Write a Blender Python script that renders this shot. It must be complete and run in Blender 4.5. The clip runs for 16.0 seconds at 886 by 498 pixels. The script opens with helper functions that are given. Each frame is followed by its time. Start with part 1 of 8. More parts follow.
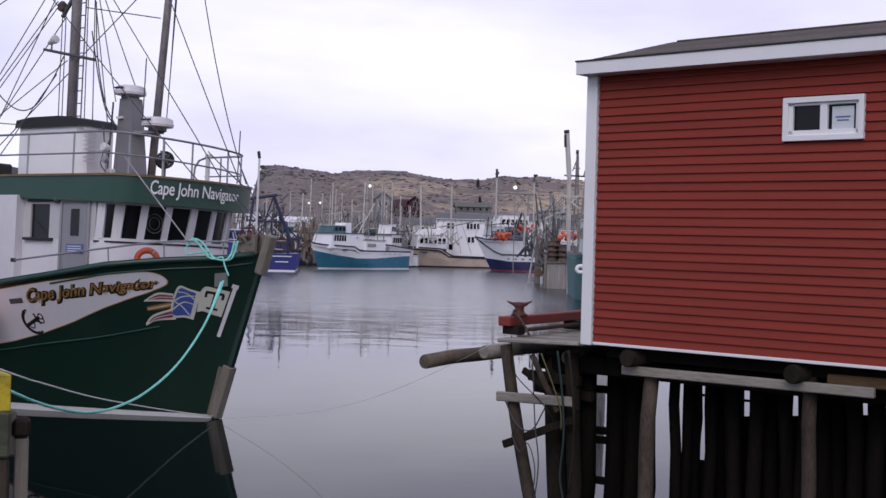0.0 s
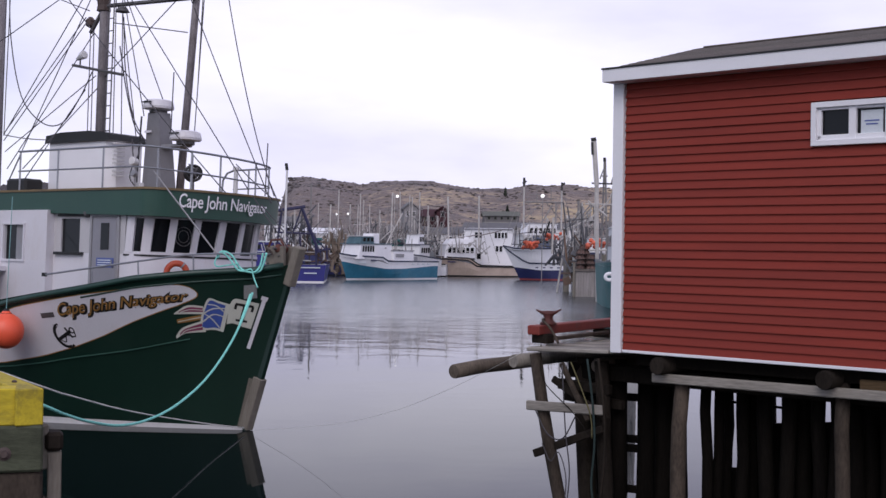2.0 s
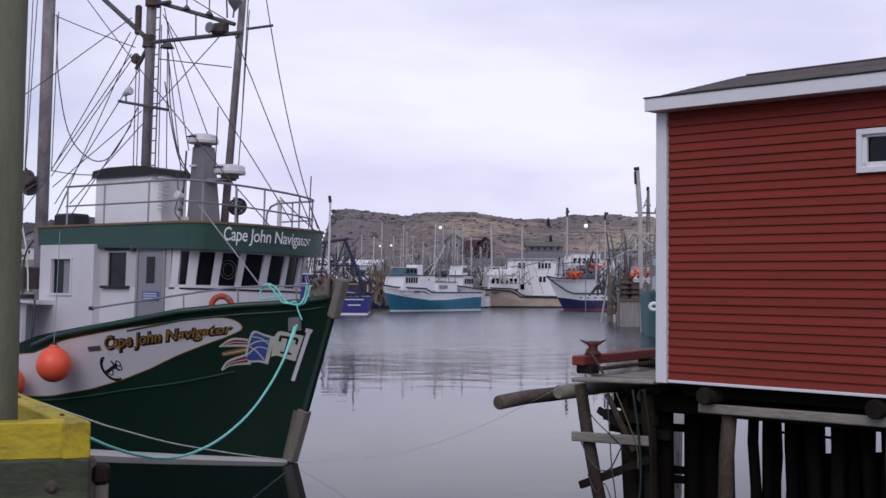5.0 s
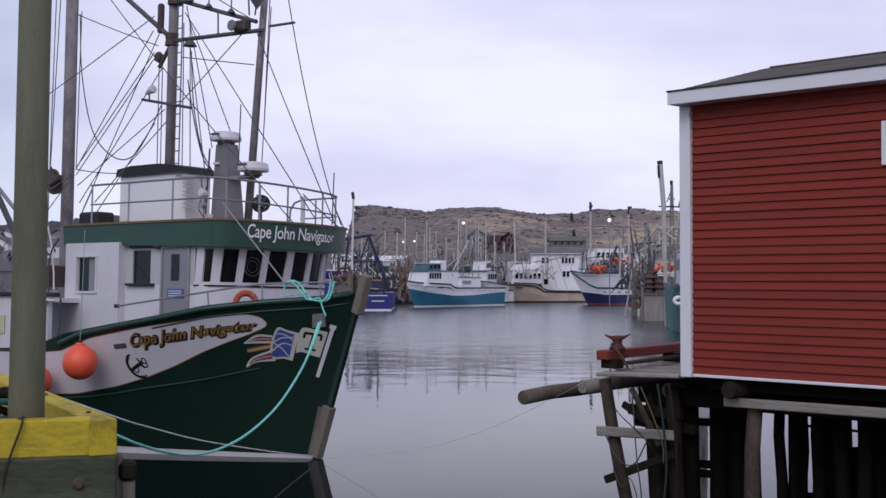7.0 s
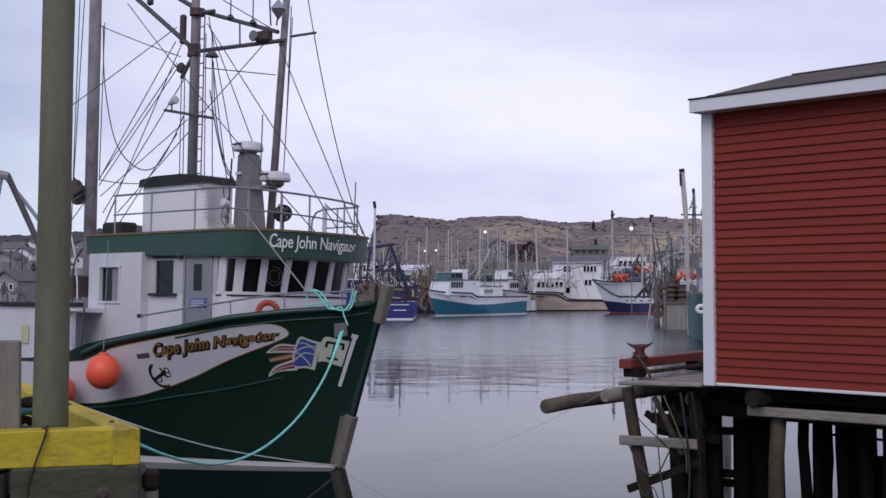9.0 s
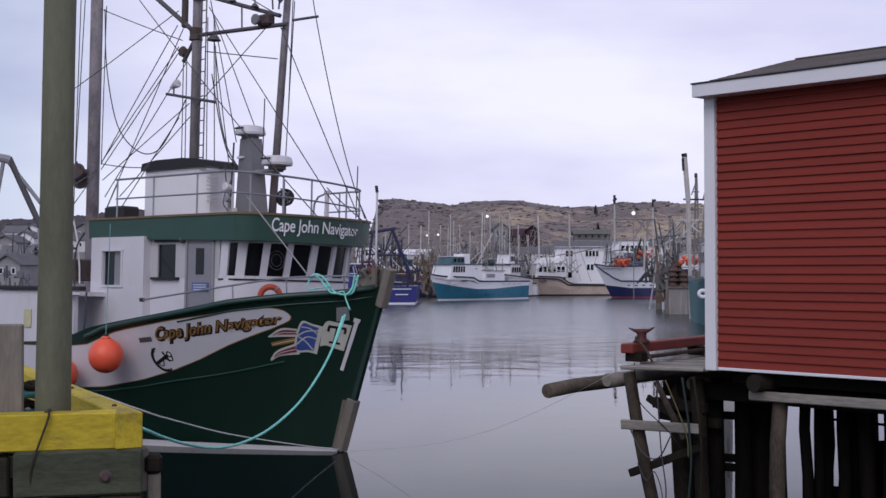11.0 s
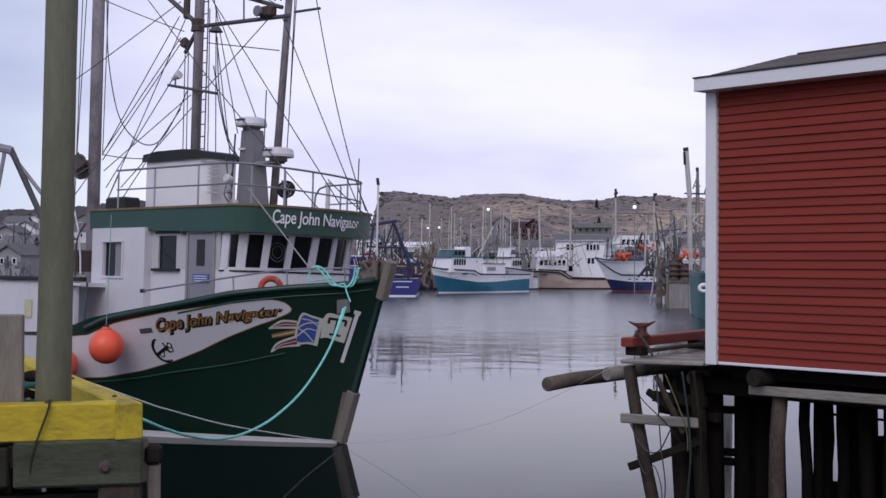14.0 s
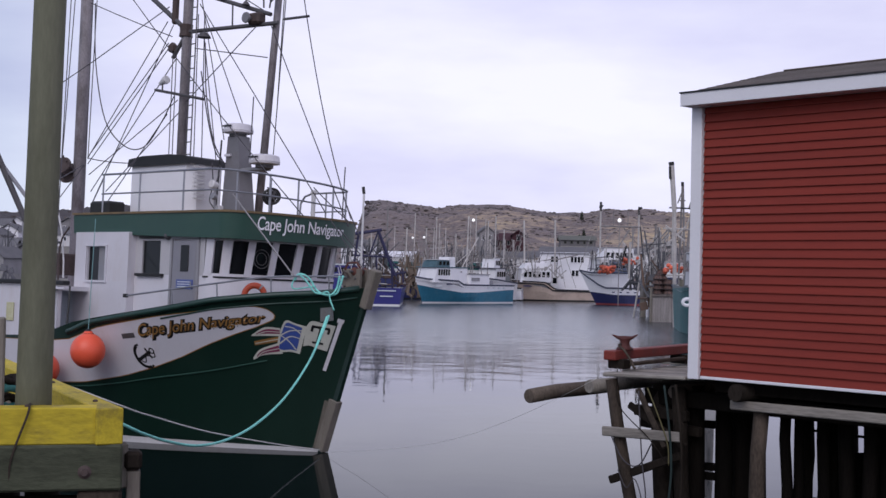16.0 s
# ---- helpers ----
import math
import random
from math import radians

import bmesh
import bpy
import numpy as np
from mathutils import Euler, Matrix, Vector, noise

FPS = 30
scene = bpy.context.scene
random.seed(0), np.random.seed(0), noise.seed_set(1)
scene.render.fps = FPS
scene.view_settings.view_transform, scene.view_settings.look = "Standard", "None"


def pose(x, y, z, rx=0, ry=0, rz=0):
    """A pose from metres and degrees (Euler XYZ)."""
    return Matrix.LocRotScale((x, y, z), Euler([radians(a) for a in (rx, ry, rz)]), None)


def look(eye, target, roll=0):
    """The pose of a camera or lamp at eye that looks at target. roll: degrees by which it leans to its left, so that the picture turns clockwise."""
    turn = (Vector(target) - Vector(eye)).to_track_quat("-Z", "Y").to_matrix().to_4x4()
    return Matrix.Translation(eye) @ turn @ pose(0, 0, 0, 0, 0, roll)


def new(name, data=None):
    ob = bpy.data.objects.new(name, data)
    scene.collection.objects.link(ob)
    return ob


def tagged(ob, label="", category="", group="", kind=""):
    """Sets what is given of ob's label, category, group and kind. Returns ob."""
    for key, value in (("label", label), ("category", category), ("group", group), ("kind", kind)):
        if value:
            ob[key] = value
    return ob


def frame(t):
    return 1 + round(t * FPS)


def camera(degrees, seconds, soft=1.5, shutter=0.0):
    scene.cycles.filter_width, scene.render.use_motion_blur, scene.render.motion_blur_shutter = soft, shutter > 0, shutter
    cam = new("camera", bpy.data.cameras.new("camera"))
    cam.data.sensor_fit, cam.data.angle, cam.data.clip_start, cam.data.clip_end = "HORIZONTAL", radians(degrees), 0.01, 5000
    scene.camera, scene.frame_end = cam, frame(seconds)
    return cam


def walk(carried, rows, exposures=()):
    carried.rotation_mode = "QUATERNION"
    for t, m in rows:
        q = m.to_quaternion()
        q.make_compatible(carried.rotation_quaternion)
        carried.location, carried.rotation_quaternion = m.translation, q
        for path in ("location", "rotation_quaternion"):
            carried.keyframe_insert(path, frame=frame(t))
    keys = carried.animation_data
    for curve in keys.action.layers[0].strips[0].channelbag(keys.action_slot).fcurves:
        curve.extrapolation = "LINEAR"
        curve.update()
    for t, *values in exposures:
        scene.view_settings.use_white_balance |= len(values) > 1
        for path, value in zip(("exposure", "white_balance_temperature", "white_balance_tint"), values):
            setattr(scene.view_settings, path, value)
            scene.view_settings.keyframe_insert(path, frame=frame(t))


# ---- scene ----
cam = camera(37.65, 16.0)
PATH = [
    (0.0, 0, 0, 3.8, 89.656, -1.511, -1.959),
    (0.5, 0, 0, 3.8, 89.771, -1.387, -1.808),
    (1.0, 0, 0, 3.8, 89.953, -1.128, -1.485),
    (1.5, 0, 0, 3.8, 89.994, -0.985, -1.009),
    (2.0, 0, 0, 3.8, 90.054, -0.806, -0.723),
    (2.5, 0, 0, 3.8, 90.230, -0.695, -0.435),
    (3.0, 0, 0, 3.8, 91.009, -0.718, -0.146),
    (3.5, 0, 0, 3.8, 91.280, -0.676, 0.230),
    (4.0, 0, 0, 3.8, 91.403, -0.529, 0.538),
    (6.5, 0, 0, 3.8, 91.391, -0.115, 2.036),
    (7.0, 0, 0, 3.8, 91.201, 0.060, 2.226),
    (7.5, 0, 0, 3.8, 91.227, 0.244, 2.501),
    (8.0, 0, 0, 3.8, 91.425, 0.154, 2.887),
    (8.5, 0, 0, 3.8, 91.480, 0.234, 3.078),
    (9.0, 0, 0, 3.8, 91.600, 0.223, 3.184),
    (11.5, 0, 0, 3.8, 90.831, 0.073, 3.344),
    (12.0, 0, 0, 3.8, 90.877, -0.093, 3.402),
    (12.5, 0, 0, 3.8, 90.823, -0.178, 3.329),
    (13.0, 0, 0, 3.8, 90.747, -0.187, 3.299),
    (13.5, 0, 0, 3.8, 90.749, -0.175, 3.309),
    (14.0, 0, 0, 3.8, 90.594, -0.186, 3.307),
    (14.5, 0, 0, 3.8, 90.489, -0.251, 3.204),
    (15.0, 0, 0, 3.8, 90.868, -0.426, 3.025),
    (15.5, 0, 0, 3.8, 91.448, -0.863, 2.617),
    (16.0, 0, 0, 3.8, 91.044, -1.180, 2.616),
]
walk(cam, [(t, pose(*r)) for t, *r in PATH],
     exposures=((0.0, 0.05, 6400, 14), (1.0, 0.04, 6400, 14), (2.0, 0.12, 6400, 14), (2.6, 0.19, 6400, 14), (3.4, 0.1, 6400, 14), (4.0, -0.05, 6350, 14), (6.5, -0.11, 6230, 14), (9.0, -0.13, 6200, 14), (11.5, -0.11, 6240, 14), (12.5, -0.07, 6240, 14), (16.0, -0.05, 6230, 14)))

# ---- light ----
world = bpy.data.worlds.new("overcast")
scene.world = world
world.use_nodes = True
wn = world.node_tree
wn.nodes.clear()
w_out = wn.nodes.new("ShaderNodeOutputWorld")
w_sky = wn.nodes.new("ShaderNodeTexSky")
w_sky.sky_type = "NISHITA"
w_sky.sun_disc = False
w_sky.sun_elevation = radians(38)
w_sky.sun_rotation = radians(200)
w_skybg = wn.nodes.new("ShaderNodeBackground")
w_skybg.inputs[1].default_value = 0.09
wn.links.new(w_sky.outputs[0], w_skybg.inputs[0])
w_tc = wn.nodes.new("ShaderNodeTexCoord")
w_map = wn.nodes.new("ShaderNodeMapping")
w_map.inputs["Scale"].default_value = (1.6, 1.6, 5.5)
wn.links.new(w_tc.outputs["Generated"], w_map.inputs[0])
w_noise = wn.nodes.new("ShaderNodeTexNoise")
w_noise.inputs["Scale"].default_value = 1.9
w_noise.inputs["Detail"].default_value = 6
w_noise.inputs["Roughness"].default_value = 0.5
wn.links.new(w_map.outputs[0], w_noise.inputs["Vector"])
w_ramp = wn.nodes.new("ShaderNodeValToRGB")
w_ramp.color_ramp.elements[0].position = 0.34
w_ramp.color_ramp.elements[0].color = (0.76, 0.75, 0.97, 1)
w_ramp.color_ramp.elements[1].position = 0.62
w_ramp.color_ramp.elements[1].color = (1.03, 1.02, 1.15, 1)
wn.links.new(w_noise.outputs["Fac"], w_ramp.inputs[0])
w_cloud = wn.nodes.new("ShaderNodeBackground")
w_cloud.inputs[1].default_value = 1.0
w_sep = wn.nodes.new("ShaderNodeSeparateXYZ")
wn.links.new(w_tc.outputs["Generated"], w_sep.inputs[0])
w_high = wn.nodes.new("ShaderNodeMapRange")
w_high.interpolation_type = "SMOOTHSTEP"
w_high.inputs[1].default_value, w_high.inputs[2].default_value = 0.1, 0.8
wn.links.new(w_sep.outputs[2], w_high.inputs[0])
# unseen sky overhead dimmed to cut the light on things below
w_zenithdim = wn.nodes.new("ShaderNodeMix")
w_zenithdim.data_type, w_zenithdim.blend_type = "RGBA", "MULTIPLY"
w_zenithdim.inputs[7].default_value = (0.52, 0.53, 0.60, 1)
wn.links.new(w_high.outputs[0], w_zenithdim.inputs[0])
wn.links.new(w_ramp.outputs[0], w_zenithdim.inputs[6])
# sky darkened and cooled towards the west
w_west = wn.nodes.new("ShaderNodeMapRange")
w_west.interpolation_type = "SMOOTHSTEP"
w_west.inputs[1].default_value, w_west.inputs[2].default_value = -0.24, -0.40
wn.links.new(w_sep.outputs[0], w_west.inputs[0])
w_westdim = wn.nodes.new("ShaderNodeMix")
w_westdim.data_type, w_westdim.blend_type = "RGBA", "MULTIPLY"
w_westdim.inputs[7].default_value = (0.66, 0.74, 0.78, 1)
wn.links.new(w_west.outputs[0], w_westdim.inputs[0])
wn.links.new(w_zenithdim.outputs[2], w_westdim.inputs[6])
wn.links.new(w_westdim.outputs[2], w_cloud.inputs[0])
w_mix = wn.nodes.new("ShaderNodeMixShader")
w_mix.inputs[0].default_value = 0.94
wn.links.new(w_skybg.outputs[0], w_mix.inputs[1])
wn.links.new(w_cloud.outputs[0], w_mix.inputs[2])
wn.links.new(w_mix.outputs[0], w_out.inputs[0])

sun_data = bpy.data.lights.new("sun", "SUN")
sun_data.energy = 1.15
sun_data.angle = radians(40)
sun_data.color = (1.0, 0.96, 0.92)
sun = new("sun", sun_data)
sun.matrix_world = look((-15, -40, 50), (0, 15, 0))


# ---- materials ----
def mat(name, col, rough=0.6, metal=0.0, var=0.25, scale=3.0, fine=40.0, bump=0.1, stain=None, stain_amt=0.0,
        stain_scale=1.2, stretch=(1, 1, 1), island=False, emit=None, spec=0.5, world_space=False):
    m = bpy.data.materials.new(name)
    m.use_nodes = True
    nt = m.node_tree
    b = nt.nodes["Principled BSDF"]
    b.inputs["Metallic"].default_value = metal
    b.inputs["Specular IOR Level"].default_value = spec
    tc = nt.nodes.new("ShaderNodeTexCoord")
    mp = nt.nodes.new("ShaderNodeMapping")
    mp.inputs["Scale"].default_value = stretch
    nt.links.new(tc.outputs["Object"], mp.inputs[0])
    info = nt.nodes.new("ShaderNodeObjectInfo")
    addv = nt.nodes.new("ShaderNodeVectorMath")
    addv.operation = "ADD"
    comb = nt.nodes.new("ShaderNodeCombineXYZ")
    mul = nt.nodes.new("ShaderNodeMath")
    mul.operation = "MULTIPLY"
    mul.inputs[1].default_value = 37.0
    nt.links.new(info.outputs["Random"], mul.inputs[0])
    nt.links.new(mul.outputs[0], comb.inputs[0])
    nt.links.new(mp.outputs[0], addv.inputs[0])
    nt.links.new(comb.outputs[0], addv.inputs[1])
    n1 = nt.nodes.new("ShaderNodeTexNoise")
    n1.inputs["Scale"].default_value = scale
    n1.inputs["Detail"].default_value = 5
    n2 = nt.nodes.new("ShaderNodeTexNoise")
    n2.inputs["Scale"].default_value = fine
    n2.inputs["Detail"].default_value = 3
    for n in (n1, n2):
        nt.links.new(addv.outputs[0], n.inputs["Vector"])
    avg = nt.nodes.new("ShaderNodeMix")
    avg.data_type = "FLOAT"
    avg.inputs[0].default_value = 0.4
    nt.links.new(n1.outputs["Fac"], avg.inputs[2])
    nt.links.new(n2.outputs["Fac"], avg.inputs[3])
    mr = nt.nodes.new("ShaderNodeMapRange")
    mr.inputs[1].default_value, mr.inputs[2].default_value = 0.3, 0.7
    mr.inputs[3].default_value, mr.inputs[4].default_value = 1 - var, 1 + var
    nt.links.new(avg.outputs[0], mr.inputs[0])
    tint = nt.nodes.new("ShaderNodeMix")
    tint.data_type = "RGBA"
    tint.blend_type = "MULTIPLY"
    tint.inputs[0].default_value = 1.0
    tint.inputs[6].default_value = (*col, 1)
    nt.links.new(mr.outputs[0], tint.inputs[7])
    out = tint.outputs[2]
    if island:
        geo = nt.nodes.new("ShaderNodeNewGeometry")
        mr2 = nt.nodes.new("ShaderNodeMapRange")
        mr2.inputs[3].default_value, mr2.inputs[4].default_value = 0.6, 1.35
        nt.links.new(geo.outputs["Random Per Island"], mr2.inputs[0])
        t2 = nt.nodes.new("ShaderNodeMix")
        t2.data_type = "RGBA"
        t2.blend_type = "MULTIPLY"
        t2.inputs[0].default_value = 1.0
        nt.links.new(out, t2.inputs[6])
        nt.links.new(mr2.outputs[0], t2.inputs[7])
        out = t2.outputs[2]
    else:
        mr2 = nt.nodes.new("ShaderNodeMapRange")
        mr2.inputs[3].default_value, mr2.inputs[4].default_value = 1 - var * 0.4, 1 + var * 0.4
        nt.links.new(info.outputs["Random"], mr2.inputs[0])
        t2 = nt.nodes.new("ShaderNodeMix")
        t2.data_type = "RGBA"
        t2.blend_type = "MULTIPLY"
        t2.inputs[0].default_value = 1.0
        nt.links.new(out, t2.inputs[6])
        nt.links.new(mr2.outputs[0], t2.inputs[7])
        out = t2.outputs[2]
    if stain:
        n3 = nt.nodes.new("ShaderNodeTexNoise")
        n3.inputs["Scale"].default_value = stain_scale
        n3.inputs["Detail"].default_value = 8
        n3.inputs["Roughness"].default_value = 0.65
        nt.links.new(addv.outputs[0], n3.inputs["Vector"])
        r3 = nt.nodes.new("ShaderNodeMapRange")
        r3.inputs[1].default_value, r3.inputs[2].default_value = 0.52, 0.72
        r3.inputs[3].default_value, r3.inputs[4].default_value = 0.0, stain_amt
        nt.links.new(n3.outputs["Fac"], r3.inputs[0])
        ms = nt.nodes.new("ShaderNodeMix")
        ms.data_type = "RGBA"
        nt.links.new(r3.outputs[0], ms.inputs[0])
        nt.links.new(out, ms.inputs[6])
        ms.inputs[7].default_value = (*stain, 1)
        out = ms.outputs[2]
    nt.links.new(out, b.inputs["Base Color"])
    rr = nt.nodes.new("ShaderNodeMapRange")
    rr.inputs[3].default_value, rr.inputs[4].default_value = max(0.02, rough - 0.1), min(1, rough + 0.1)
    nt.links.new(n1.outputs["Fac"], rr.inputs[0])
    nt.links.new(rr.outputs[0], b.inputs["Roughness"])
    if bump:
        bp = nt.nodes.new("ShaderNodeBump")
        bp.inputs["Strength"].default_value = bump
        bp.inputs["Distance"].default_value = 0.01
        nt.links.new(n2.outputs["Fac"], bp.inputs["Height"])
        nt.links.new(bp.outputs[0], b.inputs["Normal"])
    if emit:
        b.inputs["Emission Color"].default_value = (*emit[0], 1)
        b.inputs["Emission Strength"].default_value = emit[1]
    return m


M_GREEN = mat("green hull paint", (0.007, 0.026, 0.018), 0.38, var=0.15, scale=0.8, bump=0.03, stain=(0.018, 0.038, 0.028), stain_amt=0.35, stretch=(1, 1, 0.3))
M_TRIMGREEN = mat("green trim paint", (0.024, 0.072, 0.054), 0.42, var=0.12, scale=1.0, bump=0.03, stain=(0.05, 0.10, 0.07), stain_amt=0.3)
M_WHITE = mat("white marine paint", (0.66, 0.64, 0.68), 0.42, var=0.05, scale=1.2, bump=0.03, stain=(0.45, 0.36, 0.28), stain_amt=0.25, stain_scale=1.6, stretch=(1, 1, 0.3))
# base greyer than M_WHITE for the visor's shade; the stain is grime
M_SHADEDWHITE = mat("grimy white paint with visor shade", (0.5, 0.485, 0.5), 0.5, var=0.12, scale=1.5, bump=0.04, stain=(0.24, 0.2, 0.18), stain_amt=0.6, stain_scale=1.4, stretch=(1, 1, 0.25))
M_OFFWHITE = mat("weathered white paint", (0.66, 0.65, 0.66), 0.5, var=0.1, scale=1.2, bump=0.05, stain=(0.36, 0.27, 0.2), stain_amt=0.4, stretch=(1, 1, 0.3))
M_TRIMWHITE = mat("white trim boards", (0.8, 0.79, 0.82), 0.5, var=0.04, scale=2.0, bump=0.03)
M_RED = mat("barn red clapboard", (0.23, 0.03, 0.018), 0.6, var=0.14, scale=2.0, fine=30, bump=0.08, stain=(0.16, 0.02, 0.014), stain_amt=0.4, stretch=(0.3, 0.3, 3), spec=0.3)
M_DULLRED = mat("worn red paint", (0.2, 0.029, 0.02), 0.7, var=0.3, scale=3.0, bump=0.2, stain=(0.09, 0.05, 0.04), stain_amt=0.6, stain_scale=4)
M_SHINGLE = mat("brown asphalt shingle", (0.105, 0.088, 0.077), 0.9, var=0.4, scale=2.5, fine=60, bump=0.4, stain=(0.16, 0.125, 0.1), stain_amt=0.6, stain_scale=1.6)
M_YELLOW = mat("worn yellow paint", (0.5, 0.385, 0.028), 0.7, var=0.28, scale=5, bump=0.35, stain=(0.1, 0.082, 0.035), stain_amt=0.95, stain_scale=4.5, stretch=(0.35, 1, 1), spec=0.3)
M_GREYWOOD = mat("weathered grey timber", (0.17, 0.15, 0.125), 0.85, var=0.35, scale=5, fine=60, bump=0.5, stain=(0.07, 0.08, 0.05), stain_amt=0.6, stretch=(1, 1, 0.15))
M_PLANK = mat("bleached plank", (0.28, 0.255, 0.225), 0.9, var=0.4, scale=6, fine=50, bump=0.6, stain=(0.05, 0.042, 0.034), stain_amt=0.85, stain_scale=3, stretch=(0.14, 1, 1), spec=0.2)
M_POST = mat("green treated post", (0.155, 0.158, 0.11), 0.9, var=0.18, scale=5, fine=50, bump=0.5, stain=(0.08, 0.08, 0.052), stain_amt=0.55, stain_scale=2, stretch=(1, 1, 0.22), spec=0.2)
# near-black base puts the shade below the decks into the colour
M_PILE = mat("timber black with underside shade", (0.0085, 0.007, 0.0058), 0.85, var=0.5, scale=5, fine=45, bump=0.6, stain=(0.003, 0.003, 0.0026), stain_amt=0.9, stretch=(1, 1, 0.2), spec=0.06)
M_LOG = mat("barked log", (0.066, 0.051, 0.04), 0.9, var=0.55, scale=6, fine=40, bump=0.8, stain=(0.012, 0.01, 0.008), stain_amt=0.85, stain_scale=2.6, stretch=(1, 1, 0.4), spec=0.2)
M_FACE = mat("green wet face timber", (0.082, 0.09, 0.06), 0.9, var=0.45, scale=4, fine=50, bump=0.6, stain=(0.016, 0.018, 0.011), stain_amt=0.95, stain_scale=1.7, stretch=(0.3, 1, 1), spec=0.2)
M_FACEDARK = mat("dark brown face timber", (0.045, 0.042, 0.03), 0.9, var=0.5, scale=4, fine=50, bump=0.7, stain=(0.014, 0.013, 0.01), stain_amt=0.9, stain_scale=2.2, stretch=(0.4, 1, 1), spec=0.15)
M_MASTPALE = mat("pale far spars", (0.5, 0.47, 0.45), 0.6, var=0.25, scale=1.5, bump=0.05, stain=(0.22, 0.16, 0.12), stain_amt=0.5)
# for dark pieces, and for timbers darkened to paint the shade under the landing
M_DARKLOG = mat("dark and shade-darkened timber", (0.022, 0.0175, 0.014), 0.85, var=0.5, scale=5, fine=45, bump=0.6, stain=(0.006, 0.005, 0.004), stain_amt=0.9, stain_scale=3, stretch=(1, 1, 0.3), spec=0.1)
M_RUST = mat("rusty iron", (0.075, 0.052, 0.047), 0.75, var=0.4, scale=6, bump=0.4, stain=(0.05, 0.045, 0.045), stain_amt=0.7, stain_scale=4)
M_RUSTRED = mat("rust-red iron", (0.12, 0.04, 0.03), 0.8, var=0.4, scale=8, bump=0.4, stain=(0.06, 0.04, 0.035), stain_amt=0.8, stain_scale=9)
M_LIFERING = mat("faded red-orange life ring", (0.5, 0.075, 0.03), 0.5, var=0.15, scale=6, bump=0.05)
M_CAPGREEN = mat("dark green cap paint", (0.013, 0.044, 0.034), 0.4, var=0.2, scale=1.5, bump=0.05, stain=(0.05, 0.06, 0.05), stain_amt=0.35, stain_scale=3)
M_OCHRE = mat("worn ochre trim", (0.2, 0.14, 0.07), 0.7, var=0.3, scale=4, bump=0.2, stain=(0.1, 0.09, 0.08), stain_amt=0.6)
M_DRIFT = mat("bleached driftwood log", (0.27, 0.245, 0.215), 0.9, var=0.4, scale=5, fine=40, bump=0.7, stain=(0.09, 0.075, 0.06), stain_amt=0.8, stain_scale=2.5, stretch=(1, 1, 0.4), spec=0.2)
M_WORNLOG = mat("worn brown log", (0.105, 0.085, 0.068), 0.9, var=0.5, scale=5, fine=40, bump=0.8, stain=(0.03, 0.024, 0.019), stain_amt=0.8, stain_scale=2.2, stretch=(1, 1, 0.4), spec=0.2)
M_MAROON = mat("maroon rusted iron", (0.1, 0.026, 0.022), 0.7, var=0.35, scale=8, bump=0.3, stain=(0.05, 0.025, 0.02), stain_amt=0.7, stain_scale=6)
M_CUT = mat("cut log end", (0.13, 0.105, 0.085), 0.85, var=0.3, scale=10, fine=60, bump=0.3)
M_GLASS = mat("dark cabin glass", (0.008, 0.009, 0.011), 0.08, var=0.1, bump=0.0, spec=0.25)
M_DARKTRIM = mat("black rubber trim", (0.015, 0.015, 0.016), 0.6, var=0.2, bump=0.1)
M_GREY = mat("grey painted steel", (0.27, 0.27, 0.29), 0.5, var=0.15, scale=2, bump=0.05, stain=(0.2, 0.13, 0.09), stain_amt=0.35)
M_PILLAR = mat("dull grey pillar paint", (0.19, 0.185, 0.2), 0.55, var=0.15, scale=2, bump=0.05, stain=(0.13, 0.11, 0.1), stain_amt=0.5)
M_DOORGREY = mat("grey door paint", (0.25, 0.245, 0.275), 0.5, var=0.08, bump=0.04)
M_GALV = mat("galvanised rail", (0.3, 0.31, 0.34), 0.45, metal=0.6, var=0.2, bump=0.05)
M_MAST = mat("mast varnish and rust", (0.25, 0.225, 0.235), 0.6, var=0.4, scale=4, bump=0.25, stain=(0.085, 0.06, 0.055), stain_amt=0.85, stain_scale=2.2, stretch=(1, 1, 0.4))
M_STEEL = mat("dark rigging steel", (0.095, 0.09, 0.093), 0.55, metal=0.2, var=0.2, bump=0.05)
M_WIRE = mat("rigging wire", (0.055, 0.05, 0.058), 0.6, var=0.2, bump=0)
M_ROPEGREY = mat("grey rope", (0.33, 0.32, 0.33), 0.9, var=0.2, scale=10, fine=90, bump=0.5)
M_PALEROPE = mat("pale worn line", (0.6, 0.59, 0.56), 0.9, var=0.2, scale=10, fine=90, bump=0.4)
M_TEALROPE = mat("teal rope", (0.24, 0.68, 0.6), 0.8, var=0.2, scale=10, fine=120, bump=0.5)
M_ORANGE = mat("orange buoy vinyl", (0.9, 0.12, 0.055), 0.4, var=0.06, scale=3, bump=0.03, stain=(0.6, 0.09, 0.05), stain_amt=0.4)
M_GOLD = mat("gold lettering", (0.29, 0.15, 0.042), 0.45, var=0.15, bump=0.02)
M_BLACK = mat("black paint", (0.012, 0.011, 0.012), 0.5, var=0.2, bump=0.03)
M_FLAGRED = mat("flag red", (0.22, 0.03, 0.085), 0.5, var=0.1, bump=0.02)
M_FLAGBLUE = mat("flag blue", (0.05, 0.09, 0.33), 0.5, var=0.1, bump=0.02)
M_FLAGCREAM = mat("flag cream", (0.55, 0.55, 0.48), 0.5, var=0.1, bump=0.02)
M_BLUE = mat("royal blue hull", (0.013, 0.013, 0.16), 0.4, var=0.15, scale=0.7, bump=0.03)
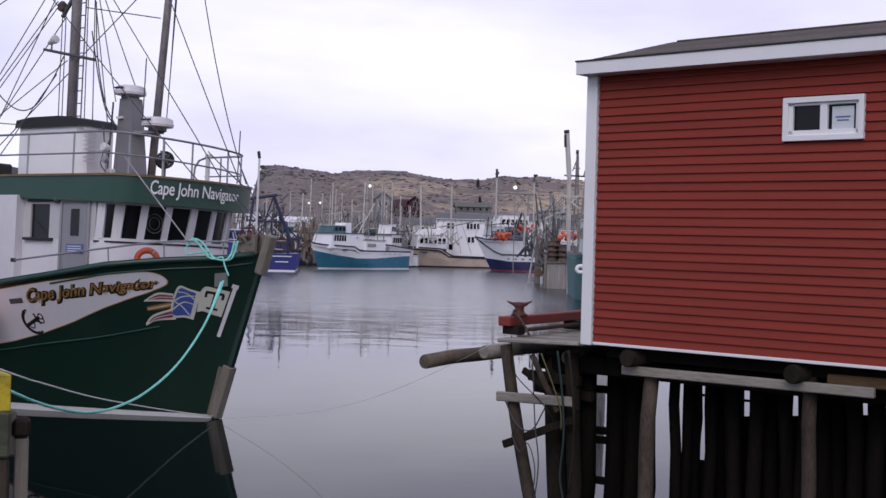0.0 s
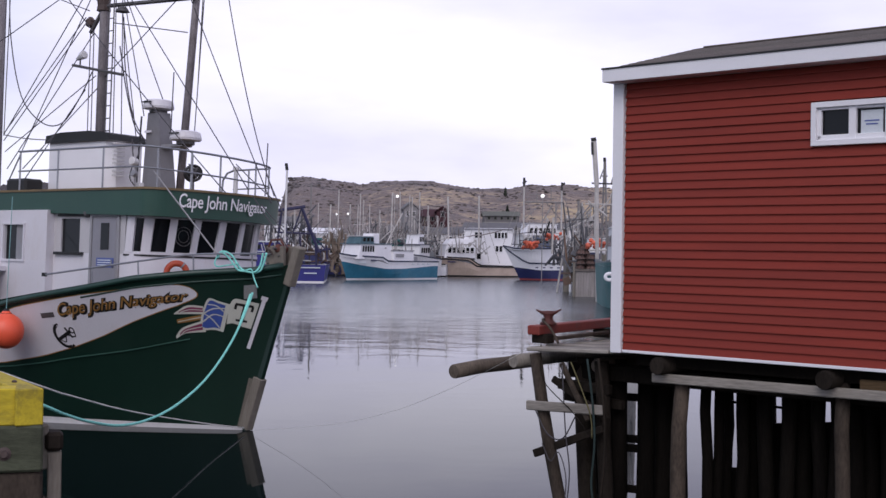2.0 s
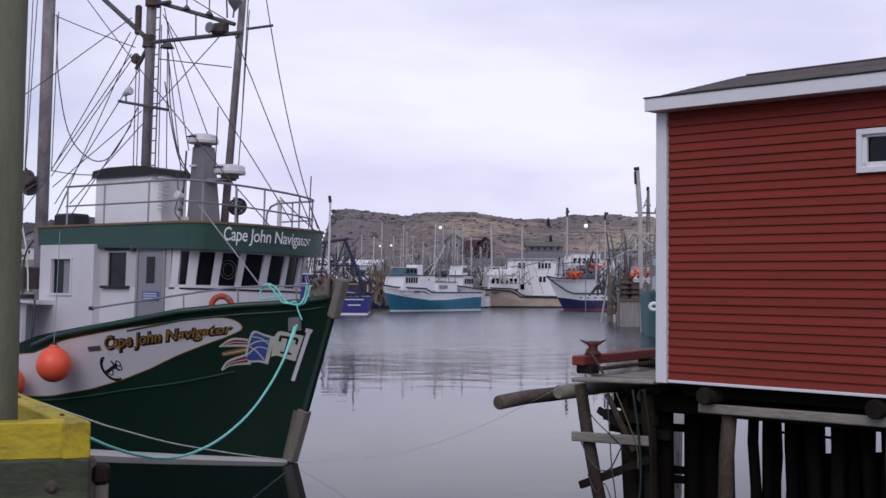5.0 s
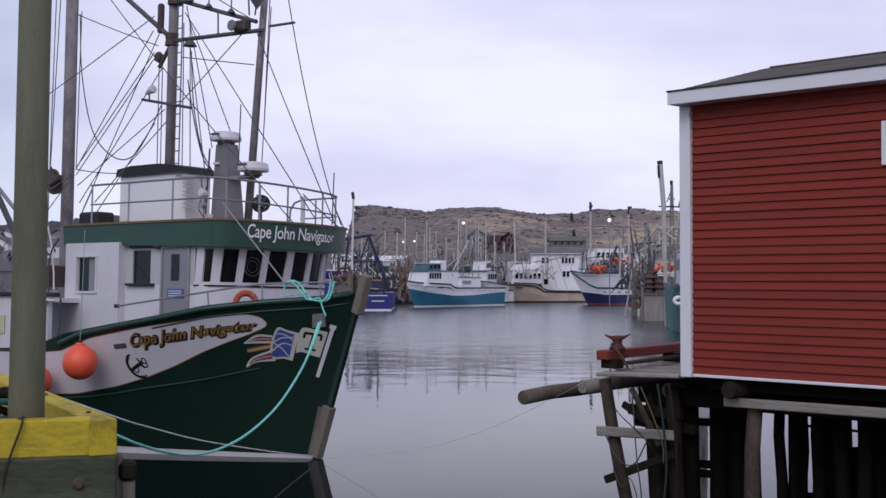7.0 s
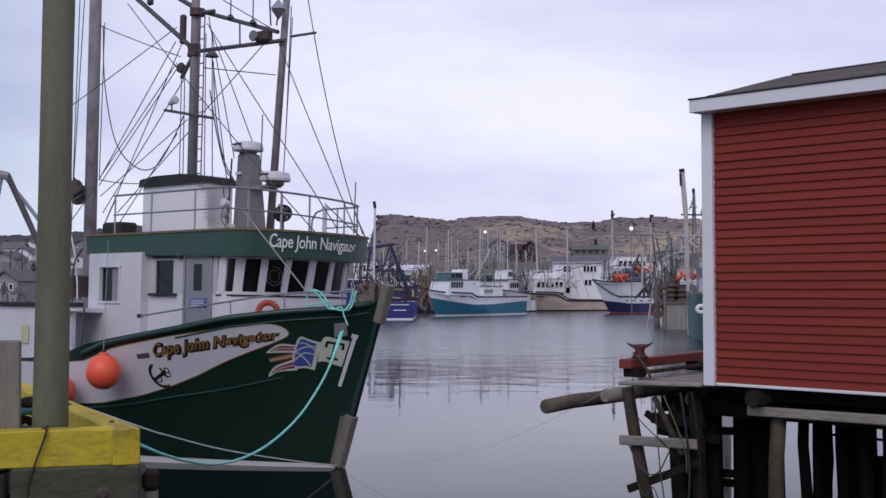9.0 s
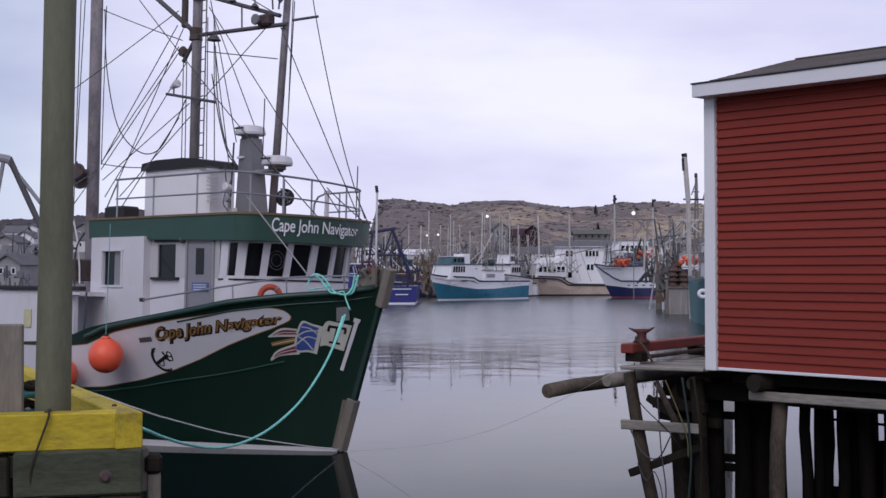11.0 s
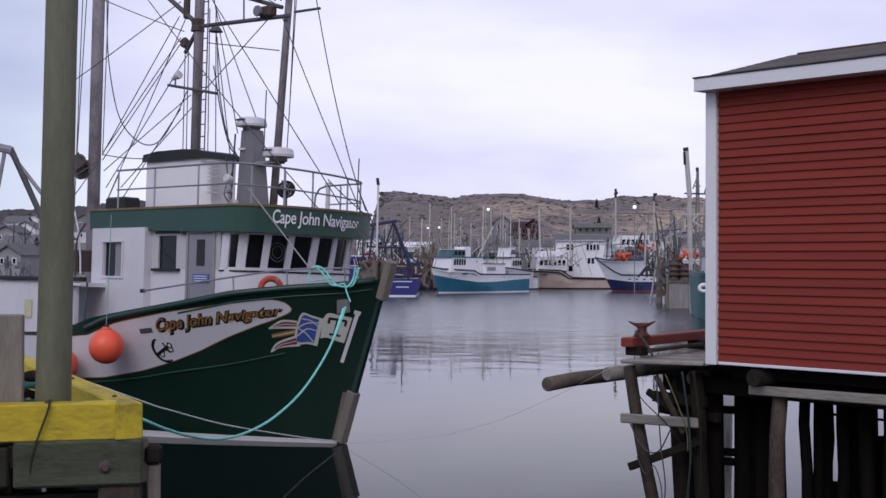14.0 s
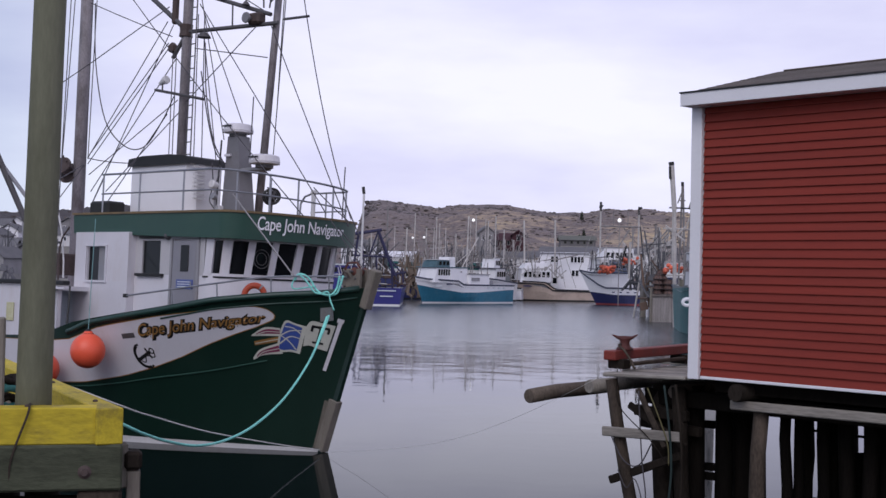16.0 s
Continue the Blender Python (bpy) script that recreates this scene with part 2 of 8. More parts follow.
M_TEAL = mat("teal hull paint", (0.022, 0.135, 0.215), 0.4, var=0.2, scale=0.7, bump=0.03, stain=(0.12, 0.24, 0.3), stain_amt=0.4)
M_TEALDARK = mat("dull teal paint", (0.02, 0.13, 0.13), 0.5, var=0.25, scale=0.7, bump=0.03)
M_TAN = mat("tan hull paint", (0.47, 0.37, 0.31), 0.5, var=0.15, scale=0.7, bump=0.03, stain=(0.28, 0.19, 0.15), stain_amt=0.4)
M_NAVY = mat("navy hull paint", (0.018, 0.022, 0.09), 0.4, var=0.15, scale=0.7, bump=0.03)
M_BOTRED = mat("red bottom paint", (0.25, 0.05, 0.05), 0.6, var=0.25, scale=0.7, bump=0.03)
M_GREYHULL = mat("grey rusty hull", (0.2, 0.21, 0.21), 0.6, var=0.3, scale=0.9, bump=0.05, stain=(0.17, 0.09, 0.05), stain_amt=0.6)
M_DKREDHOUSE = mat("dark red house boards", (0.052, 0.016, 0.022), 0.85, var=0.3, scale=0.8, bump=0.1)
M_GREYHOUSE = mat("grey shingle house", (0.25, 0.24, 0.245), 0.85, var=0.25, scale=0.6, bump=0.1)
M_ROOFDARK = mat("dark roofing felt", (0.13, 0.128, 0.135), 0.9, var=0.25, scale=0.8, bump=0.1)
M_CONC = mat("quay concrete", (0.26, 0.25, 0.24), 0.9, var=0.25, scale=0.8, bump=0.2)
M_BLUESIGN = mat("blue notice", (0.09, 0.12, 0.32), 0.5, var=0.1, bump=0)
M_LINEN = mat("white sticker", (0.62, 0.66, 0.7), 0.5, var=0.1, bump=0)
M_LAMP = mat("white lamp globe", (0.8, 0.8, 0.8), 0.3, var=0.02, bump=0, emit=((1, 0.97, 0.95), 0.9))


# ---- helpers for building ----
def link(name, bm, material, parent=None, label="", smooth=False):
    me = bpy.data.meshes.new(name)
    bm.normal_update()
    bm.to_mesh(me)
    bm.free()
    if smooth:
        for p in me.polygons:
            p.use_smooth = True
    for m in (material if isinstance(material, (list, tuple)) else (material,)):
        me.materials.append(m)
    ob = new(name, me)
    if parent:
        ob.parent = parent
    if label:
        ob["label"] = label
    return ob


def part(name, bm, material, parent, label="", smooth=False):
    return link(name, bm, material, parent, label, smooth)


def thing(name, m, label, category, group="", kind=""):
    ob = new(name)
    ob.matrix_world = m
    ob.empty_display_size = 0.2
    return tagged(ob, label, category, group, kind)


def box(bm, c, s, m=None, bevel=0.0):
    r = bmesh.ops.create_cube(bm, size=1.0, matrix=(m or Matrix()) @ Matrix.Translation(c) @ Matrix.Diagonal((*s, 1)))
    if bevel:
        es = {e for v in r["verts"] for e in v.link_edges}
        bmesh.ops.bevel(bm, geom=list(es), offset=bevel, segments=1, affect="EDGES")
    return bm


def bx(c, s, bevel=0.0, m=None):
    return box(bmesh.new(), c, s, m, bevel)


def tube(bm, pts, r, n=6, r2=None, cap=True):
    """A round bar along points, tapering from r to r2."""
    pts = [Vector(p) for p in pts]
    rings = []
    k = len(pts)
    ref = None
    for i, p in enumerate(pts):
        d = (pts[min(i + 1, k - 1)] - pts[max(i - 1, 0)]).normalized()
        if ref is None:
            ref = d.orthogonal().normalized()
        a = (ref - d * ref.dot(d)).normalized()
        ref = a
        b = d.cross(a)
        rad = r if r2 is None else r + (r2 - r) * i / (k - 1)
        rings.append([bm.verts.new(p + (a * math.cos(2 * math.pi * j / n) + b * math.sin(2 * math.pi * j / n)) * rad) for j in range(n)])
    for i in range(k - 1):
        for j in range(n):
            bm.faces.new((rings[i][j], rings[i][(j + 1) % n], rings[i + 1][(j + 1) % n], rings[i + 1][j]))
    if cap:
        bm.faces.new(rings[0][::-1])
        bm.faces.new(rings[-1])
    return bm


def tb(pts, r, n=6, r2=None):
    return tube(bmesh.new(), pts, r, n, r2)


def sag(a, b, drop, n=14):
    a, b = Vector(a), Vector(b)
    return [a.lerp(b, i / n) - Vector((0, 0, drop * 4 * (i / n) * (1 - i / n))) for i in range(n + 1)]


def bend(pts, n=6):
    """A smooth line through points."""
    p = [Vector(q) for q in pts]
    p = [p[0] * 2 - p[1]] + p + [p[-1] * 2 - p[-2]]
    out = []
    for i in range(1, len(p) - 2):
        for j in range(n):
            t = j / n
            out.append(0.5 * (2 * p[i] + (p[i + 1] - p[i - 1]) * t + (2 * p[i - 1] - 5 * p[i] + 4 * p[i + 1] - p[i + 2]) * t * t
                              + (3 * p[i] - p[i - 1] - 3 * p[i + 1] + p[i + 2]) * t ** 3))
    return out + [p[-2]]


def lathe(bm, profile, n=20, m=None):
    """Turned form: profile of (radius, z)."""
    rings = []
    for r, z in profile:
        rings.append([bm.verts.new((r * math.cos(2 * math.pi * j / n), r * math.sin(2 * math.pi * j / n), z)) for j in range(n)])
    for a, b in zip(rings, rings[1:]):
        for j in range(n):
            bm.faces.new((a[j], a[(j + 1) % n], b[(j + 1) % n], b[j]))
    bm.faces.new(rings[0][::-1])
    bm.faces.new(rings[-1])
    if m:
        bm.transform(m)
    return bm


def prism(bm, pts, z0, z1):
    a = [bm.verts.new((x, y, z0)) for x, y in pts]
    b = [bm.verts.new((x, y, z1)) for x, y in pts]
    k = len(pts)
    for i in range(k):
        bm.faces.new((a[i], a[(i + 1) % k], b[(i + 1) % k], b[i]))
    bm.faces.new(a[::-1])
    bm.faces.new(b)
    bmesh.ops.recalc_face_normals(bm, faces=bm.faces[:])
    return bm


def frame_from(o, x_dir):
    """A pose with its x along x_dir (level), z up."""
    a = math.atan2(x_dir[1], x_dir[0])
    return Matrix.Translation(o) @ Matrix.Rotation(a, 4, "Z")


def interp(x, xs, ys):
    return float(np.interp(x, xs, ys))


# ---- water ----
def water_material():
    m = bpy.data.materials.new("harbour water")
    m.use_nodes = True
    nt = m.node_tree
    b = nt.nodes["Principled BSDF"]
    b.inputs["Base Color"].default_value = (0.004, 0.0075, 0.008, 1)
    b.inputs["Roughness"].default_value = 0.04
    # blue put straight into the reflections
    b.inputs["Specular Tint"].default_value = (0.8, 0.92, 1.0, 1)
    tc = nt.nodes.new("ShaderNodeTexCoord")
    mp = nt.nodes.new("ShaderNodeMapping")
    mp.inputs["Scale"].default_value = (0.8, 1.0, 1)
    nt.links.new(tc.outputs["Object"], mp.inputs[0])
    n1 = nt.nodes.new("ShaderNodeTexNoise")
    n1.inputs["Scale"].default_value = 0.5
    n1.inputs["Detail"].default_value = 3
    n2 = nt.nodes.new("ShaderNodeTexNoise")
    n2.inputs["Scale"].default_value = 0.05
    n2.inputs["Detail"].default_value = 3
    nt.links.new(mp.outputs[0], n1.inputs["Vector"])
    nt.links.new(tc.outputs["Object"], n2.inputs["Vector"])
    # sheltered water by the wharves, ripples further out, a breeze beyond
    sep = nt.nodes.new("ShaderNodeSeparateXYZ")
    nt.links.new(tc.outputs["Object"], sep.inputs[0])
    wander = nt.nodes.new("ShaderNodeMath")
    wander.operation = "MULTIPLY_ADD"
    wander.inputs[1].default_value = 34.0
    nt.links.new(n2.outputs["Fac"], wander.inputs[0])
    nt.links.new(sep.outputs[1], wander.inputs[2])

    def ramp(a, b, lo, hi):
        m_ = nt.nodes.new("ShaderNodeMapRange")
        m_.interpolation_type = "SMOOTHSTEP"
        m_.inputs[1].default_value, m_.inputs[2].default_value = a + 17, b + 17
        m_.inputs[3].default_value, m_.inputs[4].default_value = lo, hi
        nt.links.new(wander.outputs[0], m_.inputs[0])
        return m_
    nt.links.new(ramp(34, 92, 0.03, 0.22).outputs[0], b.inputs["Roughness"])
    # reflectance raised with distance to paint far water brighter, near water darker
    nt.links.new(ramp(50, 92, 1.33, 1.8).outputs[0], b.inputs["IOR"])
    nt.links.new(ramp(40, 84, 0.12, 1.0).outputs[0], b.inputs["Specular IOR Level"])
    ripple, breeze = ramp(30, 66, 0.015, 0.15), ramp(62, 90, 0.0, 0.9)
    mulw = nt.nodes.new("ShaderNodeMath")
    mulw.operation = "ADD"
    nt.links.new(ripple.outputs[0], mulw.inputs[0])
    nt.links.new(breeze.outputs[0], mulw.inputs[1])
    bp = nt.nodes.new("ShaderNodeBump")
    bp.inputs["Distance"].default_value = 0.2
    nt.links.new(mulw.outputs[0], bp.inputs["Strength"])
    nt.links.new(n1.outputs["Fac"], bp.inputs["Height"])
    nt.links.new(bp.outputs[0], b.inputs["Normal"])
    return m


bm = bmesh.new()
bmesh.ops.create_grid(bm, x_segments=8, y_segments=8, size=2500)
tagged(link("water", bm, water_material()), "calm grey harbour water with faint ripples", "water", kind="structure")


# ---- land ----
def land_material():
    m = bpy.data.materials.new("rocky heath hill")
    m.use_nodes = True
    nt = m.node_tree
    b = nt.nodes["Principled BSDF"]
    b.inputs["Roughness"].default_value = 0.95
    tc = nt.nodes.new("ShaderNodeTexCoord")
    n1 = nt.nodes.new("ShaderNodeTexNoise")
    n1.inputs["Scale"].default_value = 0.035
    n1.inputs["Detail"].default_value = 9
    n1.inputs["Roughness"].default_value = 0.62
    nt.links.new(tc.outputs["Object"], n1.inputs["Vector"])
    r = nt.nodes.new("ShaderNodeValToRGB")
    e = r.color_ramp.elements
    e[0].position, e[0].color = 0.445, (0.06, 0.051, 0.053, 1)
    e[1].position, e[1].color = 0.595, (0.5, 0.385, 0.235, 1)
    for p, c in ((0.468, (0.25, 0.207, 0.198, 1)), (0.5, (0.14, 0.112, 0.107, 1)), (0.54, (0.3, 0.237, 0.195, 1))):
        q = e.new(p)
        q.color = c
    nb = nt.nodes.new("ShaderNodeTexNoise")
    nb.inputs["Scale"].default_value = 0.012
    nb.inputs["Detail"].default_value = 4
    nt.links.new(tc.outputs["Object"], nb.inputs["Vector"])
    nf = nt.nodes.new("ShaderNodeTexNoise")
    nf.inputs["Scale"].default_value = 0.4
    nf.inputs["Detail"].default_value = 8
    nf.inputs["Roughness"].default_value = 0.7
    nt.links.new(tc.outputs["Object"], nf.inputs["Vector"])
    sx = nt.nodes.new("ShaderNodeMath")
    sx.operation = "MULTIPLY_ADD"
    sx.inputs[1].default_value = 0.35
    sy = nt.nodes.new("ShaderNodeMath")
    sy.operation = "MULTIPLY_ADD"
    sy.inputs[1].default_value = 0.3
    sz = nt.nodes.new("ShaderNodeMath")
    sz.operation = "MULTIPLY"
    sz.inputs[1].default_value = 0.35
    nt.links.new(n1.outputs["Fac"], sz.inputs[0])
    nt.links.new(nb.outputs["Fac"], sx.inputs[0])
    nt.links.new(sz.outputs[0], sx.inputs[2])
    nt.links.new(nf.outputs["Fac"], sy.inputs[0])
    nt.links.new(sx.outputs[0], sy.inputs[2])
    # drier grass towards the east
    xyz = nt.nodes.new("ShaderNodeSeparateXYZ")
    nt.links.new(tc.outputs["Object"], xyz.inputs[0])
    dry = nt.nodes.new("ShaderNodeMath")
    dry.operation = "MULTIPLY_ADD"
    dry.inputs[1].default_value = 0.0011
    nt.links.new(xyz.outputs[0], dry.inputs[0])
    nt.links.new(sy.outputs[0], dry.inputs[2])
    nt.links.new(dry.outputs[0], r.inputs[0])
    nt.links.new(r.outputs[0], b.inputs["Base Color"])
    n2 = nt.nodes.new("ShaderNodeTexNoise")
    n2.inputs["Scale"].default_value = 0.25
    n2.inputs["Detail"].default_value = 8
    nt.links.new(tc.outputs["Object"], n2.inputs["Vector"])
    bp = nt.nodes.new("ShaderNodeBump")
    bp.inputs["Strength"].default_value = 0.9
    bp.inputs["Distance"].default_value = 3.0
    nt.links.new(n2.outputs["Fac"], bp.inputs["Height"])
    nt.links.new(bp.outputs[0], b.inputs["Normal"])
    return m


RIDGE_A = (-0.60, -0.41, -0.37, -0.33, -0.29, -0.20, -0.115, -0.107, -0.092, -0.075, -0.053, -0.036, -0.018, 0.003, 0.02, 0.042, 0.06, 0.081, 0.103, 0.125, 0.20, 0.6)
RIDGE_Z = (10, 15, 15.5, 17, 18, 14, 9, 20.5, 21.4, 21.0, 19.3, 20.2, 20.5, 20.4, 19.2, 18.1, 18.0, 19.6, 19.7, 19.4, 18, 10)


def land_z(x, y):
    ridge = interp(x / max(y, 1), RIDGE_A, RIDGE_Z)
    k = min(max((y - 190) / 210, 0), 1)
    k = k * k * (3 - 2 * k)
    n = noise.fractal(Vector((x * 0.02, y * 0.02, 3)), 1.0, 2.0, 6) * 1.9 * min(1, max(0, (y - 185) / 60)) * (1 if y < 350 else 0.25)
    n += noise.fractal(Vector((x * 0.09, y * 0.06, 7)), 1.0, 2.0, 4) * 0.95 * min(1, max(0, (y - 215) / 40))
    back = max(0, (y - 420) / 200)
    return 1.2 + (ridge + 2.6) * k - back * 10 + n * (0.4 + 0.6 * k)


bm = bmesh.new()
NX, NY = 260, 70
grid = []
for j in range(NY):
    y = 208 + (j / (NY - 1)) ** 1.2 * 400
    grid.append([bm.verts.new((-0.62 * y + 1.3 * y * i / (NX - 1), y, land_z(-0.62 * y + 1.3 * y * i / (NX - 1), y) if j else -1)) for i in range(NX)])
for j in range(NY - 1):
    for i in range(NX - 1):
        bm.faces.new((grid[j][i], grid[j][i + 1], grid[j + 1][i + 1], grid[j + 1][i]))
tagged(link("ground", bm, land_material(), smooth=True), "brown rocky heath hillside with dry grass", "hill", kind="structure")


# ---- the green fishing boat ----
STEM = (-3.70, 27.09, 0.0)
BOAT_M = Matrix.Translation(STEM) @ Matrix.Rotation(radians(-38), 4, "Z") @ Matrix.Rotation(radians(-1.7), 4, "X")


def half_beam(u, w):
    a = 0.34 * w - u
    if a <= 0:
        return 0.0
    k = min(max(w / 3.3, 0), 1.2) ** 1.3
    return (2.9 + 0.35 * k) * (1 - (1 - min(a / (7 - 1.5 * k), 1)) ** (1.5 + 0.75 * k))


def sheer(u):
    return interp(u, (-19, -7, -5.2, -4.75, -4.16, -3.0, -2.4, -1.7, -1.2, -0.2, 0.6, 1.0, 1.25), (2.06, 2.06, 2.16, 2.26, 2.46, 2.68, 2.79, 2.94, 3.06, 3.21, 3.3, 3.4, 3.5))


def skin(u, w, off=0.006, side=-1):
    """A point on the hull's side, off metres proud of it."""
    h = 0.01
    b = half_beam(u, w)
    n = Vector((-(half_beam(u + h, w) - half_beam(u - h, w)) / (2 * h), 1, -(half_beam(u, w + h) - half_beam(u, w - h)) / (2 * h))).normalized()
    p = Vector((u, b, w)) + n * off
    return Vector((p.x, side * p.y, p.z))


def hull_band(us, tops, lows, rows=6, off=0.006):
    bm = bmesh.new()
    cols = [[bm.verts.new(skin(u, lo + (t - lo) * j / rows, off)) for j in range(rows + 1)] for u, t, lo in zip(us, tops, lows)]
    for a, b in zip(cols, cols[1:]):
        for j in range(rows):
            bm.faces.new((a[j], b[j], b[j + 1], a[j + 1]))
    return bm


def hull_line(bm, pts, width, off=0.009, width2=None):
    """A painted stripe along points (u, w) on the hull."""
    rows = []
    k = len(pts)
    for i, (u, w) in enumerate(pts):
        a, b = pts[max(i - 1, 0)], pts[min(i + 1, k - 1)]
        d = Vector((b[0] - a[0], b[1] - a[1])).normalized()
        h = (width if width2 is None else width + (width2 - width) * i / (k - 1)) / 2
        rows.append((bm.verts.new(skin(u - d.y * h, w + d.x * h, off)), bm.verts.new(skin(u + d.y * h, w - d.x * h, off))))
    for a, b in zip(rows, rows[1:]):
        bm.faces.new((a[0], a[1], b[1], b[0]))
    return bm


def letters(body, size, slant=0.0, bold=0.0, spacing=1.0):
    cu = bpy.data.curves.new("letters", "FONT")
    cu.body, cu.size, cu.shear, cu.offset, cu.space_character = body, size, slant, bold, spacing
    cu.resolution_u = 3
    ob = new("letters", cu)
    dg = bpy.context.evaluated_depsgraph_get()
    me = bpy.data.meshes.new_from_object(ob.evaluated_get(dg))
    bm = bmesh.new()
    bm.from_mesh(me)
    bpy.data.objects.remove(ob)
    bpy.data.meshes.remove(me)
    bmesh.ops.triangulate(bm, faces=bm.faces[:])
    return bm


def span(bm):
    xs = [v.co.x for v in bm.verts]
    return min(xs), max(xs)


def smooth2(pts, n=6):
    return [(p.x, p.y) for p in bend([(a, b, 0) for a, b in pts], n)]


boat = thing("fishing_boat", BOAT_M, "dark green and white wooden fishing boat moored at the wharf", "boat")


def green_boat():
    # hull
    bm = bmesh.new()
    cols = [0, 0.05, 0.15, 0.3, 0.5, 0.75, 1.05, 1.4, 1.8, 2.3, 2.8, 3.4, 4.0, 4.6, 5.2, 5.8, 6.4, 7.2, 8.5, 10, 12, 14, 16, 18]
    NR = 14
    sides = []
    for s in (-1, 1):
        g = []
        for a in cols:
            top = sheer(1.2 - a)
            col = []
            for j in range(NR + 1):
                w = -0.7 + (top + 0.7) * j / NR
                u = 0.34 * w * (1 - a / 18) - a
                col.append(bm.verts.new((u, s * half_beam(u, w) * (1 if w > 0 else 1 + 0.35 * w), w)))
            g.append(col)
        for a, b in zip(g, g[1:]):
            for j in range(NR):
                bm.faces.new((a[j], b[j], b[j + 1], a[j + 1]) if s > 0 else (a[j + 1], b[j + 1], b[j], a[j]))
        sides.append(g)
    for j in range(NR):
        bm.faces.new((sides[0][-1][j], sides[0][-1][j + 1], sides[1][-1][j + 1], sides[1][-1][j]))
    bmesh.ops.remove_doubles(bm, verts=bm.verts[:], dist=0.001)
    part("hull", bm, M_GREEN, boat, "glossy dark green planked hull", smooth=True)
    # deck
    bm = bmesh.new()
    rows = []
    for u in np.linspace(0.75, -17.5, 40):
        w = interp(u, (-18, -5, -2, 1), (1.5, 1.7, 2.1, 2.5))
        b = max(0.02, half_beam(u, w) - 0.06)
        rows.append((bm.verts.new((u, -b, w)), bm.verts.new((u, b, w))))
    for a, b in zip(rows, rows[1:]):
        bm.faces.new((a[0], a[1], b[1], b[0]))
    part("deck", bm, M_GREY, boat, "grey painted deck")
    # white painted flash with a gold edge
    us = list(np.linspace(-10, -0.62, 44)) + [-0.5, -0.4, -0.33, -0.28, -0.255]
    top = [interp(u, (-10, -5.6, -4.78, -3.85, -2.41, -1.25, -0.62), (1.98, 2.05, 2.12, 2.42, 2.7, 2.89, 2.99)) for u in us[:44]] + [2.99, 2.97, 2.94, 2.89, 2.83]
    low = [interp(u, (-10, -5.4, -4.59, -3.56, -2.85, -2.18, -1.52, -0.94, -0.62), (1.1, 1.15, 1.2, 1.4, 1.61, 1.87, 2.19, 2.44, 2.57)) for u in us[:44]] + [2.63, 2.68, 2.72, 2.76, 2.82]
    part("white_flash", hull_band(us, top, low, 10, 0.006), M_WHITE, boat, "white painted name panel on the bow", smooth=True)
    edge = list(zip(us, low)) + list(zip(us, top))[::-1]
    part("panel_border", hull_line(bmesh.new(), edge, 0.016, 0.010), M_GOLD, boat, "thin dull gold border line")
    # boot top and knuckle
    part("boot_top", hull_band(list(np.linspace(-14, -0.02, 50)), [0.075] * 50, [-0.06] * 50, 2, 0.006), M_OFFWHITE, boat, "scuffed white waterline stripe")
    bm = tb([skin(u, w, 0.01) for u, w in smooth2([(-0.64, 1.88), (-1.72, 1.61), (-2.93, 1.39), (-3.89, 1.21), (-5.2, 1.08), (-9, 1.0)])], 0.015, 6)
    part("rub_strake", bm, M_TRIMGREEN, boat, "thin lighter green rubbing strake")
    # cap rail and stem
    for s in (-1, 1):
        pts = [skin(u, sheer(u), 0.0, s) + Vector((0, 0, 0.02)) for u in np.linspace(1.05, -4.8, 30)]
        bm = bmesh.new()
        tube(bm, pts, 0.065, 8)
        part("cap_rail", bm, M_CAPGREEN, boat, smooth=True)
    for s in (-1, 1):
        pts = [skin(u, sheer(u) - 0.15, 0.0, s) for u in np.linspace(1.0, -2.3, 24)]
        part("sheer_strake", tb(pts, 0.022, 6), M_CAPGREEN, boat, smooth=True)
    bm = bmesh.new()
    prof = [bm.verts.new((0.34 * w + d, s * 0.05, w)) for w in (-0.6, 3.2) for d in (-0.12, 0.06) for s in (-1, 1)]
    for q in ((0, 1, 3, 2), (4, 6, 7, 5), (0, 2, 6, 4), (1, 5, 7, 3), (0, 4, 5, 1), (2, 3, 7, 6)):
        bm.faces.new([prof[i] for i in q])
    part("stem_post", bm, M_GREEN, boat, "dark green stem post")
    # worn grey sheathing at the foot of the stem
    part("stem_plate", hull_line(bmesh.new(), [(0.34 * w - 0.11, w) for w in np.linspace(0.05, 1.08, 8)], 0.13, 0.012, 0.17), M_GREYWOOD, boat, "worn grey sheathing on the stem foot")
    bm = bx((0, 0, 0), (0.27, 0.2, 1.13), 0.015, Matrix.Translation((0.155, 0, 0.58)) @ Matrix.Rotation(math.atan(0.34), 4, "Y"))
    part("stem_shoe", bm, M_GREYWOOD, boat, "bare grey wooden shoe on the stem")
    # stem head timber and anchor roller
    bm = bx((0, 0, 0), (0.19, 0.22, 0.83), 0.02, Matrix.Translation((1.22, 0, 3.43)) @ Matrix.Rotation(math.atan(0.34), 4, "Y"))
    part("stem_head", bm, M_GREYWOOD, boat, "bleached grey stem head timber")
    bm = bx((0.78, -0.1, 3.62), (0.5, 0.1, 0.44), 0.02)
    box(bm, (0.78, 0.14, 3.62), (0.5, 0.1, 0.44), None, 0.02)
    part("roller_cheek", bm, M_GREYWOOD, boat, "bolted grey roller cheeks")
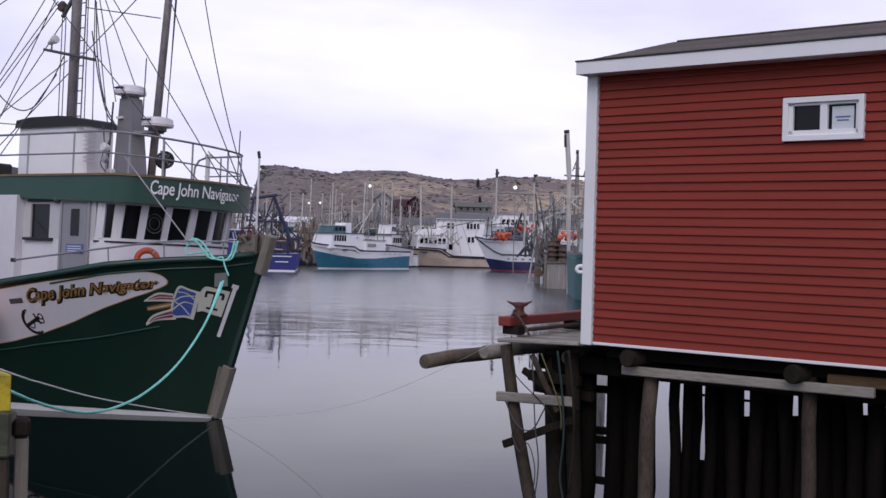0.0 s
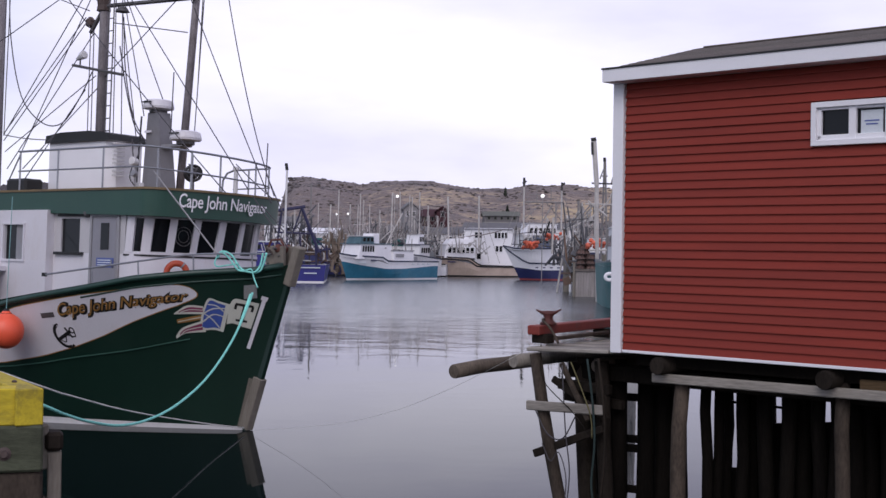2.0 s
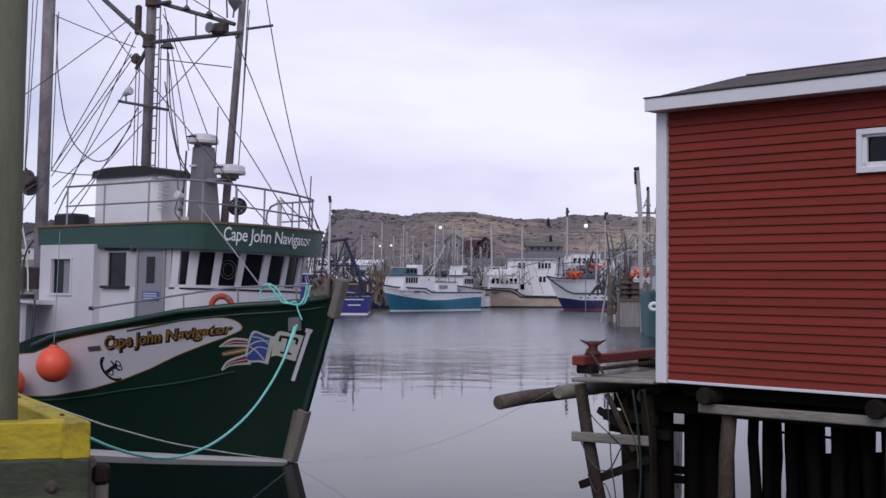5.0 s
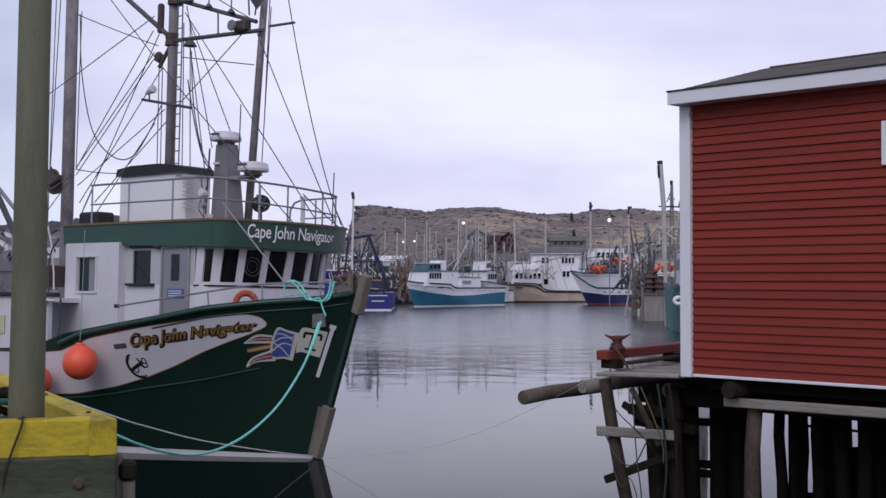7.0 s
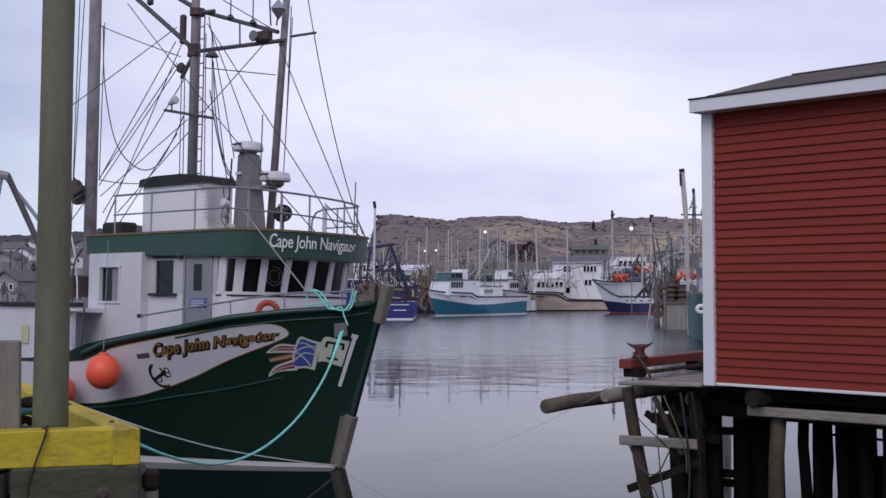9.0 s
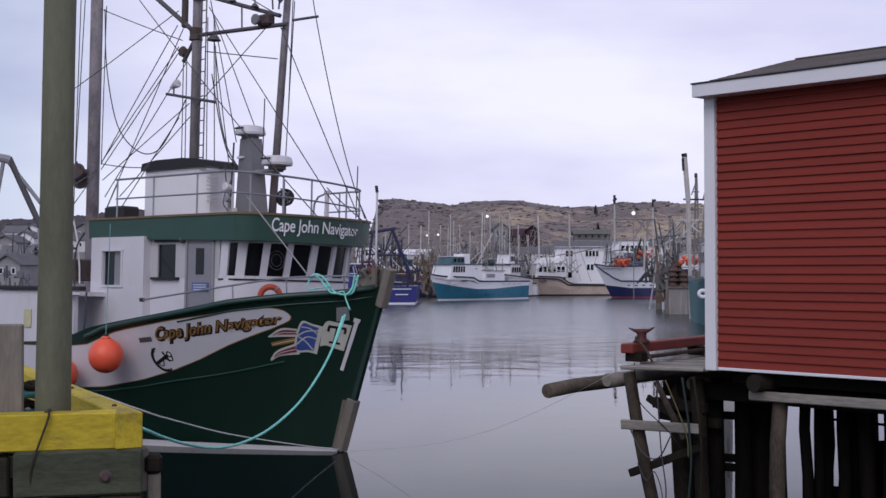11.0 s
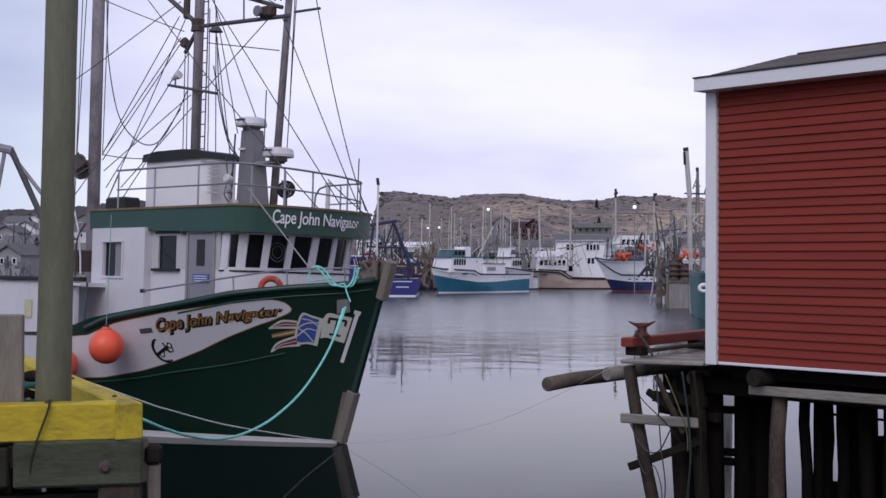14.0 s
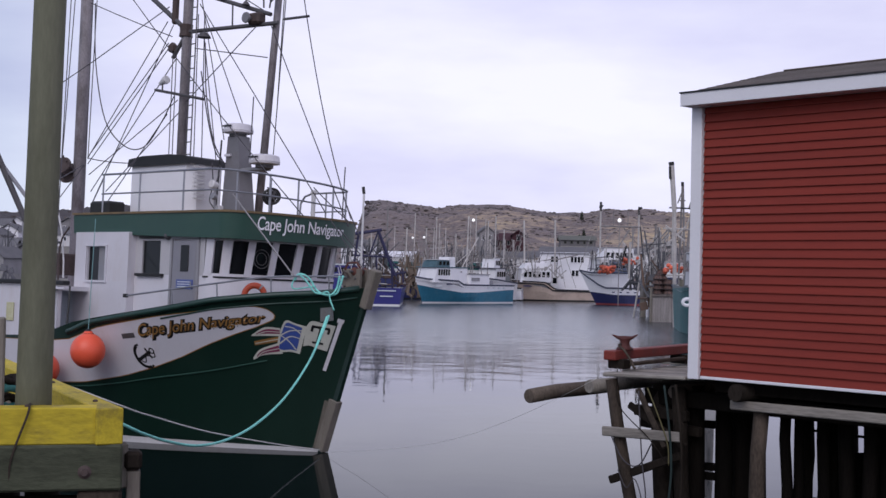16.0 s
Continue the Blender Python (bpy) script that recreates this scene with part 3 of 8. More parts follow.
    bm = lathe(bmesh.new(), [(0.05, -0.2), (0.1, -0.15), (0.07, 0), (0.1, 0.15), (0.05, 0.2)], 14, Matrix.Translation((0.86, 0.02, 3.78)) @ Matrix.Rotation(radians(90), 4, "X"))
    part("anchor_roller", bm, M_RUSTRED, boat, "rust-red anchor roller", smooth=True)
    part("roller_pin", tb([(0.86, -0.26, 3.78), (0.86, 0.3, 3.78)], 0.03, 8), M_STEEL, boat)
    part("roller_guard", tb([(0.62, -0.16, 3.82), (0.7, -0.16, 3.95), (0.95, -0.16, 3.97), (1.05, -0.16, 3.86)], 0.025, 6), M_RUSTRED, boat, "bent rusty guard over the roller")
    part("shackle", tb([(0.6, -0.2, 3.7), (0.66, -0.24, 3.78), (0.75, -0.24, 3.74), (0.78, -0.2, 3.66)], 0.022, 6), M_RUST, boat)
    for k in range(4):
        bm = lathe(bmesh.new(), [(0.022, 0), (0.022, 0.02), (0.01, 0.03)], 8, Matrix.Translation((0.62 + 0.3 * (k % 2), -0.15, 3.48 + 0.16 * (k // 2))) @ Matrix.Rotation(radians(90), 4, "X"))
        part("bolt", bm, M_STEEL, boat)
    # hawse plate and chock
    bm = bmesh.new()
    for u, w in ((0.417, 2.743), (0.586, 2.770), (0.635, 3.047), (0.482, 3.021)):
        bm.verts.new(skin(u, w, 0.03))
    bm.faces.new(bm.verts[:])
    r = bmesh.ops.extrude_face_region(bm, geom=bm.faces[:])
    for v in r["geom"]:
        if isinstance(v, bmesh.types.BMVert):
            v.co.y -= 0.05
    part("hawse_plate", bm, M_GREYHULL, boat, "rusty steel hawse plate")
    # lettering on the flash
    def name_on_hull(name, mat_, bold, off, dx, dz):
        bm = letters("Cape John Navigator", 0.32, 0.5, bold, 0.98)
        x0, x1 = span(bm)
        bmesh.ops.subdivide_edges(bm, edges=[e for e in bm.edges if e.calc_length() > 0.12], cuts=1)
        for v in bm.verts:
            f = (v.co.x - x0) / (x1 - x0)
            u = -2.9 + 2.5 * f + dx
            base = 2.27 + 0.43 * f ** 1.05
            v.co = skin(u, base + v.co.y * (1.12 - 0.35 * f) + dz, off)
        part(name, bm, mat_, boat, "slanted gold boat name with dark shadow" if mat_ is M_GOLD else "")
    name_on_hull("name_shadow", M_BLACK, 0.03, 0.011, 0.008, -0.01)
    name_on_hull("name_lettering", M_GOLD, 0.002, 0.016, 0, 0)
    # painted anchor
    bm = bmesh.new()
    cu, cw = -2.92, 1.87
    def rot(a, b):
        c, s = math.cos(radians(-62)), math.sin(radians(-62))
        return cu + (a * c - b * s) * 0.78, cw + (a * s + b * c) * 0.9
    hull_line(bm, [rot(0, -0.26), rot(0, 0.2)], 0.065)
    hull_line(bm, [rot(-0.13, 0.12), rot(0.13, 0.12)], 0.04, 0.010)
    hull_line(bm, [rot(0.06 * math.cos(t), 0.24 + 0.06 * math.sin(t)) for t in np.linspace(0, 6.3, 12)], 0.025, 0.011)
    hull_line(bm, [rot(-0.26 * math.cos(t), -0.05 - 0.22 * math.sin(t)) for t in np.linspace(0, 3.14, 12)], 0.06, 0.012)
    hull_line(bm, [rot(-0.26, 0.02), rot(-0.3, -0.1)], 0.05, 0.013, 0.01)
    hull_line(bm, [rot(0.26, 0.02), rot(0.3, -0.1)], 0.05, 0.013, 0.01)
    hull_line(bm, [rot(x, z) for x, z in smooth2([(0.05, 0.28), (0.14, 0.2), (0.02, 0.02), (0.12, -0.12), (-0.02, -0.24)])], 0.022, 0.014)
    part("painted_anchor", bm, M_BLACK, boat, "black painted anchor emblem")
    part("name_plate", hull_band([-3.3, -3.15, -3.0], [2.3, 2.32, 2.34], [2.2, 2.22, 2.24], 1, 0.014), M_STEEL, boat, "small grey plate")
    # painted flag
    def strip(tops, bots, off, n=5):
        bm = bmesh.new()
        tops, bots = smooth2(tops, 4), smooth2(bots, 4)
        g = [[bm.verts.new(skin(t[0] + (q[0] - t[0]) * j / n, t[1] + (q[1] - t[1]) * j / n, off)) for j in range(n + 1)] for t, q in zip(tops, bots)]
        for c, d in zip(g, g[1:]):
            for j in range(n):
                bm.faces.new((c[j], d[j], d[j + 1], c[j + 1]))
        return bm
    part("flag_streamer", strip([(-0.746, 2.405), (-0.487, 2.574), (-0.241, 2.567)], [(-0.752, 2.382), (-0.525, 2.398), (-0.303, 2.403)], 0.010), M_FLAGCREAM, boat, "white painted streamer of the flag")
    part("flag_streamer", strip([(-0.853, 1.934), (-0.687, 2.114), (-0.349, 2.262)], [(-0.858, 1.886), (-0.658, 1.997), (-0.336, 2.040)], 0.010), M_FLAGCREAM, boat, "white painted streamer of the flag")
    part("flag_streamer", strip([(-0.740, 2.277), (-0.568, 2.327), (-0.310, 2.391)], [(-0.752, 2.195), (-0.563, 2.234), (-0.336, 2.298)], 0.012), M_GOLD, boat, "gold painted streamer of the flag")
    part("flag_stripe", strip([(-0.656, 2.442), (-0.470, 2.539), (-0.263, 2.532)], [(-0.663, 2.419), (-0.504, 2.445), (-0.275, 2.451)], 0.015), M_FLAGRED, boat, "red painted stripe of the flag")
    part("flag_stripe", strip([(-0.779, 1.983), (-0.655, 2.092), (-0.362, 2.215)], [(-0.770, 1.948), (-0.629, 2.033), (-0.370, 2.087)], 0.015), M_FLAGRED, boat, "red painted stripe of the flag")
    bm = bmesh.new()
    for p, q, r_ in (((-0.64, 2.43), (-0.48, 2.49), (-0.27, 2.49)), ((-0.76, 1.965), (-0.64, 2.065), (-0.365, 2.15)), ((-0.73, 2.235), (-0.565, 2.28), (-0.33, 2.345))):
        hull_line(bm, smooth2([p, q, r_]), 0.016, 0.02)
    part("streamer_line", bm, M_FLAGCREAM, boat, "thin pale line along the streamers")
    part("flag_border", strip([(-0.283, 2.474), (-0.118, 2.732), (0.025, 2.677), (0.170, 2.622)], [(-0.432, 2.097), (-0.339, 2.075), (-0.199, 2.090), (-0.064, 2.047)], 0.013), M_FLAGCREAM, boat, "pale edge of the flag")
    part("flag_field", strip([(-0.259, 2.451), (-0.115, 2.686), (0.003, 2.642), (0.099, 2.598)], [(-0.374, 2.145), (-0.303, 2.123), (-0.186, 2.137), (-0.100, 2.116)], 0.018), M_FLAGBLUE, boat, "blue painted field of the flag")
    bm = bmesh.new()
    for p, q, r_ in (((-0.273, 2.427), (-0.107, 2.524), (0.080, 2.539)), ((-0.273, 2.427), (-0.174, 2.313), (-0.101, 2.139)), ((-0.159, 2.615), (-0.033, 2.583), (0.052, 2.457)), ((-0.333, 2.251), (-0.133, 2.407), (0.026, 2.364))):
        hull_line(bm, smooth2([p, q, r_]), 0.022, 0.022)
    part("flag_cross", bm, M_FLAGCREAM, boat, "pale crossing lines on the flag")
    part("flag_panel", strip([(0.154, 2.610), (0.265, 2.740), (0.412, 2.708), (0.593, 2.654)], [(0.021, 2.212), (0.122, 2.237), (0.228, 2.182), (0.370, 2.126)], 0.018), M_FLAGCREAM, boat, "cream painted panel of the flag")
    bm = bmesh.new()
    hull_line(bm, [(0.255, 2.636), (0.500, 2.583)], 0.055, 0.022)
    hull_line(bm, [(0.392, 2.615), (0.261, 2.287)], 0.06, 0.023)
    hull_line(bm, [(0.180, 2.309), (0.342, 2.277)], 0.045, 0.024)
    hull_line(bm, [(0.263, 2.636), (0.222, 2.531)], 0.035, 0.025)
    hull_line(bm, [(0.492, 2.582), (0.450, 2.477)], 0.035, 0.025)
    part("flag_emblem", bm, M_BLACK, boat, "dark T-shaped emblem")
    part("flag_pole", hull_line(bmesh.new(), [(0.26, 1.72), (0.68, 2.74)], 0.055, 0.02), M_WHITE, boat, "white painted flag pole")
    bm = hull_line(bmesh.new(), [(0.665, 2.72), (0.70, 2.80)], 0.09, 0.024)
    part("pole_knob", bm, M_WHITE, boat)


green_boat()

# ---- wheelhouse of the green boat ----
def plan(u_aft, u0, hw, a, n=40):
    pts = [(u_aft, -hw)] + [(u0 + a * math.cos(t), hw * math.sin(t)) for t in np.linspace(-math.pi / 2, math.pi / 2, n)] + [(u_aft, hw)]
    return pts


def front(hw, u0, a, v, w, push=0.0):
    """A point of the rounded raked front at v; it leans forward above the sill."""
    c = math.sqrt(max(0, 1 - (v / hw) ** 2))
    return Vector((u0 + a * c + 0.22 * (w - 3.62) * (0.35 + 0.65 * c) + push * c, v * (1 + push / hw), w))


def wheelhouse():
    HW, U0, A = 1.8, -1.9, 0.85
    # lower walls
    bm = bmesh.new()
    prism(bm, plan(-4.3, U0, HW, A), 1.9, 3.58)
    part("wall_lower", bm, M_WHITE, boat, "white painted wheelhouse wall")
    # side walls beside the windows
    for s in (-1, 1):
        bm = bmesh.new()
        for x0, x1, z0, z1 in ((-4.3, -4.04, 3.58, 4.45), (-4.04, -3.4, 4.32, 4.45), (-3.4, -1.9, 3.58, 4.45)):
            box(bm, ((x0 + x1) / 2, s * (HW - 0.05), (z0 + z1) / 2), (x1 - x0, 0.1, z1 - z0))
        # overhang shade is carried by this darker paint
        part("wall_side", bm, M_SHADEDWHITE, boat, "grime-streaked white wheelhouse side, visor shade in its paint")
    bm = bx((-4.25, 0, 4.0), (0.1, 3.5, 0.9))
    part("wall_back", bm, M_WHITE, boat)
    # front: pillars, head and panes
    def strip(v0, v1, w0, w1, push, th=0.06, n=5):
        bm = bmesh.new()
        g = []
        for i in range(n + 1):
            v = v0 + (v1 - v0) * i / n
            g.append([bm.verts.new(front(HW, U0, A, v, w, p)) for w in (w0, w1) for p in (push, push - th)])
        for a, b in zip(g, g[1:]):
            for q in ((0, 2), (2, 3), (3, 1), (1, 0)):
                bm.faces.new((a[q[0]], a[q[1]], b[q[1]], b[q[0]]))
        for a in (g[0], g[-1]):
            bm.faces.new((a[0], a[1], a[3], a[2]))
        bmesh.ops.recalc_face_normals(bm, faces=bm.faces[:])
        return bm
    part("window_head", strip(-1.8, 1.8, 4.33, 4.5, 0, 0.08, 24), M_WHITE, boat)
    part("sill_rail", strip(-1.8, 1.8, 3.545, 3.58, 0.035, 0.1, 24), M_DARKTRIM, boat, "dark ledge under the windows")
    part("sill_board", strip(-1.8, 1.8, 3.58, 3.64, 0.02, 0.1, 24), M_WHITE, boat)
    wins = [(-1.76, -1.66), (-1.52, -1.24), (-1.09, -0.72), (-0.57, -0.09), (0.1, 0.59), (0.72, 1.22), (1.36, 1.62)]
    prev = -1.8
    for a, b in wins:
        part("pillar", strip(prev, a, 3.62, 4.35, 0, 0.08, 3), M_WHITE, boat)
        p = part("window", strip(a - 0.02, b + 0.02, 3.6, 4.36, -0.05, 0.012, 5), M_GLASS, boat, "dark raked wheelhouse window pane")
        prev = b
    part("pillar", strip(prev, 1.8, 3.62, 4.35, 0, 0.08, 3), M_WHITE, boat)
    # round clear-view screen in one window
    c = front(HW, U0, A, -0.93, 3.98, 0.01)
    d = Vector((0.83, -0.45, 0.1)).normalized()
    rm = Matrix.Translation(c) @ d.to_track_quat("Z", "Y").to_matrix().to_4x4()
    bm = tb([rm @ Vector((0.17 * math.cos(t), 0.2 * math.sin(t), 0)) for t in np.linspace(0, 6.2832, 20)], 0.008)
    tube(bm, [rm @ Vector((0.11 * math.cos(t), 0.13 * math.sin(t), 0)) for t in np.linspace(0, 6.2832, 16)], 0.006)
    part("clear_view_screen", bm, M_STEEL, boat, "round clear-view screen")
    # visor band and roof
    RH, RU, RA = 1.92, -1.32, 0.62
    bm = bmesh.new()
    outer0, outer1 = plan(-6.52, RU, RH, RA), plan(-6.52, RU + 0.02, RH + 0.03, RA + 0.03)
    z0 = lambda u: interp(u, (-6.5, -1.5, -0.7), (4.48, 4.37, 4.36))
    a = [bm.verts.new((x, y, z0(x))) for x, y in outer0]
    b = [bm.verts.new((x, y, 4.9)) for x, y in outer1]
    for i in range(len(a) - 1):
        bm.faces.new((a[i], a[i + 1], b[i + 1], b[i]))
    bm.faces.new((a[-1], a[0], b[0], b[-1]))
    bm.faces.new(a[::-1])
    bm.faces.new(b)
    part("visor_band", bm, M_TRIMGREEN, boat, "broad green painted visor band")
    bm = bmesh.new()
    prism(bm, [(x * 1.0, y * 1.01) for x, y in plan(-6.54, RU + 0.03, RH + 0.04, RA + 0.05)], 4.904, 4.95)
    part("roof_edge", bm, M_OCHRE, boat, "worn ochre-grey roof edge")
    # name on the visor
    for dx, m_, off in ((0, M_TRIMWHITE, 0.035),):
        bm = letters("Cape John Navigator", 0.34, 0.12, 0.003, 0.95)
        x0, x1 = span(bm)
        for v in bm.verts:
            f = (v.co.x - x0) / (x1 - x0)
            t = -0.74 + 1.35 * f
            hh = 4.575 + v.co.y * (1.0 + 0.2 * (1 - f))
            v.co = Vector((RU + 0.01 + (RA + 0.05) * math.cos(t), (RH + 0.05) * math.sin(t), hh))
        part("visor_lettering", bm, m_, boat, "white serif boat name")
    # aft cabin, a little wider
    for x0, x1, z0_, z1 in ((-6.3, -4.28, 1.9, 3.4), (-6.3, -5.82, 3.4, 4.5), (-5.82, -5.12, 4.18, 4.5), (-5.12, -4.28, 3.4, 4.5)):
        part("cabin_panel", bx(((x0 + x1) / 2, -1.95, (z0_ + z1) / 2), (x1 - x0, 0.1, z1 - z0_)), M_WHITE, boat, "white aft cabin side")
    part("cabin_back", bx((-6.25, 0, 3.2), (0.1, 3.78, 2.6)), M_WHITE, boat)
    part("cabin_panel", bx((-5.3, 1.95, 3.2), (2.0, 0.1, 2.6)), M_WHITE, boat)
    part("cabin_corner", bx((-4.31, -1.88, 3.2), (0.055, 0.2, 2.6)), M_WHITE, boat)
    part("aft_window", bx((-5.47, -1.93, 3.79), (0.74, 0.02, 0.82)), M_GLASS, boat, "dark side window with pale curtain")
    bm = bx((-5.3, -1.938, 3.79), (0.3, 0.012, 0.76))
    part("curtain", bm, M_GREY, boat, "grey curtain")
    bm = bmesh.new()
    for c, s in (((-5.47, -2.01, 3.39), (0.86, 0.05, 0.05)), ((-5.47, -2.01, 4.2), (0.86, 0.04, 0.04)), ((-5.86, -2.01, 3.79), (0.05, 0.04, 0.8)), ((-5.08, -2.01, 3.79), (0.05, 0.04, 0.8))):
        box(bm, c, s)
    part("window_frame", bm, M_WHITE, boat)
    # side window with a dark ledge
    part("side_window", bx((-3.72, -1.75, 3.97), (0.68, 0.02, 0.74)), M_GLASS, boat, "dark side window")
    bm = bx((-3.72, -1.84, 3.57), (0.95, 0.1, 0.06), 0.01)
    part("window_ledge", bm, M_DARKTRIM, boat)
    bm = bx((-3.62, -1.82, 4.39), (1.0, 0.08, 0.05), 0.01)
    part("window_head_drip", bm, M_DARKTRIM, boat)
    # door
    bm = bx((-2.53, -1.815, 3.3), (0.8, 0.05, 2.06), 0.02)
    door = part("door", bm, M_DOORGREY, boat, "grey wheelhouse door with a small window")
    bm = bmesh.new()
    for c, s in (((-2.98, -1.82, 3.3), (0.06, 0.07, 2.12)), ((-2.08, -1.82, 3.3), (0.06, 0.07, 2.12)), ((-2.53, -1.82, 4.38), (0.96, 0.07, 0.06))):
        box(bm, c, s, None, 0.015)
    part("door_frame", bm, M_GREY, door)
    bm = bx((-2.5, -1.846, 3.94), (0.27, 0.02, 0.56), 0.008)
    part("door_window", bm, M_GLASS, door)
    part("door_sign", bx((-2.47, -1.845, 3.39), (0.56, 0.014, 0.2)), M_BLUESIGN, door, "small blue notice")
    bm = bmesh.new()
    for k in range(3):
        box(bm, (-2.47, -1.856, 3.44 - 0.05 * k), (0.46, 0.006, 0.018))
    part("notice_bars", bm, M_LINEN, door)
    part("handle", tb([(-2.2, -1.86, 3.3), (-2.2, -1.9, 3.33), (-2.2, -1.9, 3.45)], 0.014), M_GALV, door)
    # funnel casing
    bm = bmesh.new()
    prism(bm, [(-6.1, -0.7), (-4.06, -0.7), (-3.9, -0.5), (-3.9, 0.2), (-6.1, 0.2)], 4.95, 6.2)
    part("casing", bm, M_TRIMWHITE, boat, "white engine casing")
    bm = bmesh.new()
    prof = [(-6.18, 6.16), (-6.14, 6.31), (-5.6, 6.37), (-4.6, 6.37), (-4.1, 6.33), (-3.9, 6.28), (-3.82, 6.14)]
    g = [[bm.verts.new((x, y, z)) for y in (-0.78, 0.26)] for x, z in prof]
    gl = [[bm.verts.new((x, y, 6.13)) for y in (-0.78, 0.26)] for x, z in prof]
    for i in range(len(prof) - 1):
        bm.faces.new((g[i][0], g[i + 1][0], g[i + 1][1], g[i][1]))
        bm.faces.new((g[i][0], gl[i][0], gl[i + 1][0], g[i + 1][0]))
        bm.faces.new((g[i][1], g[i + 1][1], gl[i + 1][1], gl[i][1]))
    part("casing_cover", bm, M_DARKTRIM, boat, "black canvas cover over the casing")
    for k in range(9):
        part("louvre_slat", bx((-3.78, -0.55, 5.35 + 0.09 * k), (0.06, 0.3, 0.035)), M_OFFWHITE, boat)
    # roof rail
    def rail_pts(z0, hw=1.85, a=1.05, u0=-1.7, n=28, aft=-5.6):
        z = z0
        return [(aft, -hw, z)] + [(u0 + a * math.cos(t), hw * math.sin(t), z - 0.17 * (1 + math.sin(t)) / 2 - 0.05 * math.cos(t)) for t in np.linspace(-math.pi / 2, math.pi / 2, n)] + [(-2.6, hw, z - 0.18), (-2.82, hw, z - 0.24), (-2.95, hw, z - 0.4), (-3.0, hw, 4.95)]
    part("guard_rail", tb(rail_pts(5.82), 0.024), M_GALV, boat, "galvanised guard rail round the roof")
    part("guard_rail", tb(rail_pts(5.38)[:-3], 0.018), M_GALV, boat)
    for u, v in [(-5.55, -1.85), (-4.18, -1.85), (-2.64, -1.85), (-1.2, -1.6), (-0.85, -1.0), (-0.68, -0.35), (-0.75, 0.75), (-1.05, 1.45), (-2.1, 1.85)]:
        part("stanchion", tb([(u, v, 4.93), (u, v, 5.8 - 0.09 * (v + 1.85) / 1.85)], 0.02), M_GALV, boat)
    part("stanchion_brace", tb([(-5.95, -1.85, 5.2), (-5.55, -1.85, 5.75)], 0.015), M_GALV, boat)
    # radar pillar with two scanners
    bm = bmesh.new()
    lo = [(-3.36, -0.22), (-2.7, -0.22), (-2.7, 0.22), (-3.36, 0.22)]
    hi = [(-3.3, -0.16), (-2.92, -0.16), (-2.92, 0.16), (-3.3, 0.16)]
    a = [bm.verts.new((x, y, 4.95)) for x, y in lo]
    b = [bm.verts.new((x, y, 6.78)) for x, y in hi]
    for i in range(4):
        bm.faces.new((a[i], a[(i + 1) % 4], b[(i + 1) % 4], b[i]))
    bm.faces.new(b)
    pil = part("radar_pillar", bm, M_PILLAR, boat, "grey steel radar pillar")
    part("bracket", bx((-2.55, 0, 6.02), (0.8, 0.3, 0.06)), M_GREY, pil)
    part("lamp_strip", bx((-3.22, -0.2, 6.35), (0.2, 0.05, 0.05)), M_WHITE, pil)
    for u, w, r in ((-3.14, 6.8, 0.34), (-2.2, 6.06, 0.34)):
        bm = lathe(bmesh.new(), [(0.14, 0), (0.18, 0.05), (r, 0.07), (r + 0.01, 0.12), (r - 0.02, 0.24), (r - 0.08, 0.27), (0.02, 0.28)], 24, Matrix.Translation((u, 0, w)))
        part("scanner_foot", lathe(bmesh.new(), [(0.1, -0.06), (0.2, -0.02), (0.2, 0.04), (0.12, 0.05)], 16, Matrix.Translation((u, 0, w))), M_STEEL, boat, "dark scanner foot")
        sc = part("radar_scanner", bm, M_WHITE, boat, "round white radar scanner", smooth=False)
        bm = bx((u, -r, w + 0.2), (0.3, 0.02, 0.03))
        part("scanner_mark", bm, M_DARKTRIM, sc)
    # wire rail along the bulwark
    pts = [(-3.3, -2.7, 3.1), (-2.1, -2.45, 3.27), (-1.1, -2.1, 3.43), (-0.2, -1.45, 3.6), (0.55, -0.55, 3.66), (0.75, 0.0, 3.66)]
    part("bulwark_rail", tb(bend(pts), 0.02), M_GALV, boat, "thin grey rail above the bulwark")
    for p in pts[1:5]:
        part("rail_post", tb([(p[0], p[1] + 0.03, sheer(p[0])), p], 0.016), M_GALV, boat)
    part("rail_end", bx((-3.33, -2.7, 3.1), (0.08, 0.08, 0.08)), M_DARKTRIM, boat)
    # shelter deck aft
    bm = bmesh.new()
    box(bm, (-10.5, -2.75, 2.6), (9.6, 0.1, 1.3))
    box(bm, (-10.5, 2.75, 2.6), (9.6, 0.1, 1.3))
    box(bm, (-10.5, 0, 3.2), (9.6, 5.5, 0.1))
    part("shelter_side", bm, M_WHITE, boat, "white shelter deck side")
    part("shelter_cap", bx((-10.3, -2.79, 3.32), (9.8, 0.2, 0.1), 0.02), M_DARKTRIM, boat, "dark cap along the shelter deck")
    part("shelter_shelf", bx((-5.7, -2.85, 3.2), (0.9, 0.2, 0.06), 0.01), M_WHITE, boat)


wheelhouse()


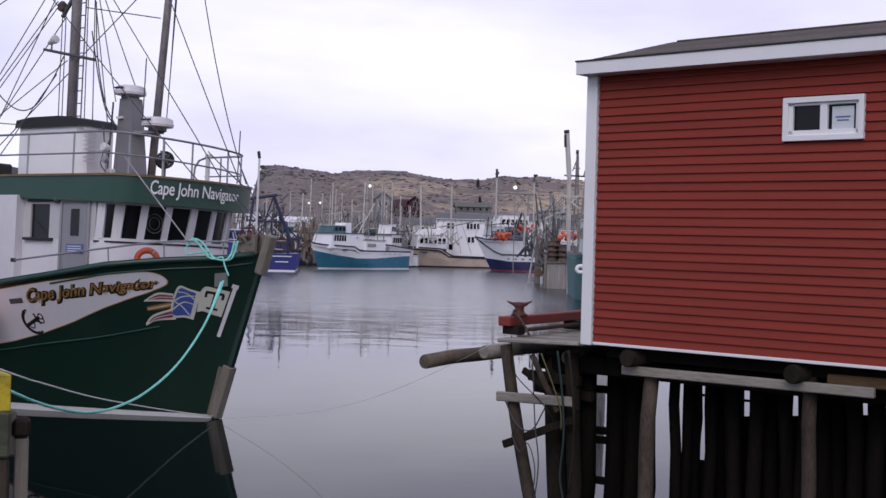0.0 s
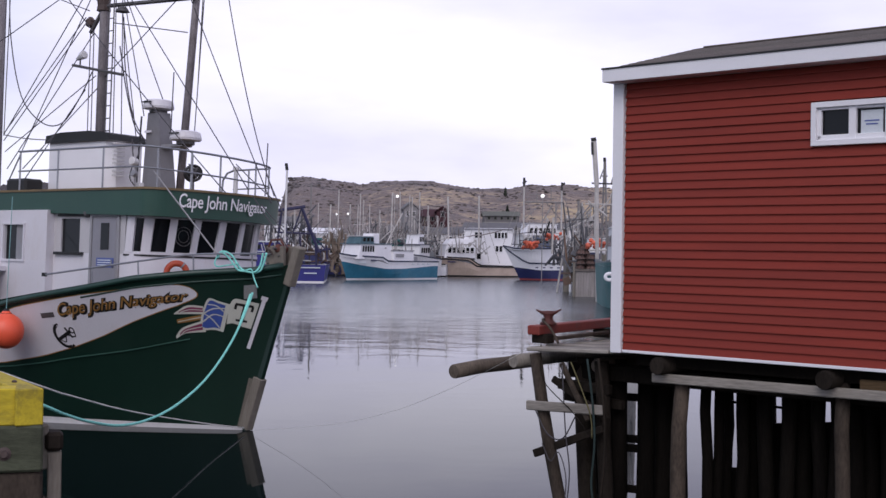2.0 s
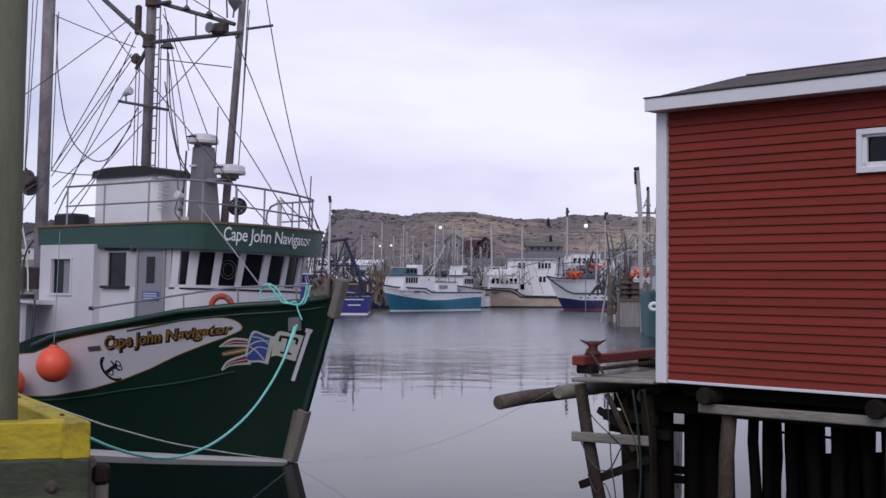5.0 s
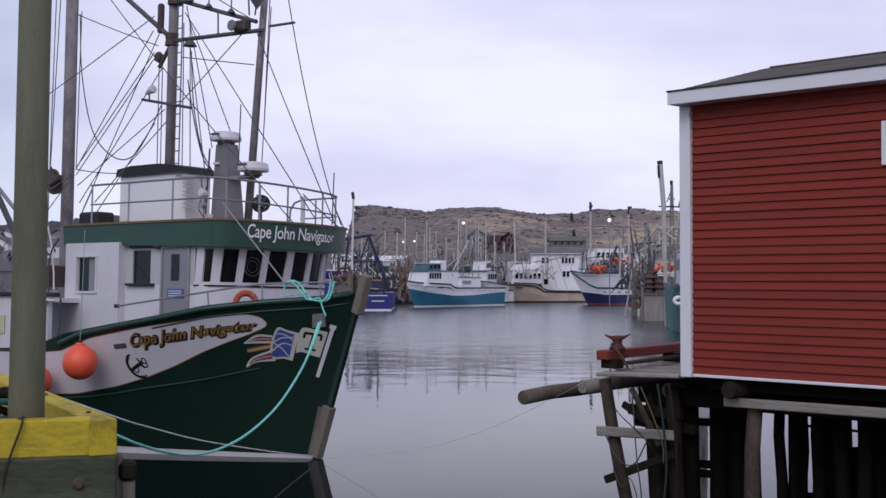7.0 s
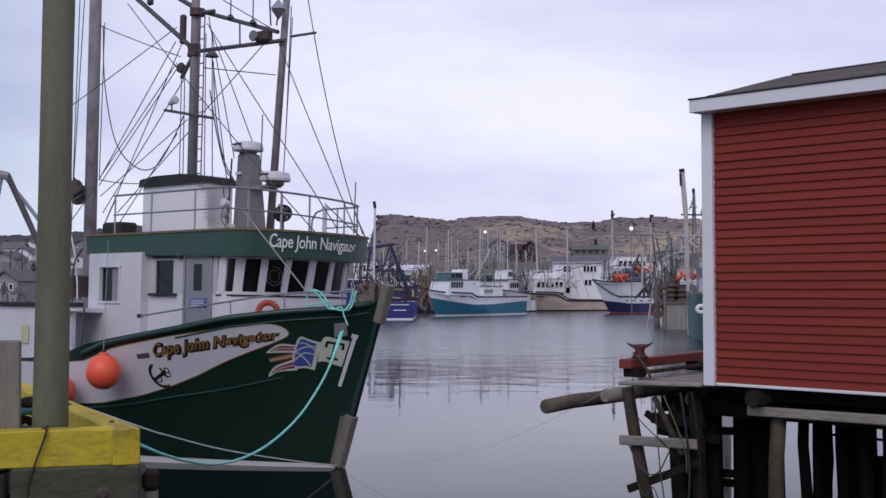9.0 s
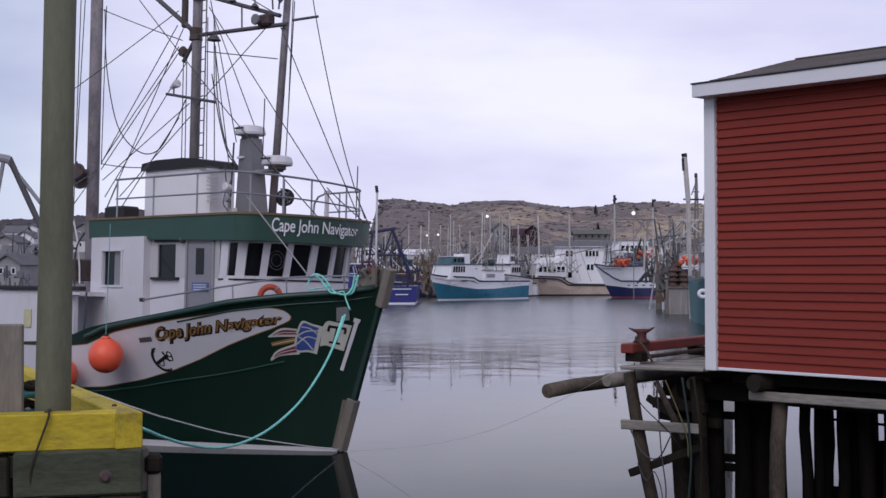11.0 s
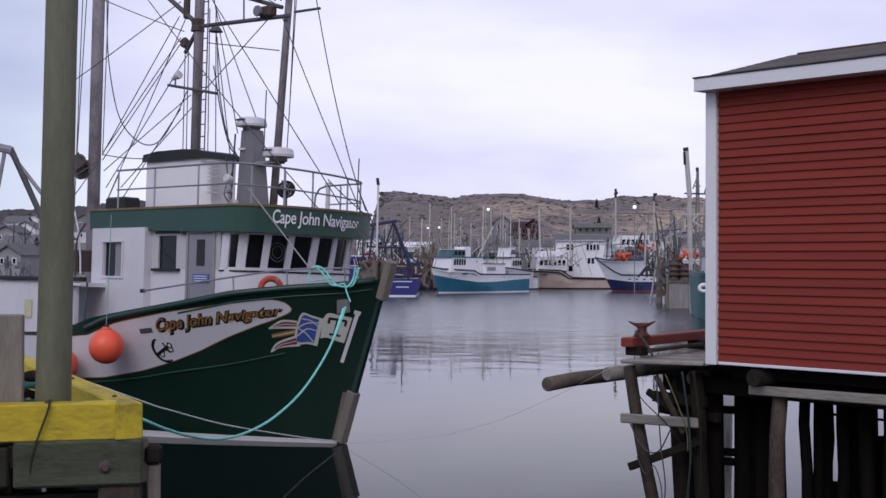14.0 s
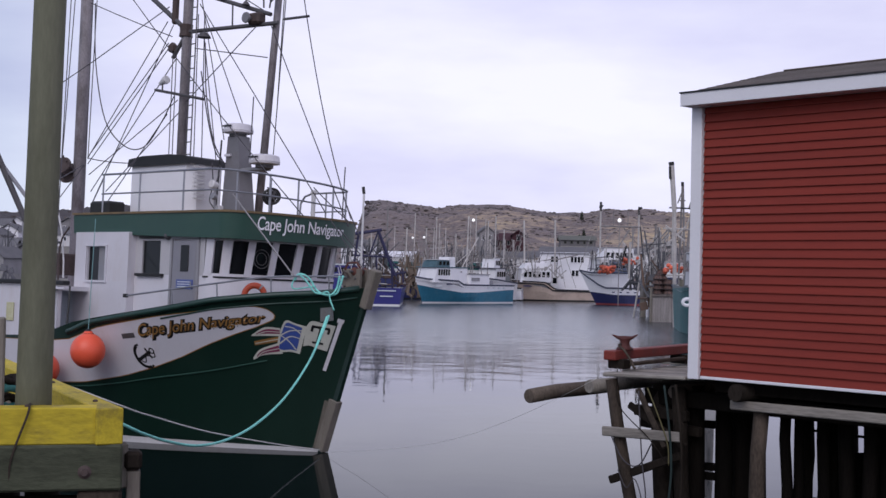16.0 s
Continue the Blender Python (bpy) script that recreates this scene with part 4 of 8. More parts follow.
# ---- spars and rigging of the green boat ----
def rigging():
    def spar(name, a, b, r, r2, label, m_=M_MAST, n=10):
        return part(name, tb([a, b], r, n, r2), m_, boat, label, smooth=True)
    spar("main_mast", (-5.17, 0, 4.9), (-5.19, 0, 13.2), 0.115, 0.095, "stout brown main mast")
    spar("fore_mast", (-2.86, 0.45, 4.9), (-2.25, 0.45, 13.0), 0.092, 0.075, "raked brown pole mast beside the radar")
    spar("aft_mast", (-9.3, 0, 3.2), (-9.4, 0, 13.5), 0.17, 0.15, "tall grey-brown aft mast")
    # ladder on the main mast
    for dx in (0.26, 0.43):
        part("ladder_rail", tb([(-5.13 + dx, -0.1, 6.3), (-5.13 + dx, -0.1, 10.2)], 0.016), M_STEEL, boat)
    for k in range(13):
        z = 6.45 + 0.29 * k
        u = -5.13
        part("ladder_rung", tb([(u + 0.26, -0.1, z), (u + 0.43, -0.1, z)], 0.014, 5), M_STEEL, boat)
    # cross yard with a lamp
    part("yard", tb([(-6.03, -0.2, 8.05), (-4.17, -0.2, 7.69)], 0.035), M_STEEL, boat, "short dark cross yard")
    bm = lathe(bmesh.new(), [(0.04, -0.12), (0.07, 0), (0.1, 0.1), (0.1, 0.16), (0.02, 0.17)], 12, Matrix.Translation((-5.75, -0.2, 8.22)) @ Matrix.Rotation(radians(70), 4, "Y"))
    part("deck_lamp", bm, M_OFFWHITE, boat, "white deck lamp on the yard")
    part("lamp_stay", tb([(-5.75, -0.2, 8.0), (-5.75, -0.2, 8.26)], 0.02), M_STEEL, boat)
    bm = lathe(bmesh.new(), [(0.03, 0), (0.17, 0.02), (0.1, 0.12), (0.03, 0.15)], 12, Matrix.Translation((-4.4, -0.1, 9.15)))
    part("horn", bm, M_STEEL, boat, "small dark horn")
    # lattice gallows between the masts
    def bar(a, b, r=0.05, name="gallows_bar", m_=M_STEEL, label=""):
        part(name, tb([a, b], r, 7), m_, boat, label)
    bar((-5.2, 0, 9.45), (-8.4, 0, 11.6), 0.06)
    bar((-5.0, 0, 10.35), (-8.0, 0, 11.9), 0.06)
    bar((-5.15, 0, 10.4), (-2.55, 0.3, 9.58), 0.05)
    bar((-5.15, 0, 9.4), (-2.3, 0.3, 9.36), 0.05)
    for u, z in ((-5.65, 9.75), (-7.0, 10.9)):
        part("tackle_block", bx((u, 0, z + 0.25), (0.15, 0.15, 0.72), 0.04), M_RUST, boat, "large dark tackle block")
    part("tackle_block", lathe(bmesh.new(), [(0.02, -0.13), (0.11, -0.08), (0.12, 0.05), (0.04, 0.13)], 10, Matrix.Translation((-5.62, -0.05, 9.05))), M_RUST, boat)
    bar((-5.25, 0, 9.3), (-5.6, -0.05, 8.8), 0.05)
    for k, u in enumerate((-4.0, -3.2)):
        bar((u, 0.1, 10.25 - 0.29 * (u + 4.75)), (u, 0.1, 10.6 + 0.4 * (k == 0)), 0.015)
        bm = lathe(bmesh.new(), [(0.1, 0), (0.06, 0.06), (0.02, 0.1)], 10, Matrix.Translation((u, 0.1, 10.28 - 0.29 * (u + 4.75))))
        part("gallows_lamp", bm, M_STEEL, boat)
    bm = bx((-2.92, 0.2, 9.5), (0.4, 0.26, 0.26), 0.05)
    part("net_winch", bm, M_RUST, boat, "dark winch drum on the gallows")
    bm = lathe(bmesh.new(), [(0.12, -0.16), (0.13, -0.12), (0.07, -0.1), (0.07, 0.1), (0.13, 0.12), (0.12, 0.16)], 14, Matrix.Translation((-3.02, 0.1, 9.5)) @ Matrix.Rotation(radians(90), 4, "X"))
    part("winch_drum", bm, M_PILLAR, boat)
    bar((-2.1, 0.3, 9.42), (-1.3, 0.3, 9.4), 0.03)
    # radar reflector
    rm = Matrix.Translation((-2.33, 0.10, 10.03))
    bm = bmesh.new()
    lathe(bm, [(0.005, -0.24), (0.22, 0), (0.005, 0.24)], 4, rm)
    part("radar_reflector", bm, M_GALV, boat, "diamond-shaped grey radar reflector")
    bar((-2.69, 0.20, 9.73), (-2.75, 0.20, 10.33), 0.02)
    bar((-2.38, 0.10, 9.67), (-2.33, 0.10, 10.01), 0.02)
    bar((-3.66, 0.10, 9.89), (-3.64, 0.10, 9.41), 0.02)
    bar((-5.29, 0.00, 10.32), (-4.48, 0.00, 10.28), 0.05)
    part("mast_collar", lathe(bmesh.new(), [(0.12, -0.1), (0.19, -0.08), (0.19, 0.08), (0.12, 0.1)], 10, Matrix.Translation((-5.11, 0.00, 10.34))), M_RUST, boat, "rusty iron mast collar")
    part("mast_collar", lathe(bmesh.new(), [(0.12, -0.16), (0.17, -0.14), (0.15, 0), (0.17, 0.14), (0.12, 0.16)], 10, Matrix.Translation((-5.21, -0.00, 9.43))), M_RUST, boat, "rusty iron mast collar")
    # net drum on the aft mast
    bm = lathe(bmesh.new(), [(0.29, -0.2), (0.29, -0.15), (0.13, -0.13), (0.13, 0.13), (0.24, 0.15), (0.24, 0.2)], 20, Matrix.Translation((-9.5, -0.3, 6.25)) @ Matrix.Rotation(radians(60), 4, "X") @ Matrix.Rotation(radians(20), 4, "Y"))
    part("hauler_drum", bm, M_RUST, boat, "rusty pot hauler drum on the aft mast")
    part("hauler_arm", tb([(-9.3, 0, 6.15), (-9.85, -0.3, 6.2)], 0.09), M_STEEL, boat)
    part("roof_box", bx((-6.15, -1.3, 5.1), (0.75, 0.5, 0.32), 0.05), M_DARKTRIM, boat, "black box on the roof")
    reel = Matrix.Translation((-1.92, 0.0, 5.4)) @ Matrix.Rotation(radians(60), 4, "Z") @ Matrix.Rotation(radians(90), 4, "X")
    bm = lathe(bmesh.new(), [(0.05, -0.11), (0.06, -0.09), (0.06, 0.09), (0.05, 0.11)], 12, reel)
    part("wire_reel", bm, M_BLACK, boat, "dark open wire reel on the roof")
    for z in (-0.1, 0.1):
        part("reel_rim", tb([reel @ Vector((0.17 * math.cos(t), 0.17 * math.sin(t), z)) for t in np.linspace(0, 2 * math.pi, 18)], 0.024, 6), M_BLACK, boat)
        for k in range(3):
            t = k * math.pi / 3
            part("reel_spoke", tb([reel @ Vector((0.17 * math.cos(t), 0.17 * math.sin(t), z)), reel @ Vector((-0.17 * math.cos(t), -0.17 * math.sin(t), z))], 0.022, 5), M_STEEL, boat)
    part("reel_wire", lathe(bmesh.new(), [(0.06, -0.08), (0.12, -0.07), (0.13, 0), (0.11, 0.07), (0.06, 0.08)], 12, reel), M_DARKTRIM, boat)
    part("reel_post", tb([(-1.92, 0, 4.93), (-1.92, 0, 5.42)], 0.035), M_STEEL, boat)
    part("reel_crank", tb([(-1.8, -0.2, 5.4), (-1.74, -0.24, 5.56), (-1.7, -0.32, 5.56)], 0.018, 5), M_STEEL, boat)
    # small fittings on the roof and the casing
    for k in range(10):
        t = k * 0.63
        part("hauler_peg", tb([(-9.5 + 0.28 * math.cos(t), -0.42, 6.25 + 0.28 * math.sin(t)), (-9.5 + 0.35 * math.cos(t), -0.46, 6.25 + 0.35 * math.sin(t))], 0.022, 5), M_RUST, boat)
    part("search_lamp", lathe(bmesh.new(), [(0.04, -0.09), (0.08, -0.06), (0.1, 0.07), (0.08, 0.09), (0.02, 0.09)], 12, Matrix.Translation((-2.8, -0.9, 5.6)) @ Matrix.Rotation(radians(80), 4, "X")), M_OFFWHITE, boat, "white search lamp on the roof")
    part("lamp_stand", tb([(-2.8, -0.86, 4.93), (-2.8, -0.86, 5.55)], 0.025), M_GREY, boat)
    part("search_lamp", lathe(bmesh.new(), [(0.03, -0.06), (0.07, -0.04), (0.08, 0.05), (0.02, 0.06)], 12, Matrix.Translation((-2.66, -1.0, 5.33)) @ Matrix.Rotation(radians(70), 4, "X")), M_GREY, boat, "small grey deck lamp")
    part("lamp_stand", tb([(-2.66, -0.97, 4.93), (-2.66, -0.97, 5.3)], 0.02), M_GREY, boat)
    part("roof_box", bx((-2.72, -0.8, 5.05), (0.16, 0.14, 0.2), 0.02), M_OFFWHITE, boat, "small white junction box on the roof")
    part("lamp_cable", tb(bend([(-2.8, -0.95, 5.5), (-2.75, -1.05, 5.25), (-2.68, -1.0, 5.1), (-2.7, -0.85, 4.97)]), 0.012, 5), M_BLACK, boat)
    part("cable_tray", tb([(-3.5, -0.26, 5.0), (-3.44, -0.22, 6.7)], 0.02), M_DARKTRIM, boat)
    for u, v in ((-1.0, 0.4),):
        part("roof_vent", lathe(bmesh.new(), [(0.05, 0), (0.05, 0.52), (0.07, 0.54), (0.07, 0.6), (0.02, 0.62)], 12, Matrix.Translation((u, v, 4.94))), M_OFFWHITE, boat, "small white roof vent")
    part("bulkhead_lamp", lathe(bmesh.new(), [(0.09, 0), (0.09, 0.05), (0.05, 0.1), (0.02, 0.11)], 12, Matrix.Translation((-3.1, -1.82, 4.42)) @ Matrix.Rotation(radians(90), 4, "X")), M_STEEL, boat, "dark lamp over the door")
    # stays: from, to, sag
    fore_stays = [
        ((-1.68, 0.40, 10.22), (0.18, 0.40, 4.90), 0.48), ((-2.68, 0.40, 9.43), (0.40, 0.10, 4.73), 0.03), ((-4.73, 0.00, 10.02), (0.02, -0.20, 4.99), 0.00),
        ((-7.96, 0.00, 10.98), (-0.24, -0.60, 4.91), 0.12), ((-4.64, 0.00, 9.94), (-2.96, 0.00, 7.01), 0.00), ((-2.07, 0.30, 9.85), (-2.26, 0.30, 6.32), 0.00),
        ((-2.34, 0.50, 10.18), (-2.43, 0.50, 7.35), 0.00), ((-4.30, 0.10, 10.54), (-2.72, 0.30, 9.66), 0.00), ((-5.07, 0.00, 7.73), (-2.90, 0.20, 9.34), 0.00),
        ((-4.68, 0.00, 10.17), (-3.26, -0.30, 6.69), 0.00), ((-4.52, 0.00, 9.21), (-3.26, -0.50, 6.18), 0.00), ((-4.85, 0.00, 8.98), (-2.72, 0.40, 8.63), 0.00),
    ]
    hauler_stays = [
        ((-5.90, 0.00, 10.09), (-8.76, -0.20, 8.95), 0.00), ((-9.18, -0.00, 10.58), (-5.73, -0.00, 9.35), 0.02), ((-9.73, -0.40, 8.48), (-8.76, -0.20, 8.95), 0.00),
        ((-5.86, 0.00, 9.21), (-8.09, -0.60, 6.47), 0.00), ((-5.77, 0.00, 9.14), (-8.08, -0.60, 6.30), 0.00), ((-5.93, 0.00, 9.74), (-8.09, -0.60, 6.45), 0.00),
        ((-5.55, 0.00, 8.79), (-7.60, -0.80, 5.58), 0.00), ((-5.70, 0.00, 9.63), (-7.72, -0.60, 5.46), 0.00), ((-5.40, 0.00, 7.79), (-8.01, -0.60, 6.03), 0.00),
        ((-5.34, 0.00, 7.48), (-5.68, -1.70, 5.45), 0.00), ((-5.78, 0.00, 7.48), (-5.58, -1.70, 5.22), 0.00),
    ]
    aft_stays = [
        ((-9.40, -0.60, 11.16), (-6.86, -2.20, 4.89), 0.00), ((-9.17, -0.60, 11.13), (-6.46, -2.40, 4.87), 0.00), ((-9.12, -0.50, 11.14), (-7.67, -1.60, 6.17), 0.00),
        ((-9.43, -0.80, 11.13), (-6.85, -2.40, 6.06), 0.00), ((-9.11, -0.00, 11.24), (-8.77, -0.20, 6.35), 0.00), ((-8.93, 0.00, 10.62), (-8.68, -0.20, 6.49), 0.00),
        ((-8.98, 0.00, 6.55), (-6.34, -0.60, 6.25), 0.03),
    ]
    bow_stays = [
        ((-5.67, 0.00, 9.07), (-5.25, -0.30, 6.37), 0.00), ((-5.54, -0.00, 9.06), (-5.12, -0.30, 6.36), 0.00), ((-4.54, 0.00, 9.75), (-3.90, -0.40, 6.23), 0.00),
        ((-4.77, 0.00, 9.78), (-4.19, -0.40, 6.27), 0.00), ((-7.27, -2.00, 5.71), (-9.17, 0.00, 6.38), 0.00), ((-7.24, -2.00, 5.18), (-9.12, 0.00, 6.38), 0.00),
        ((-0.57, 0.50, 4.93), (1.02, 0.00, 3.81), 0.02), ((-0.60, 0.80, 4.76), (1.11, 0.10, 3.87), 0.00), ((-0.55, 0.90, 5.38), (1.04, 0.10, 4.10), 0.03),
        ((-1.22, 0.60, 5.64), (-0.46, 1.00, 4.89), 0.02),
    ]
    for a, b, d in fore_stays + hauler_stays + aft_stays + bow_stays:
        part("stay", tb(sag(a, b, d, 10 if d else 1), 0.0125, 5), M_WIRE, boat)
    part("pale_line", tb([(-1.3, -1.62, 5.3), (0.58, -1.55, 3.63)], 0.014, 6), M_ROPEGREY, boat, "pale rope from the rail to the bulwark")
    # hanging hoses
    for pts in ([(-9.00, 0.00, 10.55), (-8.55, -0.20, 8.93), (-7.73, -0.40, 7.40), (-6.73, -0.50, 6.69), (-5.94, -0.50, 6.64), (-5.57, -0.30, 7.25), (-5.55, 0.00, 7.89)],
                [(-4.47, 0.00, 9.07), (-4.09, -0.20, 7.80), (-3.64, -0.30, 6.71), (-3.24, -0.30, 6.17)],
                [(-4.57, -0.00, 8.41), (-4.01, -0.20, 7.27), (-3.55, -0.30, 6.45), (-3.18, -0.30, 6.14)],
                [(-3.15, -0.70, 6.13), (-3.07, -0.70, 5.69), (-2.94, -0.70, 5.74), (-2.97, -0.60, 6.07)]):
        part("slack_cable", tb(bend(pts), 0.015, 5), M_WIRE, boat)
    # aerials
    for u, v, z0, z1 in ((-2.35, -0.3, 6.3, 7.6), (-0.6, 0.9, 4.95, 6.1), (-4.9, 0, 12, 14)):
        part("aerial", tb([(u, v, z0), (u + 0.03, v, z1)], 0.014, 5), M_WIRE, boat)
    part("lamp_post", tb([(-0.95, -0.9, 4.95), (-0.95, -0.9, 5.68)], 0.026), M_GALV, boat, "short grey lamp post on the roof")
    part("lamp_post", tb([(0.72, 0.2, 3.0), (0.72, 0.2, 5.42)], 0.022, 8), M_OFFWHITE, boat, "white jackstaff at the bow")
    part("lamp_head", tb([(0.72, 0.2, 5.42), (0.69, 0.2, 5.56)], 0.032, 8), M_DARKTRIM, boat, "dark lamp head")


rigging()


# ---- red shed on piles ----
SHED_M = frame_from((2.27, 15.64, 0), (0.7204, -0.6936))
SL, SD = 8.0, 3.6          # length along the water side, depth
ZB, ZT = 2.62, 5.83        # foot and head of the wall


def shed():
    sh = thing("red_shed", SHED_M, "red clapboard fishing shed with white trim on piles", "shed")
    wall = part("wall", bx((SL / 2, 0.08, (ZB + ZT) / 2), (SL, 0.1, ZT - ZB)), M_RED, sh, "barn red clapboard wall")
    # the wall has a hole where the window is
    bm = bmesh.new()
    wx0, wx1, wz0, wz1 = 2.63, 3.42, 5.02, 5.39
    for x0, x1, z0, z1 in ((0, wx0, ZB, ZT), (wx1, SL, ZB, ZT), (wx0, wx1, ZB, wz0), (wx0, wx1, wz1, ZT)):
        box(bm, ((x0 + x1) / 2, 0.08, (z0 + z1) / 2), (x1 - x0, 0.1, z1 - z0))
    old = wall.data
    bm.to_mesh(old)
    bm.free()
    for x in (0.05, SL - 0.05):
        part("end_wall", bx((x, SD / 2 + 0.06, (ZB + ZT) / 2), (0.1, SD - 0.14, ZT - ZB)), M_RED, sh)
    part("back_wall", bx((SL / 2, SD - 0.05, (ZB + ZT) / 2), (SL - 0.22, 0.1, ZT - ZB)), M_RED, sh)
    # floor coloured near-black to hold the shade beneath it
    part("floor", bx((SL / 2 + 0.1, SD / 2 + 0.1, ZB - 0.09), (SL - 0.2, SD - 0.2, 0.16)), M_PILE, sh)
    # gable roof, with shingle courses
    rz, ry, ez = 6.49, 1.84, 5.97
    roof = part("roof", bx((SL / 2 + 0.08, ry, 5.93), (SL - 0.1, 2 * ry + 0.3, 0.03)), M_SHINGLE, sh, "brown asphalt shingle roof")
    n = 12
    for side in (0, 1):
        for k in range(n):
            f0, f1 = k / n, (k + 1) / n
            ya, yb = -0.27 + (ry + 0.27) * f0, -0.27 + (ry + 0.27) * f1
            za, zb = ez + (rz - ez) * f0, ez + (rz - ez) * f1
            if side:
                ya, yb = 2 * ry - ya, 2 * ry - yb
            bm = bmesh.new()
            p = [(-0.02, ya, za + 0.008), (SL + 0.2, ya, za + 0.008), (SL + 0.2, yb, zb + 0.004), (-0.02, yb, zb + 0.004)]
            q = [(x, y, z - 0.05) for x, y, z in p]
            v = [bm.verts.new(c) for c in p + q]
            for f in ((0, 1, 2, 3), (7, 6, 5, 4), (0, 4, 5, 1), (1, 5, 6, 2), (2, 6, 7, 3), (3, 7, 4, 0)):
                bm.faces.new([v[i] for i in f])
            bmesh.ops.recalc_face_normals(bm, faces=bm.faces[:])
            part("shingle_course", bm, M_SHINGLE, roof)
    cap = part("ridge_cap", bx((SL / 2 + 0.15, ry, rz - 0.004), (SL + 0.1, 0.2, 0.022), 0.008), M_SHINGLE, sh)
    part("fascia", bx((SL / 2 + 0.09, -0.265, 5.9), (SL + 0.22, 0.03, 0.15), 0.004), M_TRIMWHITE, sh, "white painted fascia board")
    part("drip_edge", bx((SL / 2 + 0.09, -0.27, 5.984), (SL + 0.24, 0.05, 0.018), 0.003), M_DARKTRIM, sh, "thin dark drip edge")
    part("soffit", bx((SL / 2 + 0.09, -0.11, 5.835), (SL + 0.2, 0.28, 0.02)), M_TRIMWHITE, sh)
    bm = bmesh.new()
    v = [bm.verts.new(c) for c in ((-0.03, -0.25, 5.83), (-0.03, -0.25, 5.965), (-0.03, ry, rz - 0.02), (-0.03, ry, rz - 0.17))]
    bm.faces.new(v)
    bmesh.ops.solidify(bm, geom=bm.faces[:], thickness=0.03)
    part("barge_board", bm, M_TRIMWHITE, sh)
    part("corner_board", bx((0.06, -0.01, (ZB + ZT) / 2 - 0.01), (0.15, 0.09, ZT - ZB + 0.02), 0.006), M_TRIMWHITE, sh, "white corner board")
    part("corner_board", bx((-0.02, 0.09, (ZB + ZT) / 2 - 0.01), (0.04, 0.13, ZT - ZB + 0.02), 0.006), M_TRIMWHITE, sh)
    part("base_trim", bx((SL / 2 + 0.1, 0.0, ZB + 0.005), (SL - 0.1, 0.07, 0.035), 0.005), M_TRIMWHITE, sh, "white strip under the boards")
    # window
    win = part("window", bx((3.02, 0.05, 5.2), (0.0, 0.0, 0.0)), M_TRIMWHITE, sh, "white sliding window with a paper in one pane")
    bm = bmesh.new()
    for c, s in (((3.02, -0.02, 5.40), (0.91, 0.07, 0.06)), ((3.02, -0.02, 4.995), (0.91, 0.07, 0.06)), ((2.595, -0.02, 5.2), (0.06, 0.07, 0.36)), ((3.445, -0.02, 5.2), (0.06, 0.07, 0.36)),
                 ((3.02, 0.0, 5.2), (0.08, 0.05, 0.36)), ((3.02, 0.0, 5.36), (0.8, 0.04, 0.035)), ((3.02, 0.0, 5.05), (0.8, 0.04, 0.06)), ((2.645, 0.0, 5.2), (0.05, 0.04, 0.34)), ((3.4, 0.0, 5.2), (0.05, 0.04, 0.34))):
        box(bm, c, s, None, 0.004)
    old = win.data
    bm.to_mesh(old)
    bm.free()
    for x in (2.82, 3.22):
        part("pane", bx((x, 0.03, 5.2), (0.38, 0.01, 0.34)), M_GLASS, win)
    part("notice", bx((3.22, 0.018, 5.2), (0.24, 0.006, 0.24)), M_LINEN, win, "pale paper notice")
    bm = bmesh.new()
    for k in range(2):
        box(bm, (3.22, 0.013, 5.21 - 0.035 * k), (0.16 - 0.03 * k, 0.004, 0.014))
    part("notice_bars", bm, M_BLUESIGN, win)
    # clapboards
    n = 32
    h = (ZT - ZB) / n
    def board(x0, x1):
        bm = bmesh.new()
        pr = [(0.03, 0.0), (-0.022, 0.0), (-0.021, 0.01), (0.004, h + 0.008), (0.03, h + 0.008)]
        a = [bm.verts.new((x0, y, z)) for y, z in pr]
        b = [bm.verts.new((x1, y, z)) for y, z in pr]
        k = len(pr)
        for i in range(k):
            bm.faces.new((a[i], b[i], b[(i + 1) % k], a[(i + 1) % k]))
        bm.faces.new(a)
        bm.faces.new(b[::-1])
        bmesh.ops.recalc_face_normals(bm, faces=bm.faces[:])
        me = bpy.data.meshes.new("clapboard")
        bm.to_mesh(me)
        bm.free()
        me.materials.append(M_RED)
        return me
    full, left, right = board(0.145, SL), board(0.145, 2.58), board(3.46, SL)
    rng = random.Random(4)
    for i in range(n):
        z = ZB + 0.02 + i * h
        for me in ((left, right) if z + h > 4.98 and z < 5.42 else (full,)):
            ob = new("clapboard", me)
            ob.parent = wall
            ob.location = (0, rng.uniform(-0.002, 0.002), z)
    return sh


shed()


def pile(name, x, y, top, r, lean=(0, 0), m_=None, label="wooden pile under the shed, near-black with painted shade", z0=-0.8):
    rng = random.Random(int((x * 31 + y * 17) * 10))
    pts = []
    for k in range(7):
        f = k / 6
        pts.append((x + lean[0] * (1 - f) + rng.uniform(-0.025, 0.025), y + lean[1] * (1 - f) + rng.uniform(-0.02, 0.02), z0 + (top - z0) * f))
    ob = link(name, tb(pts, r * 1.06, 9, r * 0.95), m_ or M_PILE, None, "", True)
    ob.matrix_world = SHED_M
    return tagged(ob, label, "pile", "piles under the shed")


